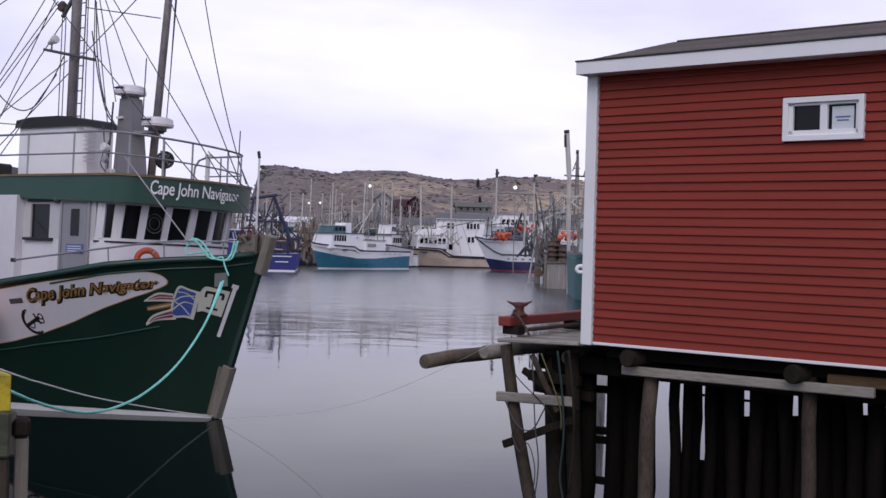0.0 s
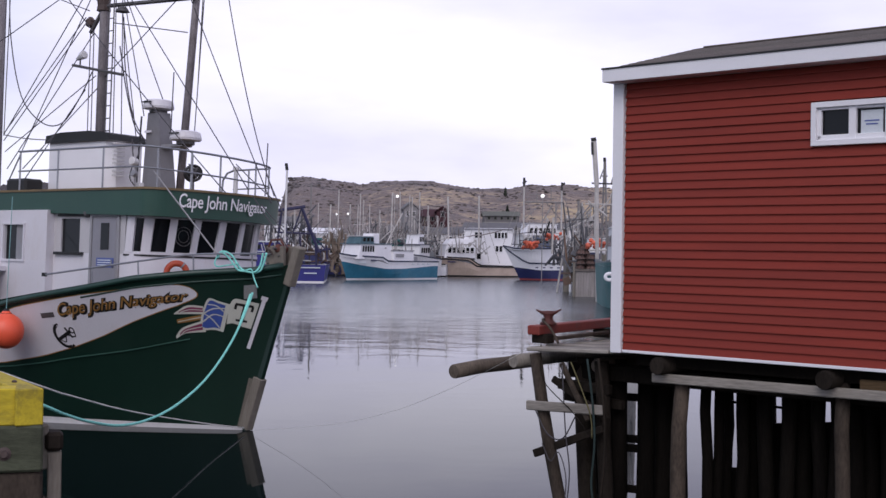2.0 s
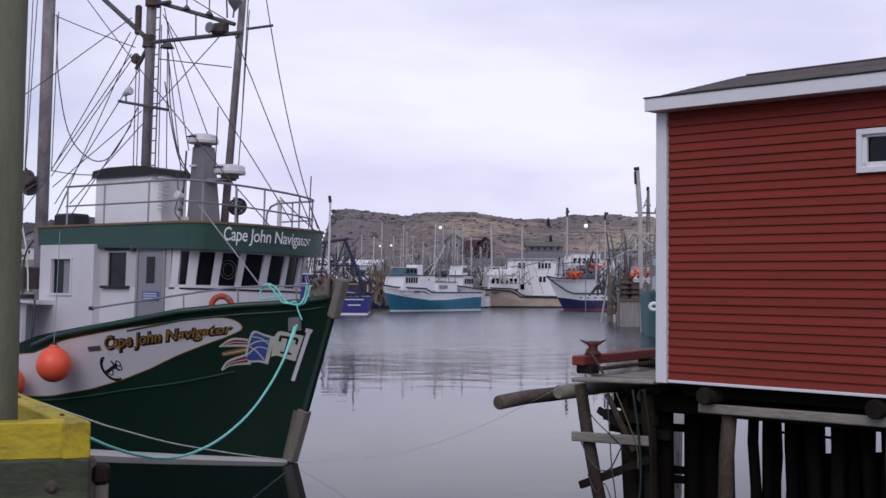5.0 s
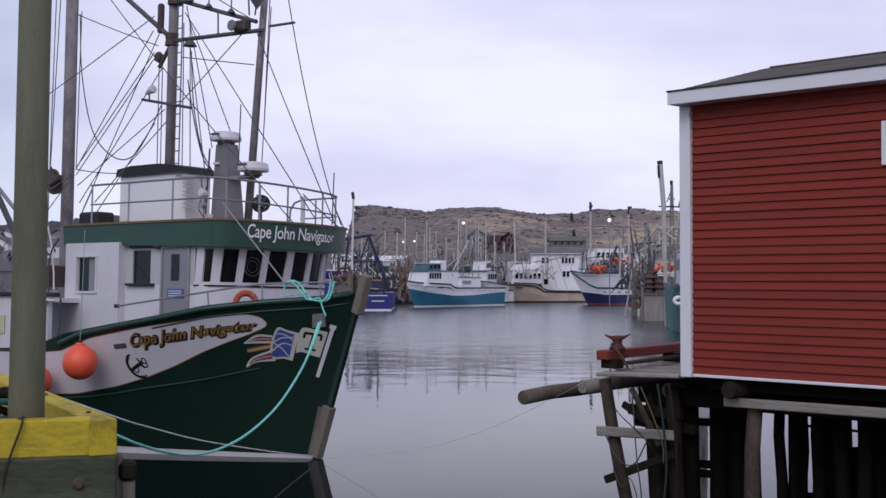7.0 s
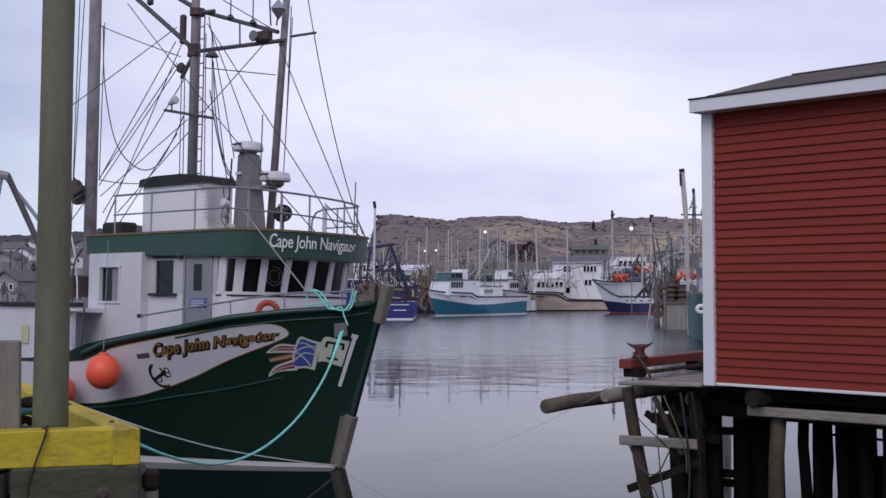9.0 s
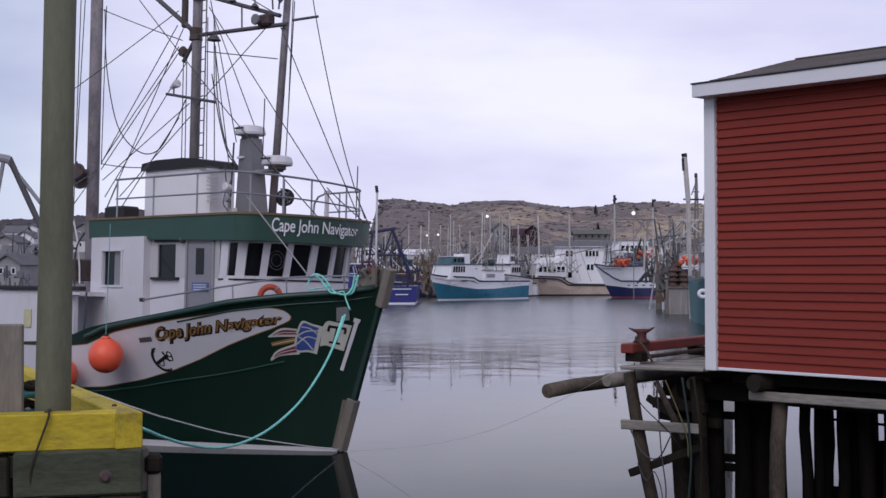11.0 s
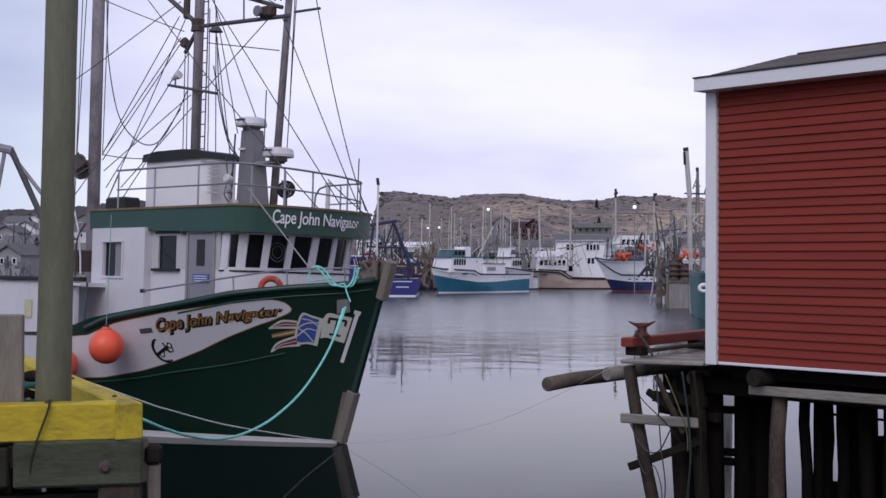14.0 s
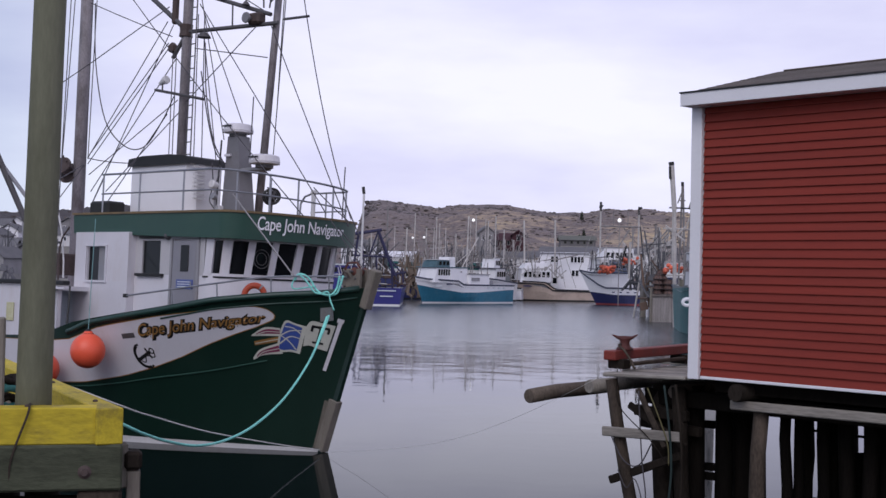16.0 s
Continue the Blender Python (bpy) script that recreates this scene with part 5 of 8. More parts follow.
# rows of piles: place at two metres' height, drift per metre down, depth behind the wall, radius
PILES = (
    (-1.10, 0.242, 0.0, 0.082), (-0.78, 0.047, 0.5, 0.123), (-0.37, 0.04, 0.3, 0.095), (-0.41, 0.0, 0.7, 0.114), (-0.12, -0.01, 0.9, 0.114), (-0.01, -0.03, 1.15, 0.123),
    (0.80, -0.033, 0.25, 0.095), (0.86, 0.03, 0.7, 0.068), (0.92, -0.01, 0.9, 0.066), (0.88, 0.0, 1.15, 0.068), (1.24, 0.016, 0.9, 0.078), (1.23, 0.016, 1.15, 0.074),
    (1.55, 0.03, 0.9, 0.098), (1.84, -0.01, 0.9, 0.092), (1.89, 0.01, 1.15, 0.102), (2.22, 0.015, 0.9, 0.088), (2.41, 0.0, 0.9, 0.059), (2.82, -0.01, 0.3, 0.083),
    (2.58, 0.05, 1.0, 0.105), (2.73, 0.03, 1.15, 0.098), (3.04, 0.035, 0.9, 0.095), (3.28, 0.02, 0.9, 0.104))
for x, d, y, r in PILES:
    # front piles brown; those further in get bark with shade painted in
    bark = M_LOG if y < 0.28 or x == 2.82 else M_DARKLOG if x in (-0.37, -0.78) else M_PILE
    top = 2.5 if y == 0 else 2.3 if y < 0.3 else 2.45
    pile("timber_support", x - d * (top - 2.0), y, top, r, (d * (top + 0.8), 0), bark, "weathered brown wooden pile" if bark is M_LOG else "wooden pile, near-black with painted underside shade")
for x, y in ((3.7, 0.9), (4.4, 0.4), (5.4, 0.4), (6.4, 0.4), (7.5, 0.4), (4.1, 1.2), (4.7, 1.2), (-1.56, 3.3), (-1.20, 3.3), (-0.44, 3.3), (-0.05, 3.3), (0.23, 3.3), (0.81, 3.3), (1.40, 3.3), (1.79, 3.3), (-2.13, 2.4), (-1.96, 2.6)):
    pile("timber_support", x, y, 2.45, 0.13, (0, 0), M_PILE, "wooden pile, near-black with painted underside shade")


M_BROWNWALE = mat("brown rotten wale", (0.13, 0.085, 0.045), 0.9, var=0.5, scale=6, fine=50, bump=0.7, stain=(0.03, 0.022, 0.015), stain_amt=0.9, stain_scale=3, stretch=(0.14, 1, 1), spec=0.2)


def timber(name, a, b, s, m_, label, category, group="", bevel=0.012):
    """A squared timber from a to b in the shed's frame."""
    a, b = Vector(a), Vector(b)
    d = b - a
    q = d.to_track_quat("X", "Z").to_matrix().to_4x4()
    ob = link(name, bx((0, 0, 0), (d.length, s[0], s[1]), bevel), m_)
    ob.matrix_world = SHED_M @ Matrix.Translation((a + b) / 2) @ q
    return tagged(ob, label, category, group)


def log(name, a, b, r, r2, label, bark=None):
    th = thing(name, SHED_M, label, "log")
    a, b = Vector(a), Vector(b)
    pts = [a.lerp(b, k / 5) + Vector((0, 0, 0.015 * math.sin(k * 1.7))) for k in range(6)]
    part("trunk", tb(pts, r, 12, r2), bark or M_LOG, th, smooth=True)
    d = (a - b).normalized()
    part("cut_end", tb([a + d * 0.006, a + d * 0.012], r * 0.93, 12), bark or M_CUT, th)
    return th


timber("wale", (0.49, 0.12, 2.325), (3.6, 0.12, 2.35), (0.07, 0.11), M_PLANK, "split bleached wale bolted to the piles", "beam")
timber("wale", (3.05, 0.2, 2.44), (8.0, 0.2, 2.47), (0.08, 0.12), M_BROWNWALE, "brown wale bolted to the piles", "beam")
timber("brace", (-1.24, -0.12, 1.86), (-0.05, -0.1, 1.9), (0.05, 0.12), M_PLANK, "grey horizontal brace plank", "beam")
timber("brace", (-1.2, 0.0, 1.24), (-0.2, 0.1, 1.65), (0.08, 0.1), M_DARKLOG, "diagonal brace plank, underside shade in its colour", "beam")
timber("brace", (-1.0, 0.1, 2.2), (-0.15, 0.12, 1.75), (0.05, 0.09), M_DARKLOG, "leaning brown brace plank", "beam")
# added planks standing in for the blackness low between the piles
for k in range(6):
    timber("sheathing_plank", (0.68 + 0.04 * (k % 2) if k < 4 else 1.12, 1.4, 0.1 + 0.29 * k), (4.4, 1.4, 0.14 + 0.36 * k), (0.05, 0.36), M_PILE, "near-black plank added to close the gaps between piles", "plank", "sheathing planks under the shed")
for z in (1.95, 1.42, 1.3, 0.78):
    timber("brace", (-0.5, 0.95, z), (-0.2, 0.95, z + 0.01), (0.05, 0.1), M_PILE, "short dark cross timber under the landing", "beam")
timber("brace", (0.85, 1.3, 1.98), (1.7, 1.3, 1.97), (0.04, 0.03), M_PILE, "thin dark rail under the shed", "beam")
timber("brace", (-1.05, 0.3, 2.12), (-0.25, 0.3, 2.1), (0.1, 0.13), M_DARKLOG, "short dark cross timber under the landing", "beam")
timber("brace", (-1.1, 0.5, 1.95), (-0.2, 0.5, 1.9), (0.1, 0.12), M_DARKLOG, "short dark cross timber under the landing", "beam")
timber("brace", (-0.75, -0.05, 2.42), (-0.3, -0.08, 1.75), (0.05, 0.07), M_LOG, "leaning brown strut under the landing", "beam")
# beam ends coloured dark to sit in the floor's shade
for x in (0.66, 2.76, 4.9, 6.9):
    log("floor_beam", (x, -0.05, 2.48), (x, 3.6, 2.48), 0.105, 0.11, "round floor beam under the shed", M_DARKLOG)
# girders share the piles' painted shade
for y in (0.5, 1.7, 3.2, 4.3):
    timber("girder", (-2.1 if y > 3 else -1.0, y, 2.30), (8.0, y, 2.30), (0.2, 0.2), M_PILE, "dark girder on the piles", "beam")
log("fender_log", (-2.42, -0.2, 2.2), (-2.5, 2.6, 2.32), 0.095, 0.1, "long weathered log jutting over the water", M_WORNLOG)
log("deck_joist", (-1.58, 0.02, 2.38), (-1.4, 4.6, 2.44), 0.088, 0.09, "bleached round log joist under the landing", M_DRIFT)
log("deck_joist", (-0.5, 0.35, 2.38), (-0.4, 4.6, 2.44), 0.09, 0.09, "round log joist under the landing")
for k in range(9):
    y = 0.12 + 0.26 * k
    timber("landing_plank", (-1.33 - 0.03 * k + 0.08 * math.sin(k * 2.1), y, 2.56 + 0.014 * math.sin(k * 3.3)), (-0.02, y, 2.6 + 0.008 * math.sin(k * 5.1)), (0.235, 0.055), M_PLANK, "bleached plank of the landing", "plank", "planks of the landing", 0.008)
for k in range(9):
    y = 2.46 + 0.26 * k
    timber("landing_plank", (-2.2 + 0.1 * math.sin(k * 2.1), y, 2.58 + 0.014 * math.sin(k * 3.3)), (-0.02, y, 2.6 + 0.008 * math.sin(k * 5.1)), (0.235, 0.055), M_PLANK, "bleached plank of the landing", "plank", "planks of the landing", 0.008)
timber("landing_edge", (-1.3, -0.04, 2.56), (-0.05, -0.02, 2.6), (0.07, 0.05), M_PLANK, "thin pale edge plank of the landing", "plank")
timber("bull_rail", (-1.35, 0.12, 2.79), (-1.9, 4.4, 2.84), (0.18, 0.12), M_DULLRED, "worn red bull rail along the landing", "rail")
for y in (0.3, 1.9, 3.6):
    timber("rail_chock", (-1.42 - 0.131 * y, y, 2.68), (-1.16 - 0.131 * y, y, 2.68), (0.16, 0.12), M_DARKLOG, "dark block under the bull rail", "block")
timber("loose_pole", (-1.2, 0.35, 2.68), (-1.75, 3.9, 2.72), (0.05, 0.05), M_LOG, "loose dark pole on the landing", "pole")


def bollard():
    m = SHED_M @ Matrix.Translation((-1.34, 0.42, 2.85)) @ Matrix.Scale(0.72, 4)
    th = thing("bollard", m, "rust-red iron mooring bollard with two horns", "bollard")
    bm = bmesh.new()
    lathe(bm, [(0.15, 0), (0.15, 0.04), (0.1, 0.07), (0.08, 0.13), (0.1, 0.19), (0.11, 0.22)], 16)
    part("base", bm, M_MAROON, th, smooth=True)
    # horned head, drawn out to each side
    bm = bmesh.new()
    pts = [(-0.26, 0.27, 0.015), (-0.14, 0.22, 0.04), (0, 0.2, 0.07), (0.14, 0.22, 0.04), (0.26, 0.28, 0.015)]
    rings = []
    for x, z, r in pts:
        rings.append([bm.verts.new((x * 0.62 + r * math.cos(t) * 0.7, x * 0.62 - r * math.cos(t) * 0.7, z + r * math.sin(t) * 0.8)) for t in np.linspace(0, 2 * math.pi, 9)[:-1]])
    for a, b in zip(rings, rings[1:]):
        for j in range(8):
            bm.faces.new((a[j], a[(j + 1) % 8], b[(j + 1) % 8], b[j]))
    bm.faces.new(rings[0][::-1])
    bm.faces.new(rings[-1])
    part("horns", bm, M_MAROON, th, smooth=True)
    return th


bollard()
for name, pts, r, m_, label in (
        ("hanging_rope", [(-1.2, 0.1, 2.62), (-1.0, -0.1, 2.2), (-0.5, -0.15, 1.85), (-0.25, -0.15, 1.6)], 0.007, M_DARKLOG, "thin frayed rope hanging off the landing"),
        ("hanging_rope", [(-1.15, -0.12, 1.9), (-0.9, -0.14, 1.55), (-0.65, -0.14, 1.5), (-0.45, -0.14, 1.8)], 0.009, M_WIRE, "slack dark line under the landing"),
        ("hanging_rope", [(-0.7, -0.1, 2.4), (-0.62, -0.12, 1.6), (-0.55, -0.12, 1.1), (-0.6, -0.12, 0.6)], 0.008, M_WIRE, "slack dark line under the landing"),
        ("hanging_rope", [(-0.55, -0.12, 2.45), (-0.35, -0.14, 2.1), (-0.22, -0.14, 1.8), (-0.2, -0.14, 1.55)], 0.008, mat("yellowed line", (0.13, 0.115, 0.05), 0.9), "thin yellowed line hanging off the landing"),
        ("hanging_rope", [(-0.3, -0.12, 2.5), (-0.2, -0.14, 2.0), (-0.16, -0.14, 1.5), (-0.2, -0.14, 1.0), (-0.14, -0.14, 0.7)], 0.014, mat("weedy teal rope", (0.018, 0.034, 0.032), 0.9), "weedy teal rope hanging down a pile"),
        ("hanging_rope", [(-0.15, -0.1, 2.52), (-0.05, -0.12, 2.0), (-0.02, -0.12, 1.4), (-0.08, -0.12, 0.8)], 0.018, M_DARKLOG, "dark weedy rope hanging down a pile"),
        ("hanging_rope", [(-1.0, -0.1, 1.4), (-0.85, -0.12, 1.2), (-0.72, -0.12, 1.32), (-0.6, -0.12, 1.0), (-0.66, -0.12, 0.5)], 0.007, M_WIRE, "slack dark line under the landing"),
        ("coiled_rope", [(-1.42, 0.5, 2.92), (-1.3, 0.25, 2.92), (-1.16, 0.2, 2.85), (-1.08, 0.22, 2.74), (-1.0, 0.2, 2.64)], 0.016, M_LOG, "brown rope turned round the bollard")):
    ob = link(name, tb(bend(pts), r, 6), m_, None, "", True)
    ob.matrix_world = SHED_M
    tagged(ob, label, "rope")

# ---- wharf with the yellow bull rail ----
K = Vector((-2.79, 9.56, 0))
E1, E2 = Vector((-0.955, -0.296, 0)).normalized(), Vector((-0.5, 0.866, 0)).normalized()
WHARF_M = frame_from((K.x, K.y, 0), (-E1.x, -E1.y))       # x to the corner, y back along the water


def wharf():
    e2 = WHARF_M.to_3x3().inverted() @ E2
    wh = thing("wharf", WHARF_M, "timber wharf with concrete-grey planked face", "wharf", kind="structure")
    # deck planks
    bm = bmesh.new()
    prism(bm, [(-0.1, 0.1), (-0.1 + e2.x * 16, 0.1 + e2.y * 16), (-14, 16), (-14, 0.1)], 2.28, 2.44)
    part("deck", bm, M_GREYWOOD, wh, "grey planked wharf deck")
    bm = bmesh.new()
    prism(bm, [(-14, 0.1), (-14, -16), (8, -16), (8, -9.2), (-8.5, -9.2), (-8.5, 0.1)], 2.28, 2.44)
    part("deck", bm, M_GREYWOOD, wh, "grey planked wharf deck")
    # face timbers
    part("face_timber", bx((-0.46, 0.05, 2.31), (0.92, 0.16, 0.34), 0.018), M_FACE, wh, "mossy grey face timber with a large bolt")
    part("face_timber", bx((-4.5, 0.09, 2.29), (7.1, 0.14, 0.3), 0.02), M_FACEDARK, wh, "dark brown recessed face timber")
    # lower timber and face piles have the shade below the deck edge painted in
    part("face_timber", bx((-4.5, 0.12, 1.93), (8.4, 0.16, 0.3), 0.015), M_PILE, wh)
    part("face_block", bx((-0.16, 0.1, 1.88), (0.32, 0.2, 0.5), 0.02), M_LOG, wh, "brown rotten block under the corner")
    bm = bx((0, 0, 0), (9, 0.14, 0.34), 0.015, Matrix.Translation((0.0 + e2.x * 4.6, e2.y * 4.6, 2.3)) @ Matrix.Rotation(math.atan2(e2.y, e2.x), 4, "Z"))
    part("face_timber", bm, M_GREYWOOD, wh)
    for x in (-0.14, -1.6, -3.2, -5.0, -7):
        part("face_pile", tb([(x, 0.3, -1), (x, 0.28, 2.26)], 0.15, 10), M_PILE, wh, smooth=True)
    for k in range(1, 6):
        part("face_pile", tb([(e2.x * 2 * k - 0.2, e2.y * 2 * k, -1), (e2.x * 2 * k - 0.2, e2.y * 2 * k, 2.2)], 0.15, 10), M_PILE, wh, smooth=True)
    part("fender_cap", bx((0.08, 0.17, 2.34), (0.13, 0.2, 0.14), 0.025), M_DARKLOG, wh, "rotten dark cap on the fender timber")
    part("fender_pile", bx((0.085, 0.2, 1.08), (0.1, 0.2, 2.36), 0.008), M_GREYWOOD, wh, "grey fender timber at the corner")
    bm = lathe(bmesh.new(), [(0.05, 0), (0.05, 0.015), (0.03, 0.025), (0.025, 0.045)], 14, Matrix.Translation((-0.27, -0.02, 2.28)) @ Matrix.Rotation(radians(90), 4, "X"))
    part("bolt", bm, M_RUST, wh, "large rusty bolt head")
    return wh


wharf()


def rail_timber(a, b, z, s, name, label):
    d = b - a
    ob = thing(name, frame_from(((a + b) / 2) + Vector((0, 0, z)), d), label, "bull rail", "yellow bull rails")
    h = s[1]
    part("timber", bx((0, 0, 0), (d.length, s[0], h), 0.009), M_YELLOW, ob)
    for x, z, l in ((d.length / 2 - 0.62, -0.07, 0.42), (d.length / 2 - 1.9, -0.02, 0.7), (d.length / 2 - 0.15, -0.09, 0.16)):
        for sd in (-1, 1):
            part("crack", bx((sd * x, sd * (s[0] / 2 + 0.0005), z), (l, 0.004, 0.008), 0, Matrix.Rotation(0.03, 4, "Y")), M_DARKLOG, ob)
    for k in range(4):
        part("bolt", lathe(bmesh.new(), [(0.02, 0), (0.02, 0.012), (0.008, 0.018)], 8, Matrix.Translation((-d.length / 2 + 0.5 + 1.7 * k, 0, h * 0.5))), M_RUST, ob)
    return ob


IN = Vector((E1.y, -E1.x, 0)) * -1
IN = IN if IN.dot(E2) > 0 else -IN
rail_timber(K + E1 * 0.19 + IN * 0.1, K + E1 * 8 + IN * 0.1, 2.615, (0.22, 0.27), "bull_rail", "worn yellow painted bull rail timber on the wharf edge")
SIDE = Vector((E2.y, -E2.x, 0))
rail_timber(K - SIDE * 0.1 - E2 * 0.0, K - SIDE * 0.1 + E2 * 9, 2.612, (0.2, 0.27), "bull_rail", "worn yellow painted bull rail timber beside the boat")


def post():
    b = K + E1 * 0.70 + IN * 0.33
    ob = link("post", lathe(bmesh.new(), [(0.138, 2.40), (0.132, 2.9), (0.122, 4.5), (0.114, 7.0), (0.105, 7.02)], 24), M_POST, None, "", True)
    ob.matrix_world = Matrix.Translation(b) @ Matrix.Rotation(radians(0.9), 4, "Y")
    tagged(ob, "tall round green-grey wooden post standing on the wharf", "post")
    ob = link("plank_post", bx((0, 0, 2.9), (0.26, 0.09, 1.0), 0.012), M_GREYWOOD)
    ob.matrix_world = frame_from(K + E1 * 1.0 + IN * 0.3, E1)
    tagged(ob, "short upright grey plank on the wharf", "post")
    # tie rope over the rail
    pts = [b + IN * 0.05 + Vector((0.02, 0, 2.75)), b - IN * 0.3 + Vector((0.03, 0, 2.765)), b - IN * 0.36 + Vector((0.02, 0, 2.7)), b - IN * 0.37 + Vector((-0.08, -0.02, 2.4)), b - IN * 0.36 + Vector((-0.1, -0.02, 2.2))]
    ob = link("tie_rope", tb(bend(pts), 0.009, 6), M_LOG, None, "", True)
    tagged(ob, "dark tarred rope over the yellow rail", "rope")


post()


M_LANYARDDARK = mat("dirty teal rope", (0.03, 0.13, 0.12), 0.9, var=0.3, scale=12, bump=0.4)


def rope_heap():
    b = K + E1 * 0.98 + IN * 1.3
    th = thing("rope_coil", Matrix.Translation(b + Vector((0, 0, 2.44))), "heap of teal and dark rope on the wharf", "rope")
    for k in range(6):
        r = 0.17 - 0.012 * (k % 4)
        pts = [(r * math.cos(t) + 0.02 * math.sin(k * 2.0), r * math.sin(t), 0.03 + 0.075 * k + 0.02 * math.sin(3 * t + k)) for t in np.linspace(0, 2 * math.pi, 22)]
        part("turn", tb(pts, 0.03, 6), M_LANYARDDARK if k in (2, 4) else M_DARKLOG, th, smooth=True)


rope_heap()
# ---- mooring lines, buoys and the life ring ----
def in_boat(u, v, w):
    return BOAT_M @ Vector((u, v, w))


def rope(name, pts, r, m_, label):
    ob = link(name, tb(pts, r, 7), m_, None, "", True)
    return tagged(ob, label, "rope")


rope("mooring_rope", bend([(-3.42, 25.67, 2.91), (-3.50, 25.51, 2.62), (-3.71, 24.93, 1.99), (-4.02, 24.07, 1.39), (-4.35, 22.99, 1.02), (-4.59, 21.72, 0.91), (-4.77, 20.45, 0.98), (-4.90, 19.18, 1.20), (-4.94, 17.93, 1.47), (-4.92, 16.90, 1.71), tuple(K + E2 * 7 + Vector((-0.05, 0, 2.62)))]), 0.023, M_TEALROPE, "thick teal mooring rope sagging from the bow")
rope("mooring_rope", bend([(-3.46, 25.67, 2.88), (-3.55, 25.45, 2.53), (-3.61, 25.24, 2.27)]), 0.023, M_TEALROPE, "doubled teal rope at the hawse plate")
rope("mooring_line", bend([(-3.70, 26.75, 0.09), (-4.23, 24.64, 0.47), (-4.82, 21.47, 1.07), (-5.06, 18.83, 1.61), (-5.07, 17.27, 1.92), tuple(K + E2 * 7.4 + Vector((-0.05, 0, 2.7)))]), 0.013, M_PALEROPE, "thin pale line from the stem to the wharf")
rope("shore_line", bend([(-3.45, 26.58, 0.07), (-2.31, 24.89, 0.38), (-1.34, 23.16, 0.72), (-0.49, 21.29, 1.16), (0.22, 19.30, 1.67), (0.81, 17.58, 2.16), (1.21, 16.36, 2.52)]), 0.0025, M_PALEROPE, "thin line from the landing to the boat's stem")
for r_, pts in ((0.022, [(-4.21, 26.27, 3.58), (-4.15, 26.27, 3.70), (-4.04, 26.29, 3.70), (-3.90, 26.26, 3.61), (-3.78, 26.23, 3.42), (-3.66, 26.20, 3.33), (-3.50, 26.17, 3.29), (-3.35, 26.19, 3.33), (-3.28, 26.20, 3.47), (-3.22, 26.20, 3.70)]),
               (0.02, [(-4.09, 26.18, 3.69), (-3.96, 26.20, 3.57), (-3.80, 26.18, 3.36), (-3.63, 26.15, 3.32), (-3.44, 26.12, 3.31), (-3.34, 26.19, 3.45), (-3.29, 26.19, 3.69)]),
               (0.016, [(-3.65, 26.15, 3.33), (-3.51, 26.12, 3.36), (-3.45, 26.07, 3.19), (-3.36, 25.98, 3.00)]),
               (0.016, [(-4.21, 26.27, 3.64), (-4.26, 26.21, 3.49), (-4.20, 26.16, 3.41), (-3.98, 26.20, 3.44), (-3.77, 26.18, 3.47)])):
    rope("bow_rope", bend(pts), r_, M_TEALROPE, "teal rope looped and knotted over the bulwark")


M_LANYARD = mat("faded teal cord", (0.16, 0.3, 0.3), 0.8, var=0.2, bump=0.1)


def buoy(p, r, rope_to, label):
    th = thing("buoy", Matrix.Translation(p), label, "buoy", "orange buoys")
    bm = bmesh.new()
    prof = [(0.01, -r * 1.02)] + [(r * math.cos(t), r * math.sin(t) * 1.02) for t in np.linspace(-1.4, 1.15, 16)] + [(r * 0.3, r * 1.0), (r * 0.22, r * 1.12), (r * 0.1, r * 1.2)]
    lathe(bm, prof, 28)
    part("ball", bm, M_ORANGE, th, smooth=True)
    bm = lathe(bmesh.new(), [(r * 0.34, r * 0.96), (r * 0.22, r * 1.1), (r * 0.12, r * 1.24), (0.02, r * 1.27)], 16)
    part("eye_cap", bm, M_BLACK, th, "black eye cap", smooth=True)
    q = Matrix.Translation(p).inverted() @ rope_to
    part("lanyard", tb([(0, 0, r * 1.2), q], 0.009), M_LANYARD, th, "thin teal-grey lanyard")


buoy(in_boat(*(-3.71, -3.30, 1.92)), 0.36, in_boat(*(-5.43, -2.10, 4.79)), "round orange buoy hung on the boat's side")
buoy(in_boat(*(-5.13, -3.45, 1.45)), 0.36, in_boat(-5.8, -2.9, 3.2), "round orange buoy hung on the boat's side")

m = Matrix.Translation(in_boat(-0.62, -1.5, 3.215)) @ Matrix.Rotation(radians(10), 4, "Z") @ Matrix.Rotation(radians(90), 4, "X")
ring = link("life_ring", tb([(0.2 * math.cos(t), 0.2 * math.sin(t), 0) for t in np.linspace(0, 2 * math.pi, 28)], 0.065, 10), M_LIFERING, None, "", True)
ring.matrix_world = m
tagged(ring, "orange life ring hung inside the bulwark", "life ring")
for k in range(2):
    t0 = 0.9 + k * math.pi
    ob = link("ring_band", tb([(0.2 * math.cos(t0 + a), 0.2 * math.sin(t0 + a), 0) for a in (-0.09, 0, 0.09)], 0.068, 10), M_GREY, None, "", True)
    ob.parent = ring


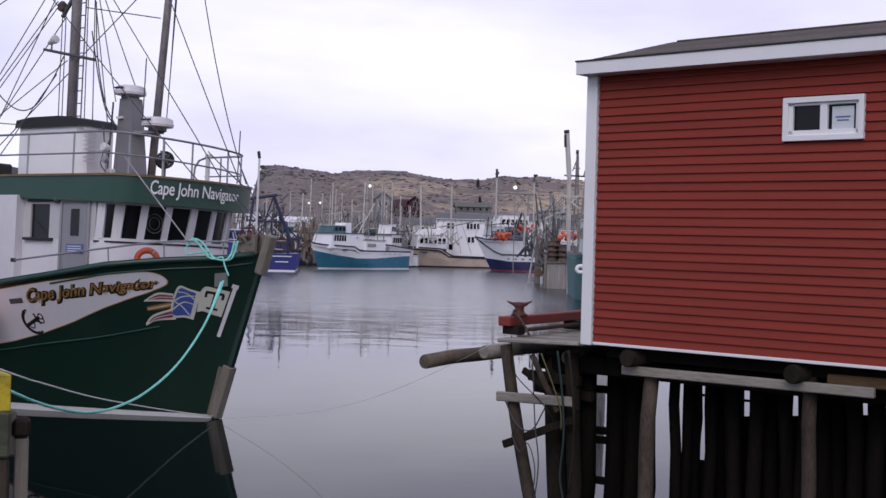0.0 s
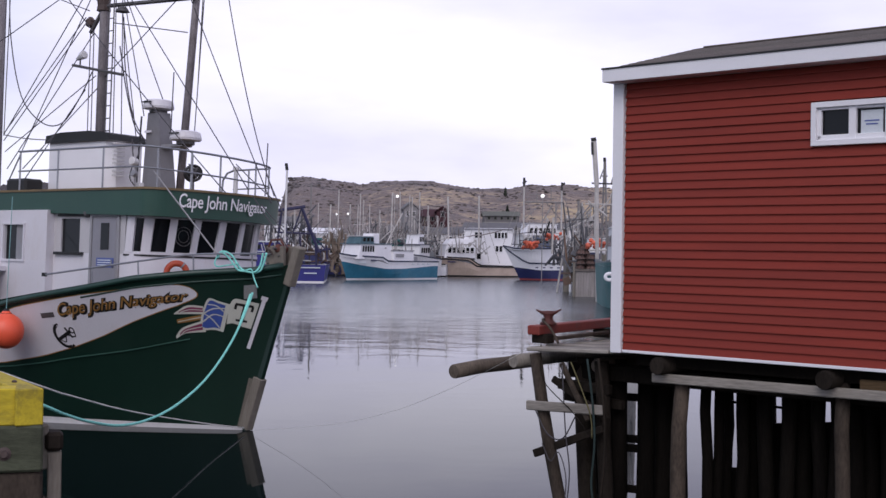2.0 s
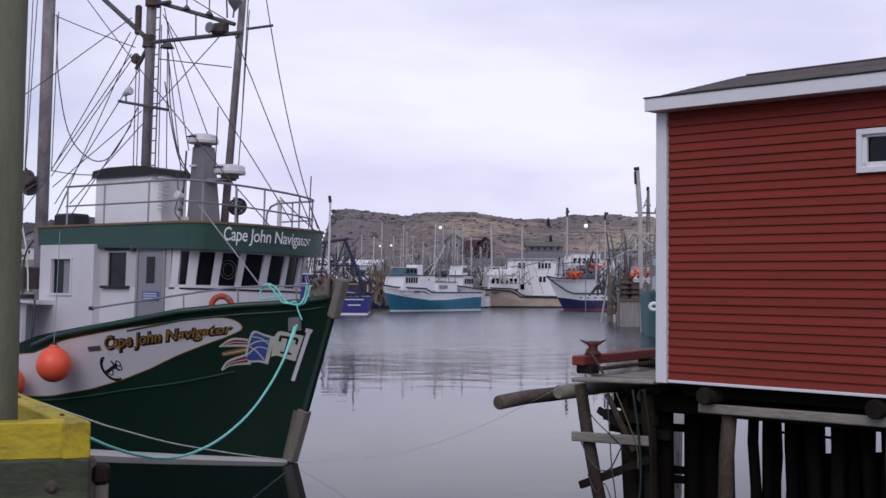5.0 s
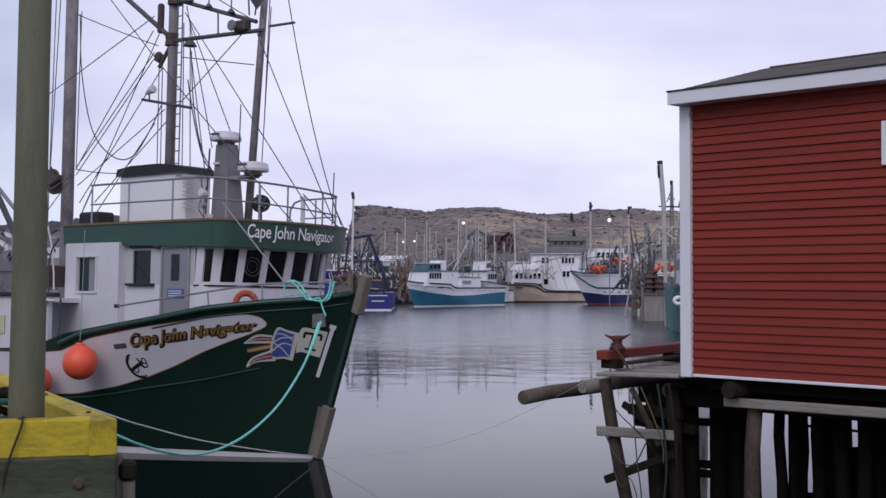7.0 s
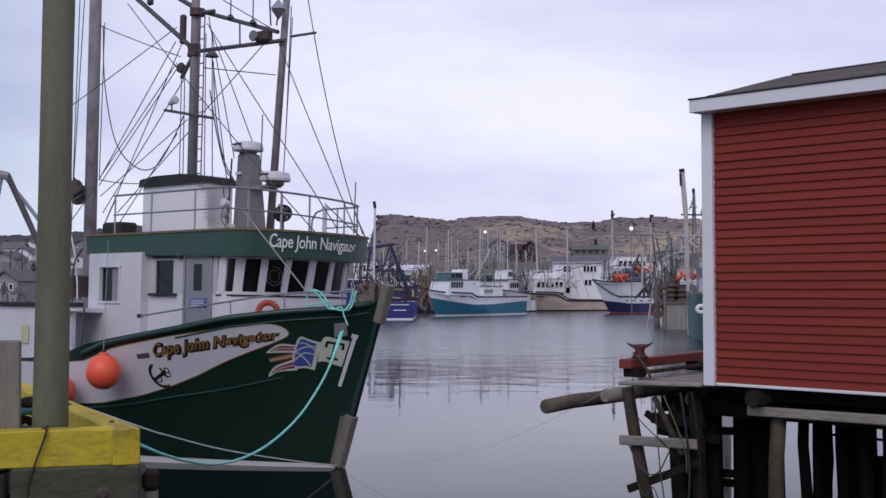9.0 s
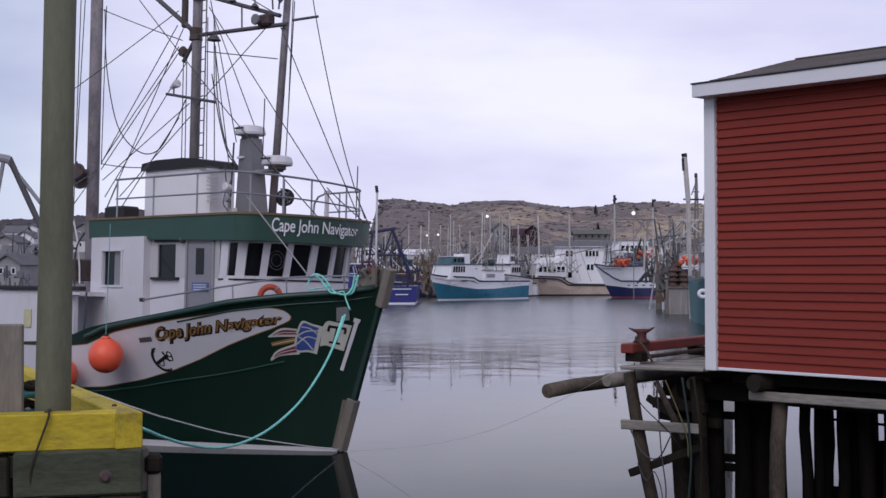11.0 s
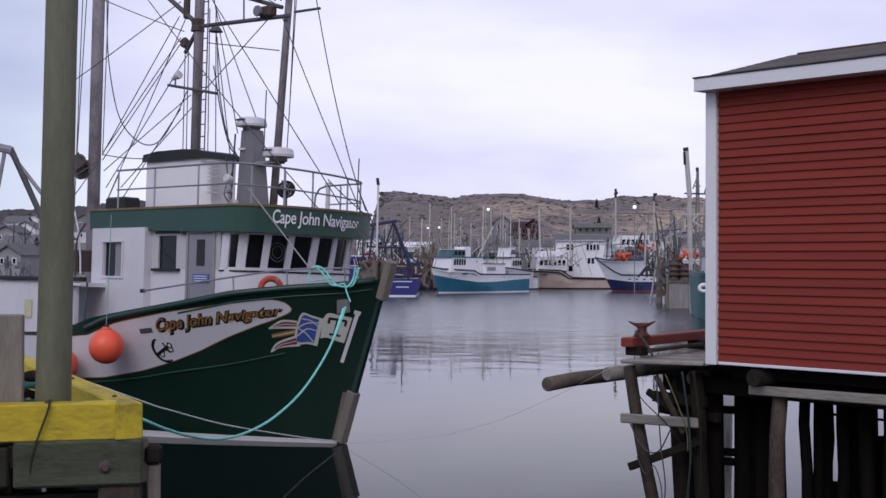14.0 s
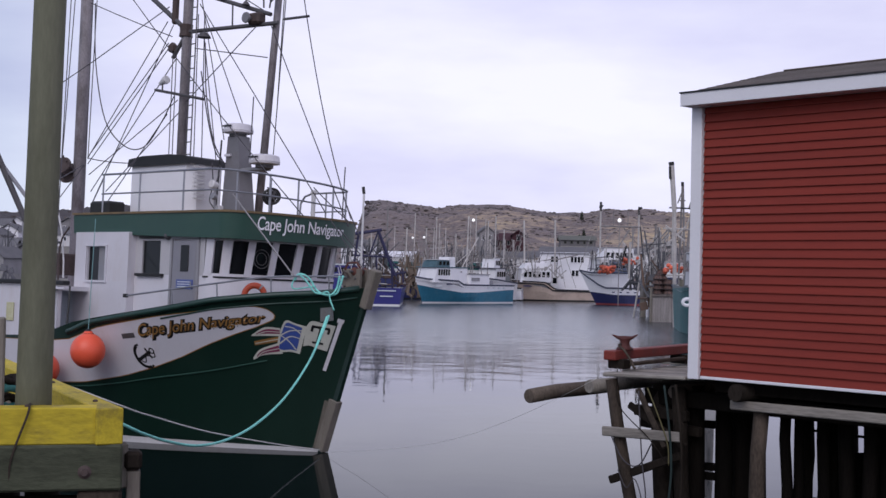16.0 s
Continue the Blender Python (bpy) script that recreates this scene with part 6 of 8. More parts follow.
# ---- the far side of the harbour ----
def far_boat(bow, stern, beam, over, sheer_pts, paint_pts, mats, guard, label, cabins=(), bars=(), name="moored_boat", boot=0.22, guard_z=None):
    """A moored boat; x runs aft from the bow at the waterline. mats: bottom, lower and upper hull paint."""
    bow, stern = Vector((*bow, 0)), Vector((*stern, 0))
    d = stern - bow
    L = d.length
    th = thing(name, frame_from(bow, d), label, "boat", "boats along the far quay")
    bm = bmesh.new()
    fr = [0, 0.015, 0.035, 0.06, 0.09, 0.12, 0.16, 0.2, 0.25, 0.3, 0.335, 0.36, 0.4, 0.45, 0.5, 0.55, 0.6, 0.635, 0.65, 0.7, 0.78, 0.86, 0.93, 1.0]
    sx, sz = zip(*sheer_pts)
    px_, pz = zip(*paint_pts)
    G = []
    for s in (-1, 1):
        g = []
        for f in fr:
            x = f * L
            top = interp(x, sx, sz)
            pt = min(interp(x, px_, pz), top - 0.03)
            zs = [-0.5, 0.0, boot, boot + (pt - boot) * 0.5, pt, pt + (top - pt) * 0.5, top]
            col = []
            for z in zs:
                k = max(0, z / max(sheer_pts[0][1], 0.1))
                b = beam / 2 * (1 - (1 - min(1, f * (1.7 + 1.6 * k))) ** (1.5 + 0.7 * k)) * (0.9 + 0.1 * k)
                col.append(bm.verts.new((x - over * k * (1 - f) ** 3, s * (b + (0.02 if f == 0 else 0)), z)))
            g.append(col)
        for a, b in zip(g, g[1:]):
            for j in range(6):
                fc = bm.faces.new((a[j], b[j], b[j + 1], a[j + 1]) if s < 0 else (a[j + 1], b[j + 1], b[j], a[j]))
                fc.material_index = (0, 0, 1, 1, 2, 2)[j]
        G.append(g)
    for j in range(6):
        fc = bm.faces.new((G[0][-1][j], G[1][-1][j], G[1][-1][j + 1], G[0][-1][j + 1]))
        fc.material_index = (0, 0, 1, 1, 2, 2)[j]
        fc = bm.faces.new((G[0][0][j], G[0][0][j + 1], G[1][0][j + 1], G[1][0][j]))
        fc.material_index = (0, 0, 1, 1, 2, 2)[j]
    deck = [c[-1].co.copy() - Vector((0, 0, 0.35)) for c in G[0]] + [c[-1].co.copy() - Vector((0, 0, 0.35)) for c in G[1][::-1]]
    tops = [c[-1].co.copy() for c in G[0]]
    part("hull", bm, list(mats), th, smooth=False)
    bm = bmesh.new()
    bm.faces.new([bm.verts.new(p) for p in deck])
    bmesh.ops.recalc_face_normals(bm, faces=bm.faces[:])
    part("deck", bm, M_GREY, th)
    part("guard", tb([p + Vector((0, -0.02, 0)) for p in tops], 0.09, 5), guard, th)
    if guard_z:
        gx, gz = zip(*guard_z)
        pts = []
        for x in np.linspace(0.0, L, 26):
            z = interp(x, gx, gz)
            f, k = x / L, max(0, z / max(sheer_pts[0][1], 0.1))
            b = beam / 2 * (1 - (1 - min(1, f * (1.7 + 1.6 * k))) ** (1.5 + 0.7 * k)) * (0.9 + 0.1 * k)
            pts.append((x - over * k * (1 - f) ** 3, -b - 0.05, z))
        part("rubbing_band", tb(pts, 0.1, 6), guard, th, "dark rubbing band")
    for x0, x1, z0, z1, w, m_, rake, nw, wz0, wz1 in cabins:
        bm = bmesh.new()
        v = [bm.verts.new(c) for c in ((x0, -w / 2, z0), (x1, -w / 2, z0), (x1, w / 2, z0), (x0, w / 2, z0),
                                       (x0 + rake, -w / 2 * 0.96, z1), (x1, -w / 2 * 0.96, z1), (x1, w / 2 * 0.96, z1), (x0 + rake, w / 2 * 0.96, z1))]
        for q in ((0, 1, 5, 4), (1, 2, 6, 5), (2, 3, 7, 6), (3, 0, 4, 7), (4, 5, 6, 7)):
            bm.faces.new([v[i] for i in q])
        bmesh.ops.recalc_face_normals(bm, faces=bm.faces[:])
        bmesh.ops.bevel(bm, geom=bm.edges[:], offset=0.06, segments=1, affect="EDGES")
        cab = part("cabin", bm, m_, th)
        if nw:
            step = (x1 - x0 - rake - 0.3) / nw
            for k in range(nw):
                c = x0 + rake + 0.2 + step * (k + 0.5)
                hw = step * 0.33
                sh = rake * 0.5 * (1 - k / nw)
                for sd in (-1, 1):
                    bm = bmesh.new()
                    y = sd * (w / 2 + 0.03)
                    vv = [bm.verts.new(p) for p in ((c - hw - sh * 0.4, y, wz0), (c + hw - sh * 0.4, y, wz0), (c + hw, y, wz1), (c - hw, y, wz1))]
                    bm.faces.new(vv)
                    bmesh.ops.solidify(bm, geom=bm.faces[:], thickness=0.04)
                    part("window", bm, M_GLASS, cab)
            part("roof_lip", bx(((x0 + rake + x1) / 2, 0, z1 + 0.03), (x1 - x0 - rake + 0.3, w * 1.0, 0.08), 0.02), M_OFFWHITE, cab)
    for b in bars:
        x0, y0, z0, x1, y1, z1, r = b[:7]
        part("spar" if r > 0.05 else "stay", tb([(x0, y0, z0), (x1, y1, z1)], r, 6), b[7] if len(b) > 7 else M_GALVDULL, th)
    return th


M_GALVDULL = mat("dull grey spars", (0.23, 0.215, 0.21), 0.6, var=0.3, scale=1.5, bump=0.05, stain=(0.16, 0.1, 0.07), stain_amt=0.5)


def rig(x, z0, z1, lean=0.0, r=0.09, spread=0.0, stays=True, n=2, reach=4.0):
    out = [(x, 0, z0, x + lean, 0, z1, r, M_MASTPALE)]
    if spread:
        out.append((x - spread, 0, z1 * 0.8, x + spread, 0, z1 * 0.8, 0.05))
    if stays:
        for k in range(n):
            s = 1 if k % 2 else -1
            out.append((x + lean, 0, z1 - 0.3 - 0.4 * k, x + s * reach * (1 - 0.2 * k), 0, z0, 0.03))
    return out


M_NAVYSTEEL = mat("navy gallows steel", (0.02, 0.018, 0.06), 0.6, var=0.3, scale=1.5)
M_NAVYBAND = mat("dark rubbing band", (0.03, 0.038, 0.07), 0.6, var=0.3, scale=1.5)
M_TEALGREY = mat("faded teal cabin", (0.07, 0.14, 0.17), 0.6, var=0.3, scale=1.2, stain=(0.2, 0.24, 0.26), stain_amt=0.5)
M_BLUEGREY = mat("blue-grey deckhouse paint", (0.13, 0.16, 0.25), 0.6, var=0.3, scale=1.2)
# teal and white boat
teal = far_boat((-9.66, 158.06), (-0.19, 169.54), 4.6, 1.4, ((0, 3.25), (1.0, 3.0), (4.8, 2.8), (5.1, 2.35), (14, 2.3)), ((0, 2.3), (2.0, 1.8), (5, 1.4), (8, 1.4), (14, 1.75)), (M_OFFWHITE, M_TEAL, M_TRIMWHITE), M_NAVYBAND,
         "teal and white longliner moored at the far quay",
         ((0.3, 3.3, 2.6, 4.45, 3.2, M_TRIMWHITE, 0.5, 5, 3.5, 4.2), (3.2, 6.4, 2.5, 4.4, 3.4, M_TRIMWHITE, 0, 0, 0, 0), (6.3, 10.2, 2.2, 3.65, 4.2, M_TRIMWHITE, 0, 0, 0, 0), (0.9, 3.6, 4.5, 5.35, 2.4, M_TEALGREY, 0.4, 3, 4.75, 5.2), (3.5, 4.9, 4.4, 5.75, 1.8, M_TRIMWHITE, 0.25, 0, 0, 0), (11.0, 11.9, 2.0, 2.9, 2.6, M_GREY, 0, 0, 0, 0)),
         rig(2.2, 5.0, 10.6, 0.1, 0.07) + rig(4.0, 5.0, 9.4, 0, 0.05) + rig(8.0, 4.3, 11.0, 0.3, 0.1, 1.2, True, 4, 3.5) + [(7.0, 0, 4.3, 10.2, 0, 8.4, 0.08, M_MASTPALE), (10.2, -1, 2, 9.2, -1, 6.5, 0.07), (10.4, 1, 2, 9.6, 1, 6.5, 0.07), (9.2, -1, 6.4, 9.6, 1, 6.4, 0.07), (-1.0, 0, 2.6, 0.2, 0, 5.8, 0.05), (12, 0, 1.6, 12.2, 0, 5.2, 0.06), (11, -1, 1.6, 11, -1, 4.0, 0.05), (6.0, 0, 4.9, 9.4, 0, 7.0, 0.06, M_MASTPALE)])
for x, y, z, w, h, m_ in ((7.4, -2.12, 3.05, 1.5, 0.42, M_GREY), (3.0, -2.0, 2.42, 1.7, 0.13, M_NAVY), (1.2, -1.5, 2.15, 1.2, 0.13, M_LINEN), (5.1, -1.74, 3.95, 0.2, 0.16, M_GREY)):
    part("lettering", bx((x, y, z), (w, 0.08, h)), m_, teal)
part("roof_edge", bx((3.5, 0, 4.47), (6.0, 3.5, 0.1), 0.03), M_TEALGREY, teal)
part("roof_edge", bx((8.2, 0, 3.68), (4.1, 4.3, 0.09), 0.03), M_GREY, teal)
for x in (9.8, 10.8, 11.8, 12.8):
    part("freeing_port", bx((x, -2.3, 2.0), (0.4, 0.1, 0.14)), M_LINEN, teal)
# tan boat
tan_boat = far_boat((1.74, 188.22), (13.15, 191.17), 5.0, 0.9, ((0, 2.9), (4.2, 2.7), (5.6, 1.7), (11, 1.6)), ((0, 2.75), (4.0, 2.4), (5.5, 1.4), (11, 1.3)), (M_DARKTRIM, M_TAN, M_TAN), M_DARKTRIM,
         "tan fishing boat with a white cabin at the far quay",
         ((0.4, 5.0, 2.7, 4.6, 3.4, M_TRIMWHITE, 0.3, 6, 3.45, 4.2), (0.8, 4.4, 4.6, 5.5, 2.8, M_TRIMWHITE, 0.8, 0, 0, 0), (3.4, 4.4, 4.7, 5.8, 0.3, M_TRIMWHITE, 0.5, 0, 0, 0), (5.0, 6.2, 2.0, 3.6, 2.8, M_OFFWHITE, 0, 1, 2.6, 3.4)),
         rig(1.5, 4.5, 11.6, -0.2, 0.13, 0.5, True, 3, 3) + rig(6.1, 2.0, 11.8, -0.1, 0.13, 0.7, True, 4, 4) + [(6.1, 0, 6.0, 9.5, 0, 6.8, 0.1), (6.3, 0, 6.2, 3.0, 0, 5.6, 0.09)],
         guard_z=((0, 2.6), (4.0, 2.4), (5.2, 1.55), (11, 1.45)))
part("lettering", bx((1.5, -1.9, 2.15), (1.3, 0.2, 0.16)), M_NAVY, tan_boat)
part("lettering", bx((2.4, -2.1, 2.75), (1.9, 0.2, 0.14)), M_GREY, tan_boat)
# navy and white boat
navy = far_boat((12.46, 172.58), (18.54, 174.03), 5.6, 2.4, ((0, 4.5), (0.5, 4.2), (4.2, 4.2), (4.35, 2.4), (5.6, 2.4)), ((0, 1.7), (2, 1.35), (6, 1.35)), (M_BOTRED, M_NAVY, M_TRIMWHITE), M_NAVYBAND,
         "navy and white fishing boat with orange floats aboard",
         ((-0.4, 1.2, 4.3, 5.9, 3.2, M_OFFWHITE, 0.3, 2, 4.9, 5.6), (1.1, 4.3, 4.2, 5.9, 3.0, M_BLUEGREY, 0.1, 4, 4.9, 5.5), (0.1, 4.6, 5.9, 7.4, 2.8, M_TRIMWHITE, 0.5, 6, 6.2, 6.9)),
         rig(0.4, 4.0, 13.2, 0, 0.12, 0, True, 3, 3) + rig(5.7, 2.3, 12.9, 0, 0.12, 0, True, 3, -3) + [(0.4, 0, 10.4, 5.9, 0, 10.4, 0.12), (1.2, 0, 5, 4.4, 0, 10.0, 0.1), (2.2, 0, 10.4, 2.2, 0, 12.4, 0.05), (4.2, 0, 10.4, 4.2, 0, 12.4, 0.05), (4.9, 0, 3, 4.9, 0, 10.4, 0.1), (1.0, 0, 11.4, 3, 0, 11.4, 0.04), (1.5, 0, 10.9, 5, 0, 10.9, 0.04), (0.4, 0, 12.4, 0.4, 0, 13.6, 0.16, M_DARKTRIM), (0.3, 0, 12.8, 0.6, 0, 13.2, 0.2, M_DARKTRIM), (5.7, 0, 12.0, 5.7, 0, 13.1, 0.12, M_DARKTRIM), (5.7, 0, 12.8, 6.1, 0, 13.0, 0.16, M_DARKTRIM), (0.4, 0, 8, 3.0, 0, 10.4, 0.06), (5.7, 0, 8, 3.5, 0, 10.4, 0.06), (5.0, 0, 5, 6.6, 0, 8.5, 0.09)],
         guard_z=((0, 4.45), (0.25, 3.6), (0.7, 2.7), (1.2, 2.25), (5.6, 2.2)))
for x in (1.4, 2.4, 3.4, 4.4):
    part("freeing_port", bx((x, -2.83, 1.7), (0.35, 0.1, 0.14)), M_NAVY, navy)
M_FLOAT = mat("faded orange floats", (0.62, 0.13, 0.07), 0.6, var=0.2, island=True)
for c, n in (((13.05, 164.47, 4.55), 34), ((15.45, 159.25, 5.61), 14)):
    rng = random.Random(n)
    bm = bmesh.new()
    for k in range(n):
        q = Vector((rng.uniform(-1.0, 1.0), rng.uniform(-0.5, 0.5), rng.uniform(-0.4, 0.45)))
        bmesh.ops.create_icosphere(bm, subdivisions=2, radius=rng.uniform(0.17, 0.25), matrix=Matrix.Translation(Vector(c) + q))
    tagged(link("float_heap", bm, M_FLOAT, None, "", True), "heap of orange net floats on deck", "floats", kind="stuff")
# blue boat, stern towards the camera
far_boat((-15.1, 172.91), (-13.52, 141.74), 5.2, 0.5, ((0, 2.4), (10, 2.0), (16, 2.0)), ((0, 2.2), (16, 1.9)), (M_OFFWHITE, M_BLUE, M_BLUE), M_NAVYBAND,
         "royal blue trawler moored stern-on with a gallows arch",
         ((3, 9, 1.9, 3.6, 3.0, M_NAVY, 0.3, 3, 2.6, 3.2),),
         [(9, 0, 3, 9, 0, 12.0, 0.1)])
th = thing("gallows_arch", Matrix.Identity(4), "navy steel gallows arch over the blue boat's stern", "gallows")
for a, b, r in (((-16.12, 141.08, 7.85), (-13.23, 141.38, 8.33), 0.2), ((-13.66, 141.34, 8.34), (-11.71, 141.52, 3.39), 0.2), ((-15.75, 141.12, 7.85), (-16.37, 141.05, 2.92), 0.14), ((-13.66, 141.34, 8.09), (-14.53, 141.25, 5.50), 0.1), ((-16.24, 141.07, 5.50), (-12.07, 141.49, 5.37), 0.12),
                ((-13.06, 141.40, 5.99), (-10.73, 141.59, 3.39), 0.1), ((-11.83, 141.51, 3.52), (-10.48, 141.61, 3.76), 0.14), ((-10.91, 141.58, 4.13), (-10.79, 141.59, 2.59), 0.12), ((-15.38, 141.16, 7.84), (-15.02, 141.20, 2.91), 0.08), ((-13.79, 141.33, 5.37), (-13.56, 141.35, 1.98), 0.1), ((-12.08, 141.49, 4.13), (-11.96, 141.50, 1.98), 0.14)):
    part("arch_bar", tb([a, b], r * 0.9, 7), M_NAVYSTEEL, th)
blk = thing("blue_deckhouse", Matrix.Translation((*(-17.58, 144.94, 4.16)[:2], 0)), "royal blue deckhouse of a boat behind the bow", "boat")
part("house", bx((0, 0, 1.9), (3.0, 4, 5.0), 0.1), M_BLUE, blk)
part("rail", bx((0, -2.05, 4.5), (3.1, 0.1, 0.12)), M_LINEN, blk)
part("rail", bx((0, -2.05, 3.4), (3.1, 0.1, 0.08)), M_LINEN, blk)
for k in range(3):
    part("window", bx((-0.9 + 0.9 * k, -2.03, 3.9), (0.5, 0.06, 0.5)), M_GLASS, blk)
for k, (w, z) in enumerate(((2.1, 1.7), (1.4, 1.1))):
    c = Vector((*(-12.62, 141.74), z)) + Vector((0, -0.12, 0))
    ob = link("stern_lettering", bx((0, 0, 0), (w, 0.04, 0.11)), M_LINEN)
    ob.location = c
    tagged(ob, "pale line of lettering on the blue stern", "lettering")
# grey-white trawlers nearer on the shed's side
far_boat((15.94, 132.62), (17.07, 150.52), 2.4, 0.6, ((0, 3.0), (5, 2.6), (16, 2.8)), ((0, 2.6), (16, 2.2)), (M_DARKTRIM, M_GREYHULL, M_GREYHULL), M_GREYWOOD,
         "grey rust-streaked trawler with gallows and derricks",
         ((1, 5, 2.6, 4.6, 2.2, M_GREYHULL, 0.3, 4, 3.4, 4.2), (6, 9, 2.6, 4.0, 2.2, M_DARKTRIM, 0, 0, 0, 0)),
         [(0.5, 0, 2.5, 0.5, 0, 8.4, 0.14), (4.5, 0, 2.8, 3.5, 0, 9.0, 0.14), (9, 0, 2.8, 9, 0, 9.4, 0.13), (0.5, 0, 7.2, 11, 0, 6.6, 0.16), (2.0, 0, 3.5, 7.5, 0, 8.0, 0.14), (6, 0, 3.2, 11, 0, 7.4, 0.12), (4, -1.5, 6.2, 4, 1.5, 6.2, 0.1), (12, 0, 2.5, 11, 0, 8.2, 0.12), (1, -1.8, 5.2, 10, -1.8, 5.2, 0.06)])
dull_boat = far_boat((13.47, 81.83), (14.86, 99.03), 4.0, 0.8, ((0, 3.6), (5, 3.2), (14, 3.3)), ((0, 3.2), (14, 3.0)), (M_TEALDARK, M_TEALDARK, M_GREYHULL), M_GREYWOOD,
         "dull teal trawler with a tall pale mast",
         ((1, 6, 3.2, 5.4, 3.4, M_OFFWHITE, 0.2, 4, 4.2, 4.9), (8, 11, 3.0, 4.4, 3.0, M_GREYHULL, 0, 0, 0, 0)),
         [(9, 0, 3, 9.3, 0, 9.8, 0.16), (9.3, 0, 9.8, 10.3, 0, 14.0, 0.2), (6.8, 0, 3, 6.0, 0, 12.0, 0.1), (5.2, 0, 3, 6.0, 0, 12.0, 0.1), (3.5, 0, 3, 3.4, 0, 11.6, 0.1), (2.2, 0, 3, 3.3, 0, 11.6, 0.09), (3, 0, 9.9, 10, 0, 9.9, 0.08), (5, 0, 6.0, 9, 0, 9.0, 0.1), (2.0, 0, 6.4, 11.5, 0, 6.4, 0.07), (5.6, 0, 7.4, 6.6, 0, 8.6, 0.06), (9, 0, 5, 4, 0, 8.6, 0.08), (10.5, 0, 3, 12.5, 0, 8.0, 0.12)])
far_boat((14.78, 112.58), (15.80, 123.53), 1.8, 0.5, ((0, 3.8), (12, 3.7)), ((0, 3.7), (12, 3.6)), (M_NAVY, M_NAVY, M_NAVY), M_OFFWHITE, "narrow navy blue boat between two trawlers",
         ((1, 4, 3.5, 5.0, 1.6, M_OFFWHITE, 0.2, 3, 4.0, 4.6),), rig(5, 3, 9.5, 0, 0.1, 0.8, True, 2, 3))
c = (14.57, 111.05, 4.50)
rng = random.Random(7)
bm = bmesh.new()
for k in range(16):
    bmesh.ops.create_icosphere(bm, subdivisions=1, radius=0.22, matrix=Matrix.Translation(Vector(c) + Vector((rng.uniform(-0.9, 0.9), rng.uniform(-0.4, 0.4), rng.uniform(-0.3, 0.35)))))
tagged(link("float_heap", bm, M_FLOAT, None, "", True), "heap of faded orange floats on a trawler", "floats", kind="stuff")

# boats behind the front row, mostly masts
rng = random.Random(11)
BACK = ((-7.64, 185.84, 0.56), (-4.01, 189.96, 0.68), (-0.98, 194.00, 0.71), (-11.68, 189.64, 0.48), (-13.94, 183.47, 0.41), (1.15, 199.00, 0.47), (-17.47, 185.18, 0.28), (-6.04, 196.91, 0.55), (-2.56, 186.98, 0.73), (-9.87, 194.75, 0.40), (-13.82, 196.51, 0.26))
for k, c in enumerate(BACK):
    L = rng.uniform(9, 12)
    a = rng.uniform(-0.5, 0.5)
    b = (c[0] - L * 0.5 * math.cos(a), c[1] - L * 0.5 * math.sin(a))
    s = (c[0] + L * 0.5 * math.cos(a), c[1] + L * 0.5 * math.sin(a))
    hm = rng.choice((M_OFFWHITE, M_GREYHULL, M_NAVY, M_TRIMWHITE))
    cx = rng.uniform(1, 4)
    far_boat(b, s, 4.0, 0.8, ((0, 2.6), (4, 2.1), (L, 1.8)), ((0, 1.8), (L, 1.4)), (M_DARKTRIM, hm, M_OFFWHITE), M_DARKTRIM, "small fishing boat with masts in the second row",
             ((cx, cx + 3.2, 1.9, 4.2, 2.8, M_OFFWHITE, 0.3, 4, 3.2, 3.8), (cx + 0.4, cx + 2.4, 4.2, 5.3, 2.2, rng.choice((M_OFFWHITE, M_TEALDARK, M_TRIMWHITE)), 0.3, 2, 4.5, 5.0)),
             rig(cx + 3.6, 2, rng.uniform(8.5, 13.2), rng.uniform(-0.2, 0.2), 0.09, rng.choice((0, 0.8, 1.2)), True, 4, 3.2) + rig(cx + 0.5, 4.5, rng.uniform(7, 12.0), 0.1, 0.06, 0.5, True, 2, 2.5)
             + [(L - 1.5, 0, 2, L - 2.4, 0, rng.uniform(6, 9), 0.08, M_GALVDULL), (cx + 3.6, 0, 4.0, L - 1, 0, rng.uniform(5.5, 8), 0.07), (cx + 2.2, 0, 6.2, cx + 6.0, 0, 6.2, 0.05), (L - 0.8, 0, 1.8, L - 0.8, 0, rng.uniform(4, 7), 0.07, M_MASTPALE), (0.3, 0, 2.4, cx + 3.6, 0, 8.6, 0.03),
                (cx + 3.0, 0, 4.0, cx + 5.0, 0, rng.uniform(6, 9), 0.06), (cx + 5.2, 0, 4.0, cx + 3.4, 0, rng.uniform(6, 9), 0.06), (cx + 1.6, 0.8, 4, cx + 1.6, 0.8, rng.uniform(5, 10), 0.05, M_MASTPALE)], boot=0.2)
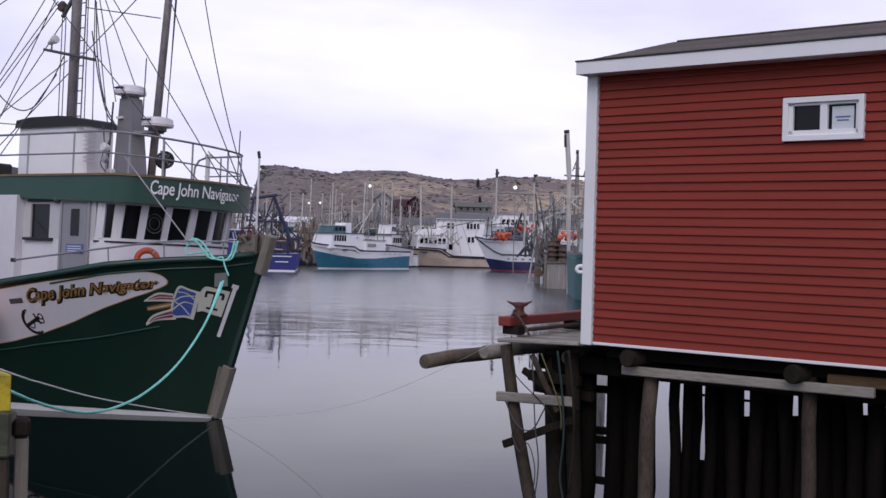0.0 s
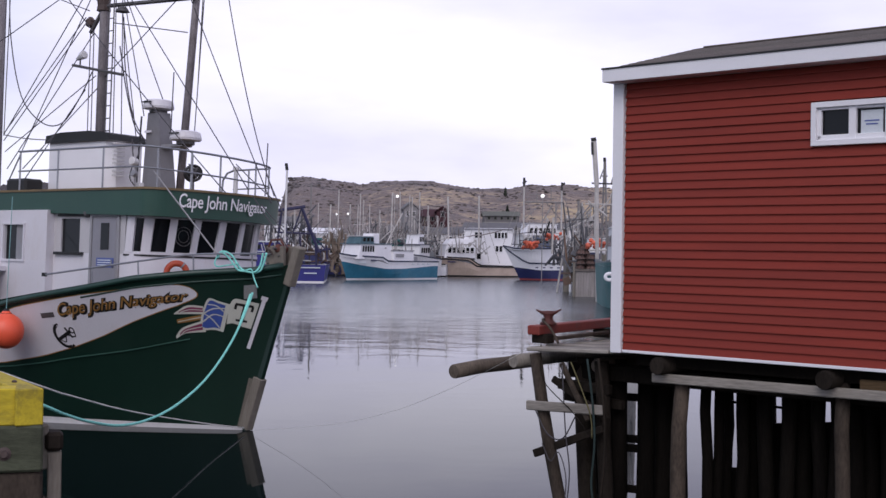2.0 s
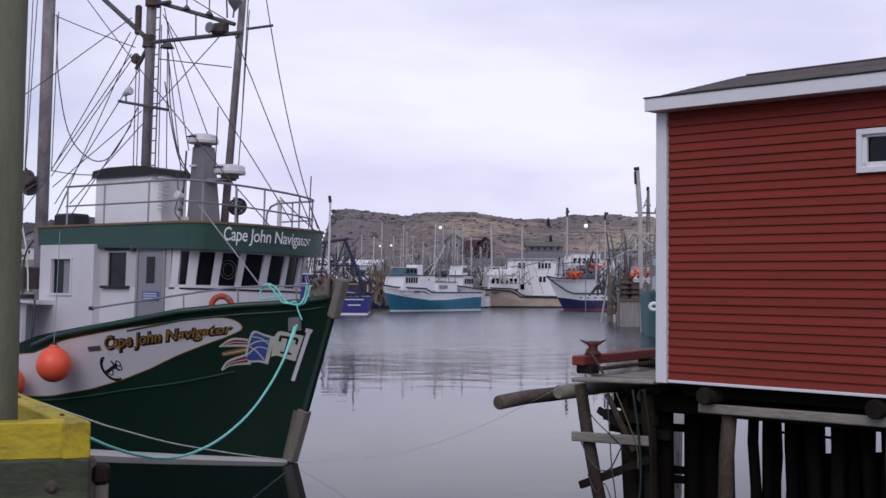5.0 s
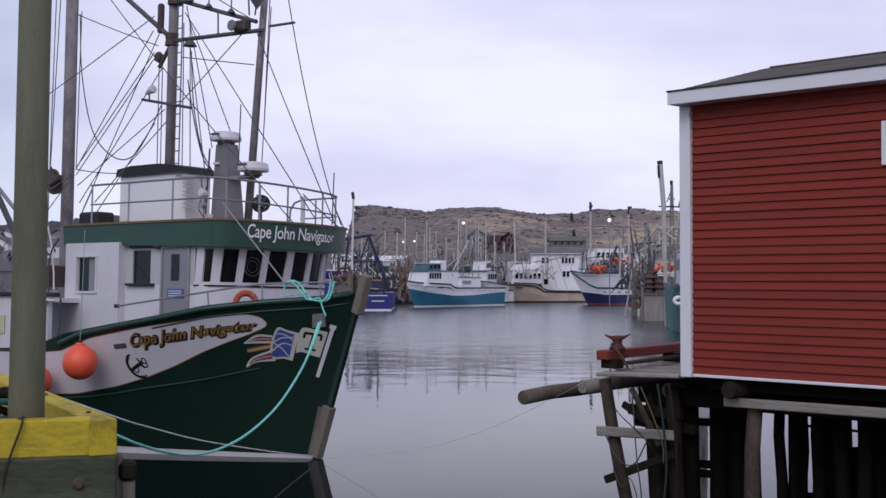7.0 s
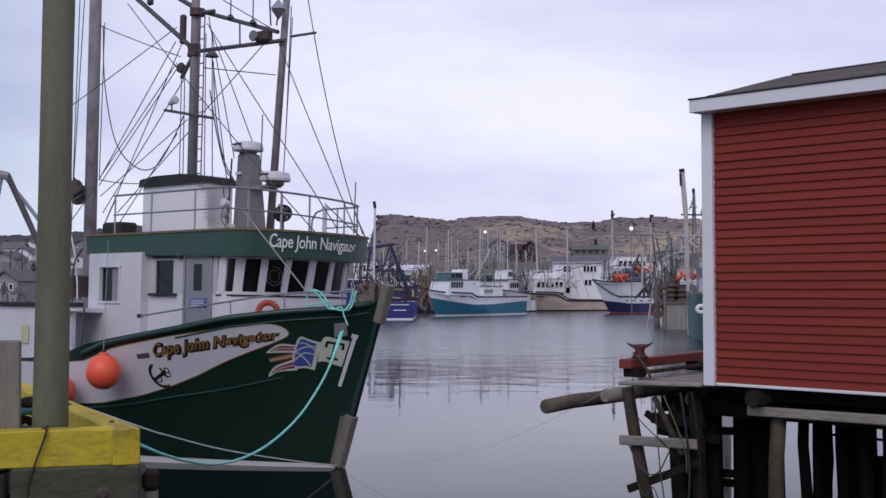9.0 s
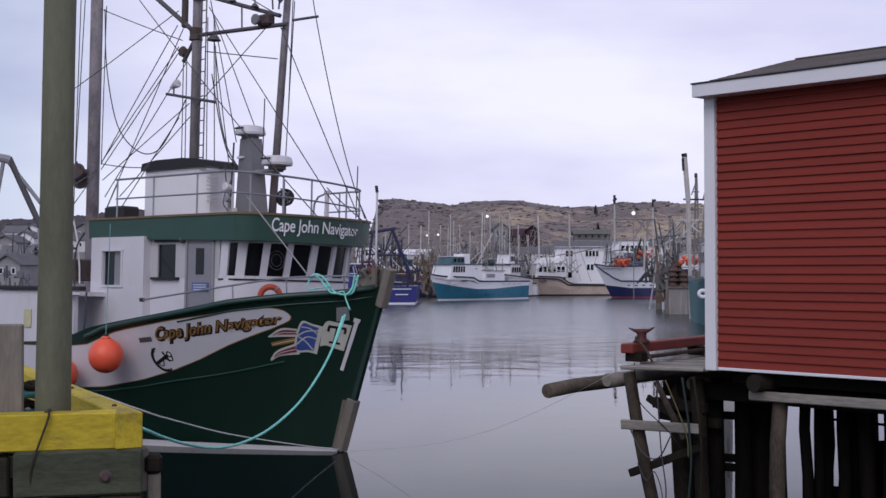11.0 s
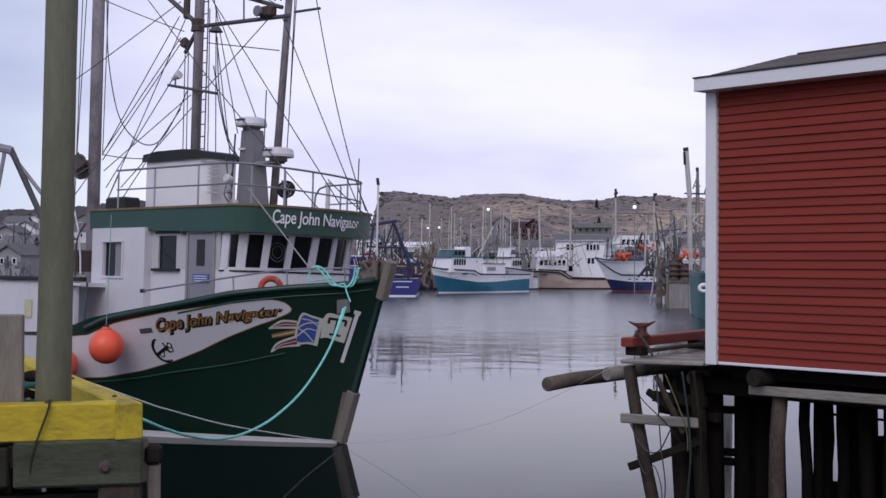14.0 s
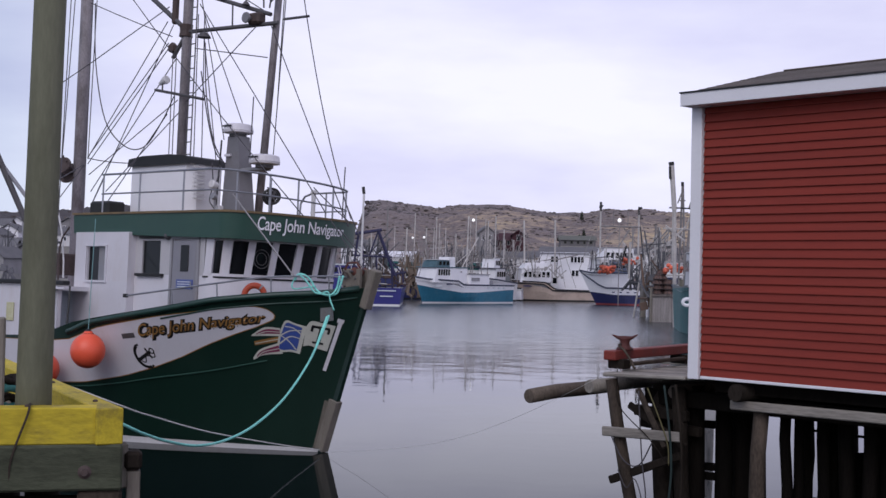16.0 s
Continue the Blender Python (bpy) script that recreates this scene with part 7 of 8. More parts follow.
# white trawler behind the teal one
white_boat = far_boat((-3.0, 177.2), (0.6, 183.6), 3.6, 0.8, ((0, 3.2), (4, 2.8), (9, 2.4)), ((0, 2.4), (9, 1.8)), (M_DARKTRIM, M_OFFWHITE, M_OFFWHITE), M_NAVYBAND, "white trawler with a two-storey wheelhouse in the second row",
         ((1.6, 4.6, 2.6, 4.5, 2.8, M_OFFWHITE, 0.3, 4, 3.4, 4.1), (1.9, 3.7, 4.5, 5.9, 2.0, M_TRIMWHITE, 0.3, 3, 4.95, 5.6), (4.6, 6.4, 2.4, 3.6, 2.4, M_GREYHULL, 0, 0, 0, 0)), rig(3.9, 4.5, 11.8, 0.1, 0.09, 1.0, True, 4, 3.0) + rig(6.4, 2.6, 10.0, 0, 0.08, 0.6, True, 2, 2.0) + [(6.4, 0, 5, 3.0, 0, 8.6, 0.08), (1.7, -1, 5.9, 1.7, 1, 5.9, 0.04)])
part("roof_edge", bx((3.1, 0, 4.55), (3.2, 2.9, 0.1), 0.03), M_NAVYBAND, white_boat)

# lamps on masts
for c, r in (((-3.87, 167.96, 10.67), 0.2), ((13.98, 157.38, 10.54), 0.24), ((-12.50, 179.57, 8.55), 0.14), ((-10.94, 179.67, 8.64), 0.16)):
    th = thing("mast_lamp", Matrix.Translation(c), "white lamp globe on a thin pole", "lamp", "white harbour lamps")
    bm = bmesh.new()
    bmesh.ops.create_icosphere(bm, subdivisions=2, radius=r)
    part("globe", bm, M_LAMP, th, smooth=True)
    part("pole", tb([(0, 0, -r * 0.8), (0, 0.05, -c[2] - 0.3)], 0.05, 6), M_GALVDULL, th)

# tall pale masts and gallows of the trawlers by the shed
def trawler_mast(label, bars):
    th = thing("trawler_mast", Matrix.Identity(4), label, "mast", "trawler masts by the shed")
    for a, b, r, m_ in bars:
        part("spar" if r > 0.08 else "bar", tb([a, b], r, 7), m_, th)


trawler_mast("tall pale trawler mast with a dark masthead", (
    ((13.24, 100.13, -0.31), (13.05, 100.15, 9.05), 0.16, M_MASTPALE), ((13.05, 100.15, 8.96), (12.79, 100.19, 12.46), 0.2, M_MASTPALE), ((12.79, 100.19, 12.38), (12.75, 100.19, 12.64), 0.22, M_DARKTRIM),
    ((12.64, 100.00, 12.28), (12.68, 100.00, 11.33), 0.09, M_DARKTRIM), ((12.67, 100.20, 9.14), (14.47, 99.96, 9.08), 0.06, M_DARKTRIM), ((12.21, 100.26, 7.54), (14.48, 99.96, 7.49), 0.06, M_MASTPALE),
    ((12.42, 100.23, 7.76), (13.89, 100.04, 6.59), 0.07, M_MASTPALE), ((13.98, 100.03, 7.75), (12.72, 100.20, 6.50), 0.07, M_MASTPALE), ((12.38, 100.24, 4.95), (13.81, 100.05, 5.04), 0.06, M_GALVDULL), ((12.56, 100.22, 3.95), (14.15, 100.00, 4.00), 0.07, M_MASTPALE)))
trawler_mast("lattice gallows mast of a trawler", (
    ((13.63, 102.09, -0.39), (13.90, 102.06, 11.13), 0.08, M_GALVDULL), ((14.31, 102.00, -0.38), (13.95, 102.05, 11.13), 0.08, M_GALVDULL), ((13.90, 102.06, 10.95), (13.90, 102.06, 11.26), 0.12, M_DARKTRIM),
    ((13.56, 102.10, 9.59), (13.99, 102.05, 10.78), 0.05, M_GALVDULL), ((13.69, 102.09, 9.81), (14.16, 102.02, 9.81), 0.05, M_GALVDULL), ((13.74, 102.08, 8.49), (14.17, 102.02, 8.49), 0.05, M_GALVDULL), ((14.09, 102.03, 2.99), (14.72, 101.94, 10.33), 0.1, M_GALVDULL),
    ((14.42, 101.99, 9.15), (14.72, 101.94, 10.24), 0.06, M_GALVDULL), ((13.74, 102.08, 6.73), (14.51, 101.97, 8.49), 0.05, M_MASTPALE), ((14.52, 101.97, 3.22), (14.09, 102.03, 4.01), 0.09, M_MASTPALE), ((14.09, 102.03, 2.34), (14.43, 101.98, 3.22), 0.09, M_MASTPALE)))
trawler_mast("grey derrick booms of a trawler", (
    ((12.41, 123.38, -0.12), (13.33, 123.28, 6.05), 0.09, M_MASTPALE), ((13.23, 123.29, 5.84), (15.87, 122.98, 7.22), 0.12, M_MASTPALE), ((14.12, 123.19, 4.89), (15.72, 123.00, 6.59), 0.09, M_MASTPALE), ((13.07, 123.31, 6.91), (14.99, 123.09, 7.01), 0.09, M_GALVDULL),
    ((13.86, 123.22, 3.61), (13.85, 123.22, 6.16), 0.09, M_MASTPALE), ((14.90, 123.10, 2.02), (15.31, 123.05, 5.21), 0.12, M_GALVDULL), ((13.44, 123.27, 4.57), (15.31, 123.05, 4.68), 0.08, M_GALVDULL), ((14.33, 123.17, -0.10), (14.17, 123.19, 5.20), 0.1, M_GALVDULL),
    ((11.93, 123.43, 3.60), (12.02, 123.42, 7.06), 0.1, M_MASTPALE), ((11.24, 123.49, 5.20), (11.66, 123.45, 6.69), 0.09, M_DARKTRIM), ((13.18, 123.30, 2.01), (13.44, 123.27, 5.20), 0.1, M_GALVDULL), ((14.79, 123.11, 5.21), (15.25, 123.06, 6.80), 0.1, M_MASTPALE)))
for c0, c1, r, m_, lab in (((13.45, 124.27, 0.61), (13.45, 124.27, 3.18), 0.35, M_GREYWOOD, "tan timber fender pile by the trawlers"), ((13.71, 123.24, 0.95), (13.71, 123.24, 1.86), 0.14, M_TRIMWHITE, "white fender by the trawlers"), ((13.27, 99.12, 0.46), (13.18, 99.13, 3.23), 0.16, M_OFFWHITE, "pale fender pile by the trawlers"),
                          ((13.33, 97.09, 0.07), (13.32, 97.09, 3.66), 0.2, M_GREYWOOD, "grey timber pile by the trawlers")):
    c0 = (c0[0], c0[1], -0.5)
    tagged(link("quay_pile", tb([c0, c1], r, 8), m_), lab, "pile")

M_PIERBOARD = mat("bleached pier boards", (0.27, 0.245, 0.235), 0.9, var=0.35, scale=2, fine=30, bump=0.3, stain=(0.1, 0.085, 0.08), stain_amt=0.6, stain_scale=1.5, stretch=(1, 1, 0.2), spec=0.2)
M_POTNET = mat("brown pot netting", (0.13, 0.085, 0.075), 0.95, var=0.6, scale=6, fine=40, bump=0.5, spec=0.1)
M_CRIB = mat("rotting crib timber", (0.16, 0.138, 0.126), 0.9, var=0.6, scale=1.6, fine=20, bump=0.5, stain=(0.04, 0.034, 0.03), stain_amt=0.9, stain_scale=1.5, spec=0.2)


def plank_pier():
    """A narrow pier head faced with upright boards, on piles, with a cap timber."""
    th = thing("plank_pier", Matrix.Translation((13.6, 110.4, 0)), "weathered grey pier head faced with upright boards", "pier")
    rng = random.Random(3)
    part("core", bx((0, 0.75, 0.7), (1.74, 1.3, 3.0), 0.02), M_CRIB, th, "dark timber behind the boards")
    for k in range(8):
        h = 2.72 + rng.uniform(-0.12, 0.04)
        part("board", bx((-0.79 + 0.226 * k, 0.03 + rng.uniform(-0.015, 0.015), h / 2 - 0.45), (0.21, 0.07, h), 0.01), M_PIERBOARD, th)
    for k in range(6):
        h = 2.72 + rng.uniform(-0.12, 0.04)
        part("board", bx((-0.9, 0.2 + 0.22 * k, h / 2 - 0.45), (0.06, 0.2, h), 0.01), M_PIERBOARD, th)
    part("cap_timber", bx((0, -0.02, 2.26), (1.9, 0.22, 0.2), 0.02), M_CRIB, th)
    for x in (-1.05, 1.0):
        part("corner_pile", tb([(x, -0.05, -0.6), (x + 0.02, -0.05, 2.9)], 0.14, 8, 0.1), M_GREYWOOD, th)


plank_pier()


def crab_pot(m):
    """A conical pot: two hoops, side bars, a net bag and a throat ring."""
    th = thing("crab_pot", m, "brown netted conical crab pot stacked on the pier", "pot", "crab pots on the pier")
    for z, r in ((0.02, 0.46), (0.4, 0.27)):
        part("hoop", tb([(r * math.cos(t), r * math.sin(t), z) for t in np.linspace(0, 2 * math.pi, 15)], 0.035, 5), M_RUST, th)
    part("netting", lathe(bmesh.new(), [(0.42, 0.02), (0.4, 0.12), (0.3, 0.26), (0.25, 0.39), (0.12, 0.3)], 11), M_POTNET, th, "brown twine netting")
    for k in range(6):
        t = k * math.pi / 3
        part("side_bar", tb([(0.46 * math.cos(t), 0.46 * math.sin(t), 0.02), (0.27 * math.cos(t), 0.27 * math.sin(t), 0.4)], 0.03, 5), M_RUST, th)
    return th


rng = random.Random(21)
for x, y, n in ((13.12, 110.7, 4), (14.05, 110.75, 3), (13.55, 111.3, 5)):
    for k in range(n):
        crab_pot(Matrix.Translation((x + rng.uniform(-0.05, 0.05), y, 2.36 + 0.42 * k)) @ Matrix.Rotation(rng.uniform(0, 1), 4, "Z"))

# quay
for c, e in (((8.5, 196, 0.6), (12, 14.0, 2.0)), ((-19.5, 197.5, 0.6), (15, 11, 2.0))):
    tagged(link("quay", bx(c, e, 0.05), M_CONC), "low grey concrete pier under a harbour building", "quay", kind="structure")
bm = bx((0, 208.6, 0.6), (300, 11, 2.0), 0.05)
tagged(link("quay", bm, M_CONC), "low grey concrete quay behind the boats", "quay", kind="structure")


# ---- houses ----
def house(m, w, d, h, roof_h, wall_mat, roof_mat, wins, label, gable_front=False, trim=M_TRIMWHITE, flat=False, base=0.0, glass=M_GLASS):
    """A house; m at the middle of its front foot, x to the right, y back. wins: x, z, width, height."""
    th = thing("house", m, label, "house")
    part("wall", bx((0, d / 2, h / 2 - 1), (w, d, h + 2), 0.02), wall_mat, th)
    if base:
        part("foundation", bx((0, d / 2, -base / 2), (w + 0.1, d + 0.1, base)), M_CONC, th)
    bm = bmesh.new()
    o = 0.35
    if flat:
        box(bm, (0, d / 2, h + roof_h / 2), (w + o * 2, d + o * 2, roof_h))
    else:
        if gable_front:
            p = [(-w / 2 - o, h - 0.1), (0, h + roof_h), (w / 2 + o, h - 0.1), (0, h + roof_h - 0.25)]
            a = [bm.verts.new((x, -o, z)) for x, z in p]
            b = [bm.verts.new((x, d + o, z)) for x, z in p]
            g = bmesh.new()
            v = [g.verts.new(c) for c in ((-w / 2, 0.0, h), (w / 2, 0.0, h), (0, 0.0, h + roof_h - 0.3), (-w / 2, d, h), (w / 2, d, h), (0, d, h + roof_h - 0.3))]
        else:
            p = [(-o, h - 0.1), (d / 2, h + roof_h), (d + o, h - 0.1), (d / 2, h + roof_h - 0.25)]
            a = [bm.verts.new((-w / 2 - o, y, z)) for y, z in p]
            b = [bm.verts.new((w / 2 + o, y, z)) for y, z in p]
            g = bmesh.new()
            v = [g.verts.new(c) for c in ((-w / 2, 0.0, h), (-w / 2, d, h), (-w / 2, d / 2, h + roof_h - 0.3), (w / 2, 0.0, h), (w / 2, d, h), (w / 2, d / 2, h + roof_h - 0.3))]
        for i in range(4):
            bm.faces.new((a[i], a[(i + 1) % 4], b[(i + 1) % 4], b[i]))
        bm.faces.new(a)
        bm.faces.new(b[::-1])
        for f in ((0, 1, 2), (3, 5, 4), (0, 3, 4, 1), (0, 2, 5, 3), (1, 4, 5, 2)):
            g.faces.new([v[i] for i in f])
        bmesh.ops.recalc_face_normals(g, faces=g.faces[:])
        part("gable", g, wall_mat, th)
    bmesh.ops.recalc_face_normals(bm, faces=bm.faces[:])
    part("roof", bm, roof_mat, th)
    for x, z, ww, wh in wins:
        bm = bmesh.new()
        for c, s in (((x, -0.03, z + wh / 2), (ww + 0.16, 0.1, 0.08)), ((x, -0.03, z - wh / 2), (ww + 0.16, 0.1, 0.08)), ((x - ww / 2, -0.03, z), (0.08, 0.1, wh)), ((x + ww / 2, -0.03, z), (0.08, 0.1, wh))):
            box(bm, c, s)
        wn_ = part("window", bm, trim, th)
        part("pane", bx((x, -0.02, z), (ww, 0.03, wh)), glass, wn_)
    return th


def hp(c, yaw=0.0, z=None):
    return Matrix.Translation((c[0], c[1], c[2] if z is None else z)) @ Matrix.Rotation(radians(yaw), 4, "Z")


M_ROOFOLIVE = mat("olive-grey roof", (0.115, 0.12, 0.1), 0.9, var=0.25, scale=0.8, bump=0.1)
# white waterside building: two storeys
house(hp((9.06, 191.79, 1.21), -6), 7.2, 9, 5.9, 0.95, M_TRIMWHITE, M_ROOFDARK, ((-1.75, 4.9, 0.5, 0.9), (-1.15, 4.9, 0.5, 0.9), (1.15, 4.9, 0.45, 0.9), (1.65, 4.9, 0.45, 0.9), (2.15, 4.9, 0.45, 0.9), (2.65, 4.9, 0.45, 0.9), (1.35, 2.9, 0.5, 0.9), (1.9, 2.9, 0.5, 0.9), (-1.6, 1.4, 0.5, 0.8)), "white two-storey harbour building with a dark roof")
# dark red house with a gable
house(hp((0.53, 240.00, 7.07), 0), 5.2, 8, 3.0, 1.4, M_DKREDHOUSE, M_DKREDHOUSE, ((-1.8, 2.5, 0.5, 0.8), (-0.7, 2.5, 0.5, 0.8), (0.5, 2.5, 0.5, 0.8), (1.6, 2.5, 0.5, 0.8), (-1.8, 0.9, 0.6, 0.9), (0, 0.9, 0.6, 0.9), (1.6, 0.9, 0.6, 0.9)), "dark red two-storey house on the slope", base=2.0, trim=M_GREYHOUSE)
house(hp((2.80, 237.98, 7.05), 0), 2.2, 8, 3.9, 1.0, M_DKREDHOUSE, M_DKREDHOUSE, ((0, 3.4, 0.6, 1.0), (0, 1.4, 0.6, 1.0)), "dark red house wing with a steep gable", gable_front=True, base=2.0, trim=M_GREYHOUSE)
# grey gabled house
house(hp((-2.95, 234.98, 7.81), 8), 2.6, 6, 3.4, 1.3, M_GREYHOUSE, M_ROOFDARK, ((-0.6, 2.5, 0.5, 0.9), (0.5, 2.5, 0.5, 0.9)), "narrow grey gabled house", gable_front=True, base=2)
# grey long barn
house(hp((14.06, 244.60, 9.29), 0), 6.6, 8, 1.2, 0.9, M_ROOFDARK, M_ROOFOLIVE, ((-2.4, 0.7, 0.45, 0.5), (-1.2, 0.7, 0.45, 0.5), (0, 0.7, 0.45, 0.5), (1.2, 0.7, 0.45, 0.5), (2.4, 0.7, 0.45, 0.5)), "long grey house with a row of windows", base=2, trim=M_ROOFOLIVE)
# long white shed
house(hp((-17.77, 199.21, 4.02), 0), 8.0, 6, 2.2, 0.8, M_OFFWHITE, M_TRIMWHITE, ((-2.6, 1.3, 0.6, 1.1), (-1.0, 1.3, 0.6, 1.1), (0.6, 1.3, 0.6, 1.1), (2.2, 1.3, 0.6, 1.1)), "long low white shed with a pale roof", base=2)
house(hp((-21.70, 193.79, 4.59), 0), 5.0, 6, 3.0, 1.0, M_TRIMWHITE, M_ROOFDARK, ((-1, 1.8, 0.7, 1.0), (1, 1.8, 0.7, 1.0)), "small white house by the water")
house(hp((2.51, 204.98, 4.11), 0), 5.0, 6, 2.4, 0.9, M_OFFWHITE, M_ROOFDARK, ((-1.2, 1.4, 0.6, 0.9), (1.2, 1.4, 0.6, 0.9)), "small off-white harbour shed")
house(hp((-2.81, 203.98, 4.09), 0), 6.0, 6, 2.6, 0.9, M_OFFWHITE, M_ROOFDARK, ((-1.8, 1.5, 0.6, 0.9), (0, 1.5, 0.6, 0.9), (1.8, 1.5, 0.6, 0.9)), "small white harbour shed")
house(hp((21.49, 213.92, 5.67), 0), 6.0, 6, 2.0, 0.9, M_OFFWHITE, M_ROOFDARK, ((-1.2, 1.6, 0.6, 0.9), (1.2, 1.6, 0.6, 0.9)), "pale house behind the boats")
for x, y, z, w, h, wm, lab in ((-14.7, 200.5, 2.2, 3.2, 3.2, M_TRIMWHITE, "white shed with two windows on the pier"), (-4.7, 212.0, 3.4, 2.0, 3.0, M_TRIMWHITE, "small white hut by the quay"), (0.4, 214.0, 3.2, 4.4, 2.4, M_OFFWHITE, "low pale shed behind the moored boats"), (5.6, 226.0, 5.2, 3.6, 1.8, M_OFFWHITE, "low pale house at the foot of the hill"), (-9.4, 214.0, 3.4, 4.0, 2.2, M_GREYHOUSE, "low grey shed behind the moored boats"), (17.4, 226.0, 6.0, 5.0, 2.0, M_OFFWHITE, "pale house at the foot of the hill")):
    house(hp((x, y, z), 4), w, 5, h, 0.9, wm, M_ROOFDARK, ((-w * 0.25, h * 0.6, 0.6, 0.9), (w * 0.25, h * 0.6, 0.6, 0.9)), lab, base=3.0)
# houses of the village seen past the boat's stern
VILLAGE = (((-61.29, 153.19, 2.60), 3.4, 2.0, M_GREYHOUSE, True), ((-60.91, 158.71, 2.43), 4.0, 1.8, M_GREYHOUSE, False), ((-68.43, 166.49, 2.94), 3.6, 2.0, M_OFFWHITE, False), ((-78.63, 200.11, 4.38), 4.2, 2.2, M_GREYHOUSE, False), ((-77.87, 205.76, 4.58), 3.8, 2.2, M_OFFWHITE, True),
           ((-87.66, 218.04, 6.55), 4.2, 2.2, M_GREYHOUSE, True), ((-86.56, 223.85, 7.43), 3.4, 2.2, M_TRIMWHITE, True), ((-86.00, 229.41, 7.12), 3.6, 2.2, M_GREYHOUSE, False), ((-78.38, 226.84, 7.10), 4.0, 2.2, M_OFFWHITE, False), ((-92.98, 221.26, 6.58), 5.0, 2.4, M_OFFWHITE, False),
           ((-97.52, 246.40, 9.32), 3.8, 2.0, M_OFFWHITE, False), ((-96.00, 252.36, 9.91), 3.4, 2.0, M_TRIMWHITE, True), ((-85.05, 250.98, 9.79), 4.0, 2.2, M_GREYHOUSE, True), ((-74.26, 201.77, 4.40), 4.0, 2.0, M_GREYHOUSE, True))
for k, (c, w, h, wm, gf) in enumerate(VILLAGE):
    kinds = {M_GREYHOUSE: "grey shingled", M_OFFWHITE: "pale painted", M_TRIMWHITE: "white painted"}
    house(hp(c, -12 + 7 * (k % 4)), w, 5, h, 1.3, wm, M_ROOFDARK, ((-w * 0.25, h * 0.6, 0.5, 0.7), (w * 0.25, h * 0.6, 0.5, 0.7)), kinds[wm] + " village house across the harbour", gable_front=gf, base=8.0)


# ---- a lone conifer and scrub on the hill ----
def conifer(p, h, label):
    th = thing("tree", Matrix.Translation(p), label, "tree")
    part("trunk", tb([(0, 0, -0.5), (0, 0, h * 0.95)], 0.12, 6, 0.02), M_LOG, th)
    rng = random.Random(int(h * 10))
    bm = bmesh.new()
    for k in range(240):
        f = rng.random() ** 0.8
        z = h * (0.12 + 0.88 * f)
        r = (1 - f) * h * 0.26 * rng.uniform(0.3, 1.1) + 0.05
        a = rng.uniform(0, 6.28)
        c = Vector((r * math.cos(a), r * math.sin(a), z))
        d = Vector((math.cos(a), math.sin(a), -0.35)) * rng.uniform(0.2, 0.4)
        s = Vector((-math.sin(a), math.cos(a), 0)) * rng.uniform(0.08, 0.16)
        bm.faces.new([bm.verts.new(q) for q in (c - s, c + d, c + s, c - d * 0.4 + Vector((0, 0, 0.1)))])
    part("crown", bm, mat("spruce needles", (0.028, 0.04, 0.022), 0.9, var=0.3), th)


for x, y, h in ((19.76, 329.41, 2.3), (18.49, 299.43, 2.4), (17.35, 297.49, 1.8)):
    conifer((x, y, land_z(x, y) - 0.2), h, "small dark spruce alone on the hillside")

# low scrub and stones on the slope
rng = random.Random(5)
bm = bmesh.new()
for k in range(2800):
    y = rng.uniform(215, 395)
    x = rng.uniform(-0.13, 0.16) * y if k % 4 else rng.uniform(-0.45, -0.28) * y
    z = land_z(x, y) - 0.05
    r = rng.uniform(0.12, 0.55)
    res = bmesh.ops.create_icosphere(bm, subdivisions=1, radius=1.0, matrix=Matrix.Translation((x, y, z)) @ Matrix.Diagonal((r * rng.uniform(0.8, 1.8), r, r * rng.uniform(0.35, 0.7), 1)))
    for v in res["verts"]:
        v.co += Vector((rng.uniform(-0.25, 0.25), rng.uniform(-0.25, 0.25), rng.uniform(-0.2, 0.2))) * r
tagged(link("scrub", bm, mat("heath scrub and stone", (0.085, 0.07, 0.063), 0.95, var=0.4, scale=0.4, fine=3, island=True)), "low brown scrub and grey stones on the hill", "scrub", kind="stuff")

# ---- gear aft on the green boat and behind it ----
ob = thing("gantry_crane", Matrix.Translation((0, 0, 0)), "dark steel derrick boom of a boat behind", "crane")
part("boom", tb([(-14.74, 35.02, 7.02), (-14.06, 35.30, 6.88)], 0.12, 8), M_GREY, ob)
part("boom", tb([(-14.08, 35.29, 6.94), (-13.27, 35.61, 4.96)], 0.09, 8), M_STEEL, ob)
part("strut", tb([(-14.14, 35.27, 6.88), (-13.28, 35.60, 5.67)], 0.06, 8), M_GREY, ob)
part("strut", tb([(-14.22, 35.24, 6.83), (-14.91, 34.95, 2.37)], 0.06, 8), M_GREY, ob)
part("leg", tb([(-13.27, 35.61, 4.96), (-13.11, 35.67, 2.36)], 0.13, 8), M_GREY, ob)
o2 = link("fish_box", bx((-6.76, -2.00, 3.75), (0.5, 0.5, 0.5), 0.03), M_RUST)
o2.matrix_world = BOAT_M
tagged(o2, "weathered brown box behind the cabin", "box")
th = thing("deck_davit", BOAT_M, "pale thin davit behind the cabin", "davit")
part("arm", tb([(-6.88, -2.20, 5.22), (-6.59, -2.20, 4.49), (-6.46, -2.20, 3.83), (-6.44, -2.20, 3.44)], 0.02, 6), M_OFFWHITE, th)
part("stem", tb(bend([(-6.49, -2.30, 3.38), (-6.46, -2.30, 4.22), (-6.14, -2.30, 4.60)]), 0.02, 6), M_RUST, th)
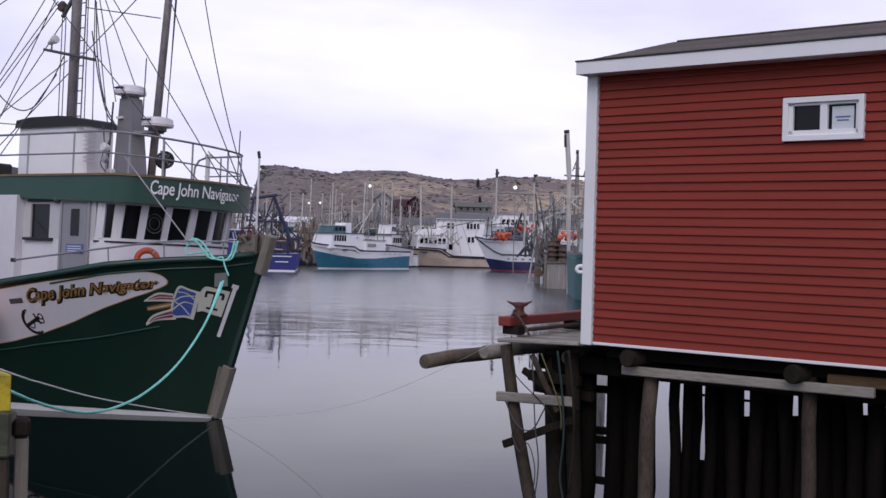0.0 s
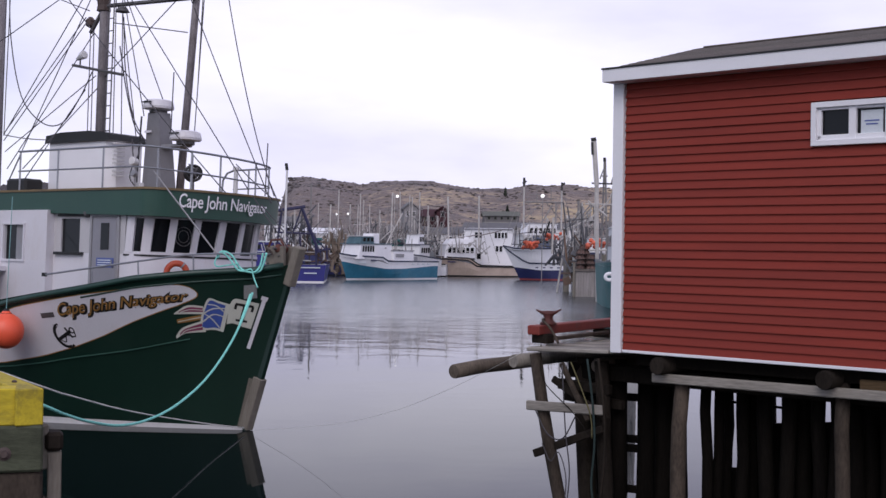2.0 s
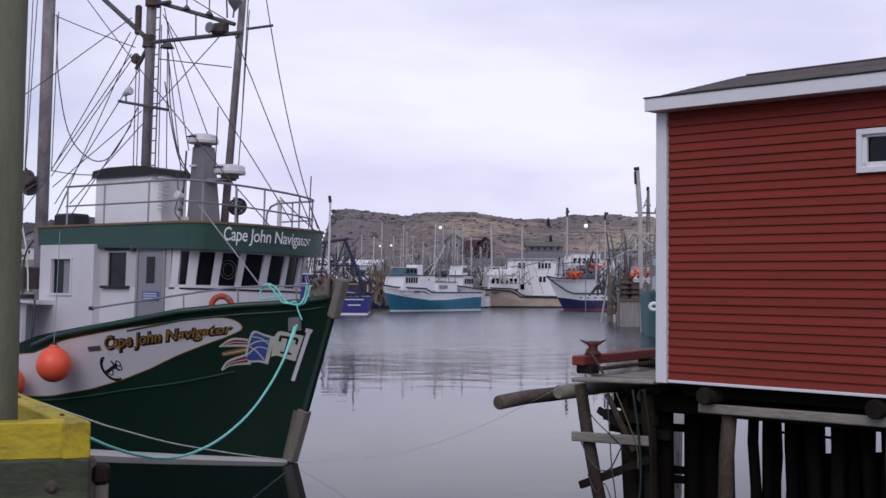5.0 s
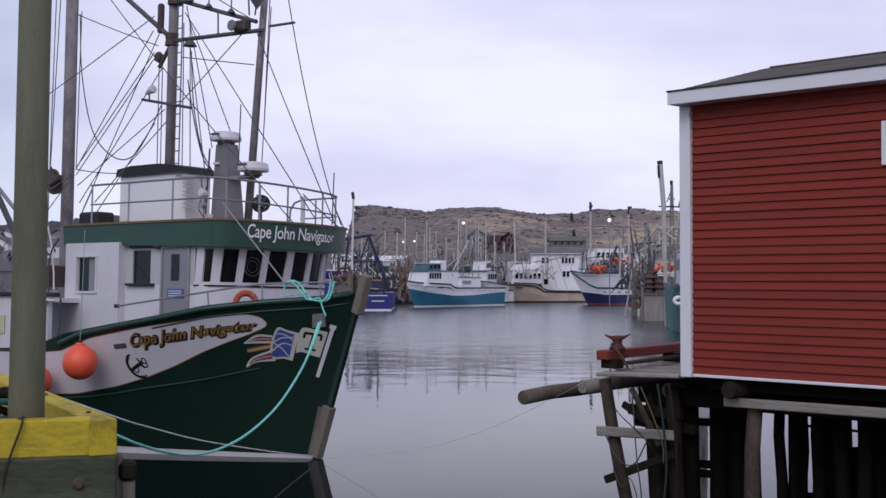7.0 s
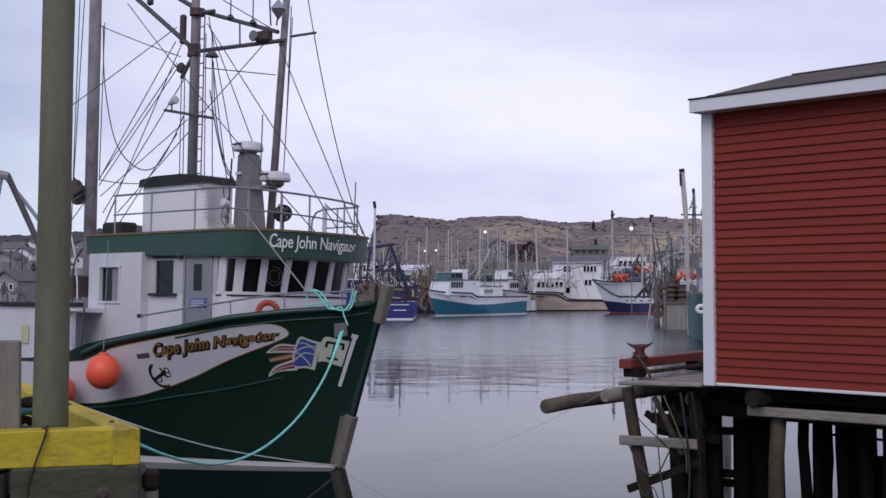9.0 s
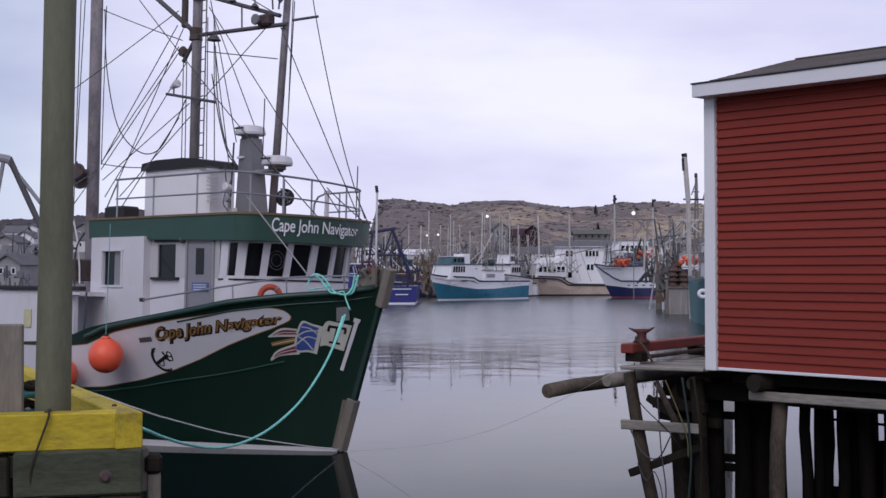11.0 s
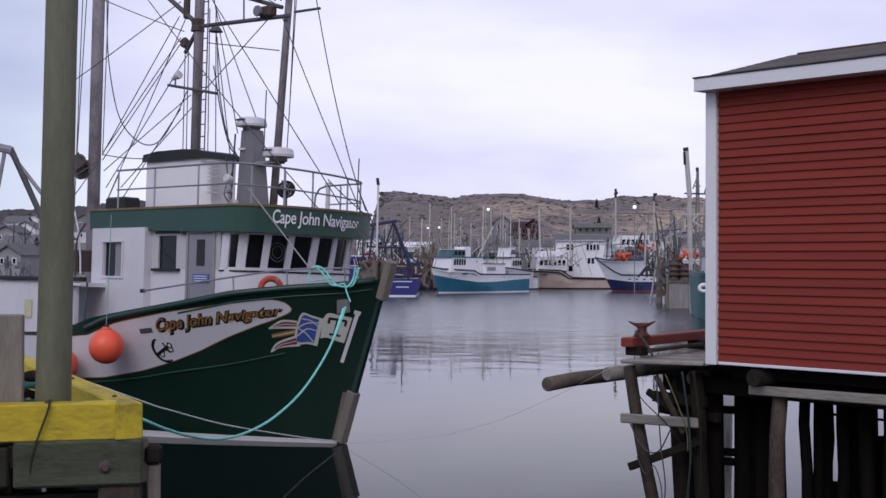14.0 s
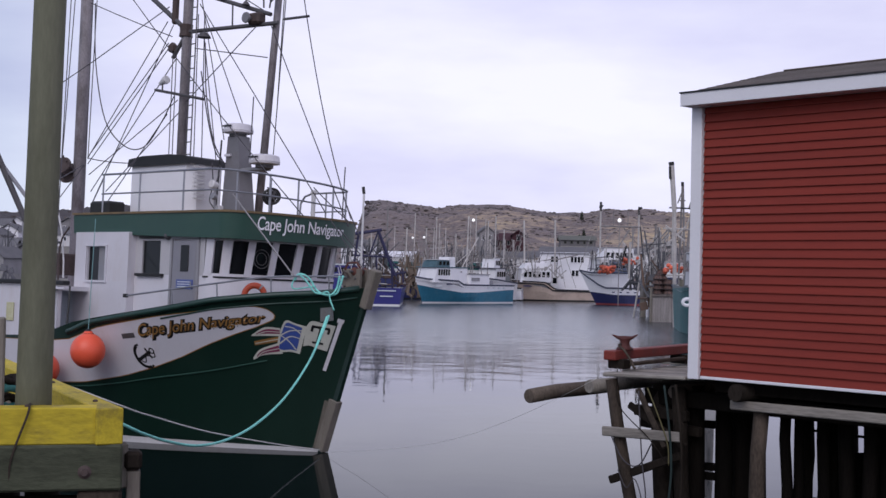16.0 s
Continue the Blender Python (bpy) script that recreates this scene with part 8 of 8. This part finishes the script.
for pts in ([(-5.75, -2.90, 3.24), (-5.68, -2.95, 2.81), (-5.48, -3.00, 2.31), (-5.38, -3.00, 2.01)], [(-5.09, -2.90, 3.25), (-5.02, -2.95, 2.82), (-4.99, -3.00, 2.43)]):
    o2 = link("fender_line", tb(pts, 0.022, 6), M_BLACK)
    o2.matrix_world = BOAT_M
    tagged(o2, "dark rope hanging down the white side", "rope")

# ---- jumbled deck gear of the far boats ----
def deck_gear(a, b, depth, n, r, m_, seed, label, boxes=0.15):
    """Loose poles, ropes and lumps heaped in the upright area between corners a and b."""
    rng = random.Random(seed)
    a, b = Vector(a), Vector(b)
    w, h = (b - a).xy.length, abs(a.z - b.z)
    d = Vector((b.x - a.x, b.y - a.y, 0)).normalized()
    z0 = min(a.z, b.z)
    back = Vector((-d.y, d.x, 0))
    bm = bmesh.new()
    for k in range(n):
        c = Vector((a.x, a.y, 0)) + d * rng.uniform(0, w) + back * rng.uniform(0, depth) + Vector((0, 0, z0 + h * rng.random() ** 1.4))
        if rng.random() < boxes:
            e = [rng.uniform(2, 6) * r for _ in range(3)]
            box(bm, c, e, Matrix.Translation(c) @ Matrix.Rotation(rng.uniform(-0.4, 0.4), 4, "Y") @ Matrix.Translation(-c))
        else:
            t = rng.choice((0.0, 1.57, 1.57, 1.4, 1.8, 0.7, 2.4)) + rng.uniform(-0.12, 0.12)
            l = rng.uniform(0.15, 0.5) * h
            v = (d * math.cos(t) + Vector((0, 0, math.sin(t)))) * l
            if c.z - abs(v.z) < z0:
                c.z = z0 + abs(v.z)
            tube(bm, [c - v, c + v], r * rng.uniform(0.5, 1.2), 5)
    tagged(link("deck_gear", bm, m_), label, "gear", kind="stuff")


M_RUSTFAR = mat("rusty far gear", (0.13, 0.085, 0.065), 0.85, var=0.4, scale=0.8, bump=0.1, island=True)
M_DIMFAR = mat("dim far gear", (0.1, 0.1, 0.11), 0.8, var=0.4, scale=0.8, bump=0.1, island=True)
M_PALEFAR = mat("pale far gear", (0.42, 0.4, 0.39), 0.7, var=0.3, scale=0.8, bump=0.1, island=True)
M_WOODFAR = mat("brown far timbers", (0.17, 0.13, 0.1), 0.85, var=0.35, scale=0.8, bump=0.1, island=True)
for a, b, depth, n, r, m_, label in (
        ((12.43, 120.36, 4.43), (16.35, 113.83, 1.00), 3, 70, 0.13, M_RUSTFAR, "rusty trawl doors and gear heaped on trawlers"),
        ((12.48, 119.35, 4.79), (16.21, 112.84, 1.03), 3, 60, 0.11, M_DIMFAR, "dark blocks and gear heaped on trawlers"),
        ((12.71, 121.34, 7.53), (15.48, 116.98, 3.75), 2, 50, 0.06, M_PALEFAR, "pale booms and wires over the trawlers"),
        ((12.60, 120.34, 6.88), (16.56, 115.82, 3.25), 2, 44, 0.06, M_DIMFAR, "dark booms and wires over the trawlers"),
        ((14.69, 157.32, 4.70), (16.33, 155.14, 2.14), 1.5, 34, 0.12, M_DIMFAR, "dark winches and gear on an after deck"),
        ((11.34, 169.62, 7.28), (16.33, 167.20, 4.32), 1.5, 40, 0.07, M_PALEFAR, "pale rails and gear above a wheelhouse"),
        ((11.27, 168.62, 6.68), (16.23, 166.21, 4.32), 1.5, 26, 0.09, M_DIMFAR, "dark gear on a wheelhouse roof"),
        ((-9.57, 187.76, 7.5), (-1.42, 185.99, 2.84), 4, 60, 0.05, M_PALEFAR, "pale spars and wires of moored boats"),
        ((-13.65, 187.50, 7.0), (-0.21, 186.00, 2.83), 4, 36, 0.07, M_WOODFAR, "brown spars and gear of moored boats"),
        ((-8.67, 185.80, 7.07), (-0.21, 184.00, 2.21), 4, 50, 0.12, M_DIMFAR, "dark gear and gaps among moored boats"),
        ((-18.91, 143.76, 7.01), (-12.88, 142.42, 1.98), 2, 70, 0.07, M_DIMFAR, "dark gallows gear on the blue boats"),
        ((-18.79, 142.77, 5.74), (-13.40, 141.37, 2.00), 2, 40, 0.06, M_PALEFAR, "pale rails and gear on the blue boats"),
        ((-14.83, 143.23, 4.60), (-10.82, 141.59, 2.11), 2, 34, 0.09, M_RUSTFAR, "rusty gear on the blue boats"),
        ((-14.02, 177.45, 4.93), (-11.58, 175.62, 0.40), 1.5, 30, 0.16, M_WOODFAR, "brown timbers of a slip by the quay"),
        ((1.97, 199.99, 6.5), (12.94, 196.57, 2.74), 3, 24, 0.06, M_WOODFAR, "brown masts and gear along the quay"),
        ((-13.5, 190.5, 6.2), (1.5, 188.5, 2.6), 4, 110, 0.06, M_PALEFAR, "pale boxes rails and gear on boats in the second row"),
        ((-13.0, 191.5, 5.6), (1.8, 189.5, 2.6), 4, 80, 0.09, M_DIMFAR, "dark gear on boats in the second row"),
        ((3.2, 201.5, 6.4), (16.5, 198.0, 3.0), 3, 60, 0.07, M_PALEFAR, "pale gear along the quay"),
        ((3.03, 185.98, 5.40), (8.14, 183.82, 3.38), 2, 30, 0.08, M_PALEFAR, "pale deck gear by the white building"),
        ((-13.56, 33.35, 3.78), (-12.81, 33.64, 2.91), 0.8, 26, 0.03, M_DIMFAR, "dark gear stowed behind the cabin"),
        ((-75.34, 185.27, 7.78), (-67.37, 177.65, 2.43), 8, 60, 0.08, M_DIMFAR, "dark fences and poles among the village houses"),
        ((-75.34, 185.27, 7.78), (-67.37, 177.65, 2.43), 8, 40, 0.06, M_PALEFAR, "pale poles among the village houses")):
    deck_gear(a, b, depth, n, r, m_, len(label) + n, label)

o2 = link("hull_patch", bx((-7.58, -2.82, 2.62), (0.3, 0.02, 0.42), 0.004), mat("yellowed stain", (0.52, 0.5, 0.3), 0.6, var=0.15, scale=5, stain=(0.62, 0.6, 0.5), stain_amt=0.7, stain_scale=5))
o2.matrix_world = BOAT_M
tagged(o2, "yellowed patch on the white shelter side", "patch")


c = Vector((10.90, 77.24, 2.35))
ob = link("tyre_fender", tb([(0.24 * math.cos(t), 0.19 * math.sin(t), 0) for t in np.linspace(0, 2 * math.pi, 22)], 0.11, 8), M_TRIMWHITE, None, "", True)
ob.matrix_world = Matrix.Translation(c) @ Matrix.Rotation(radians(90), 4, "X")
ob.parent = dull_boat
ob.matrix_parent_inverse = dull_boat.matrix_world.inverted()
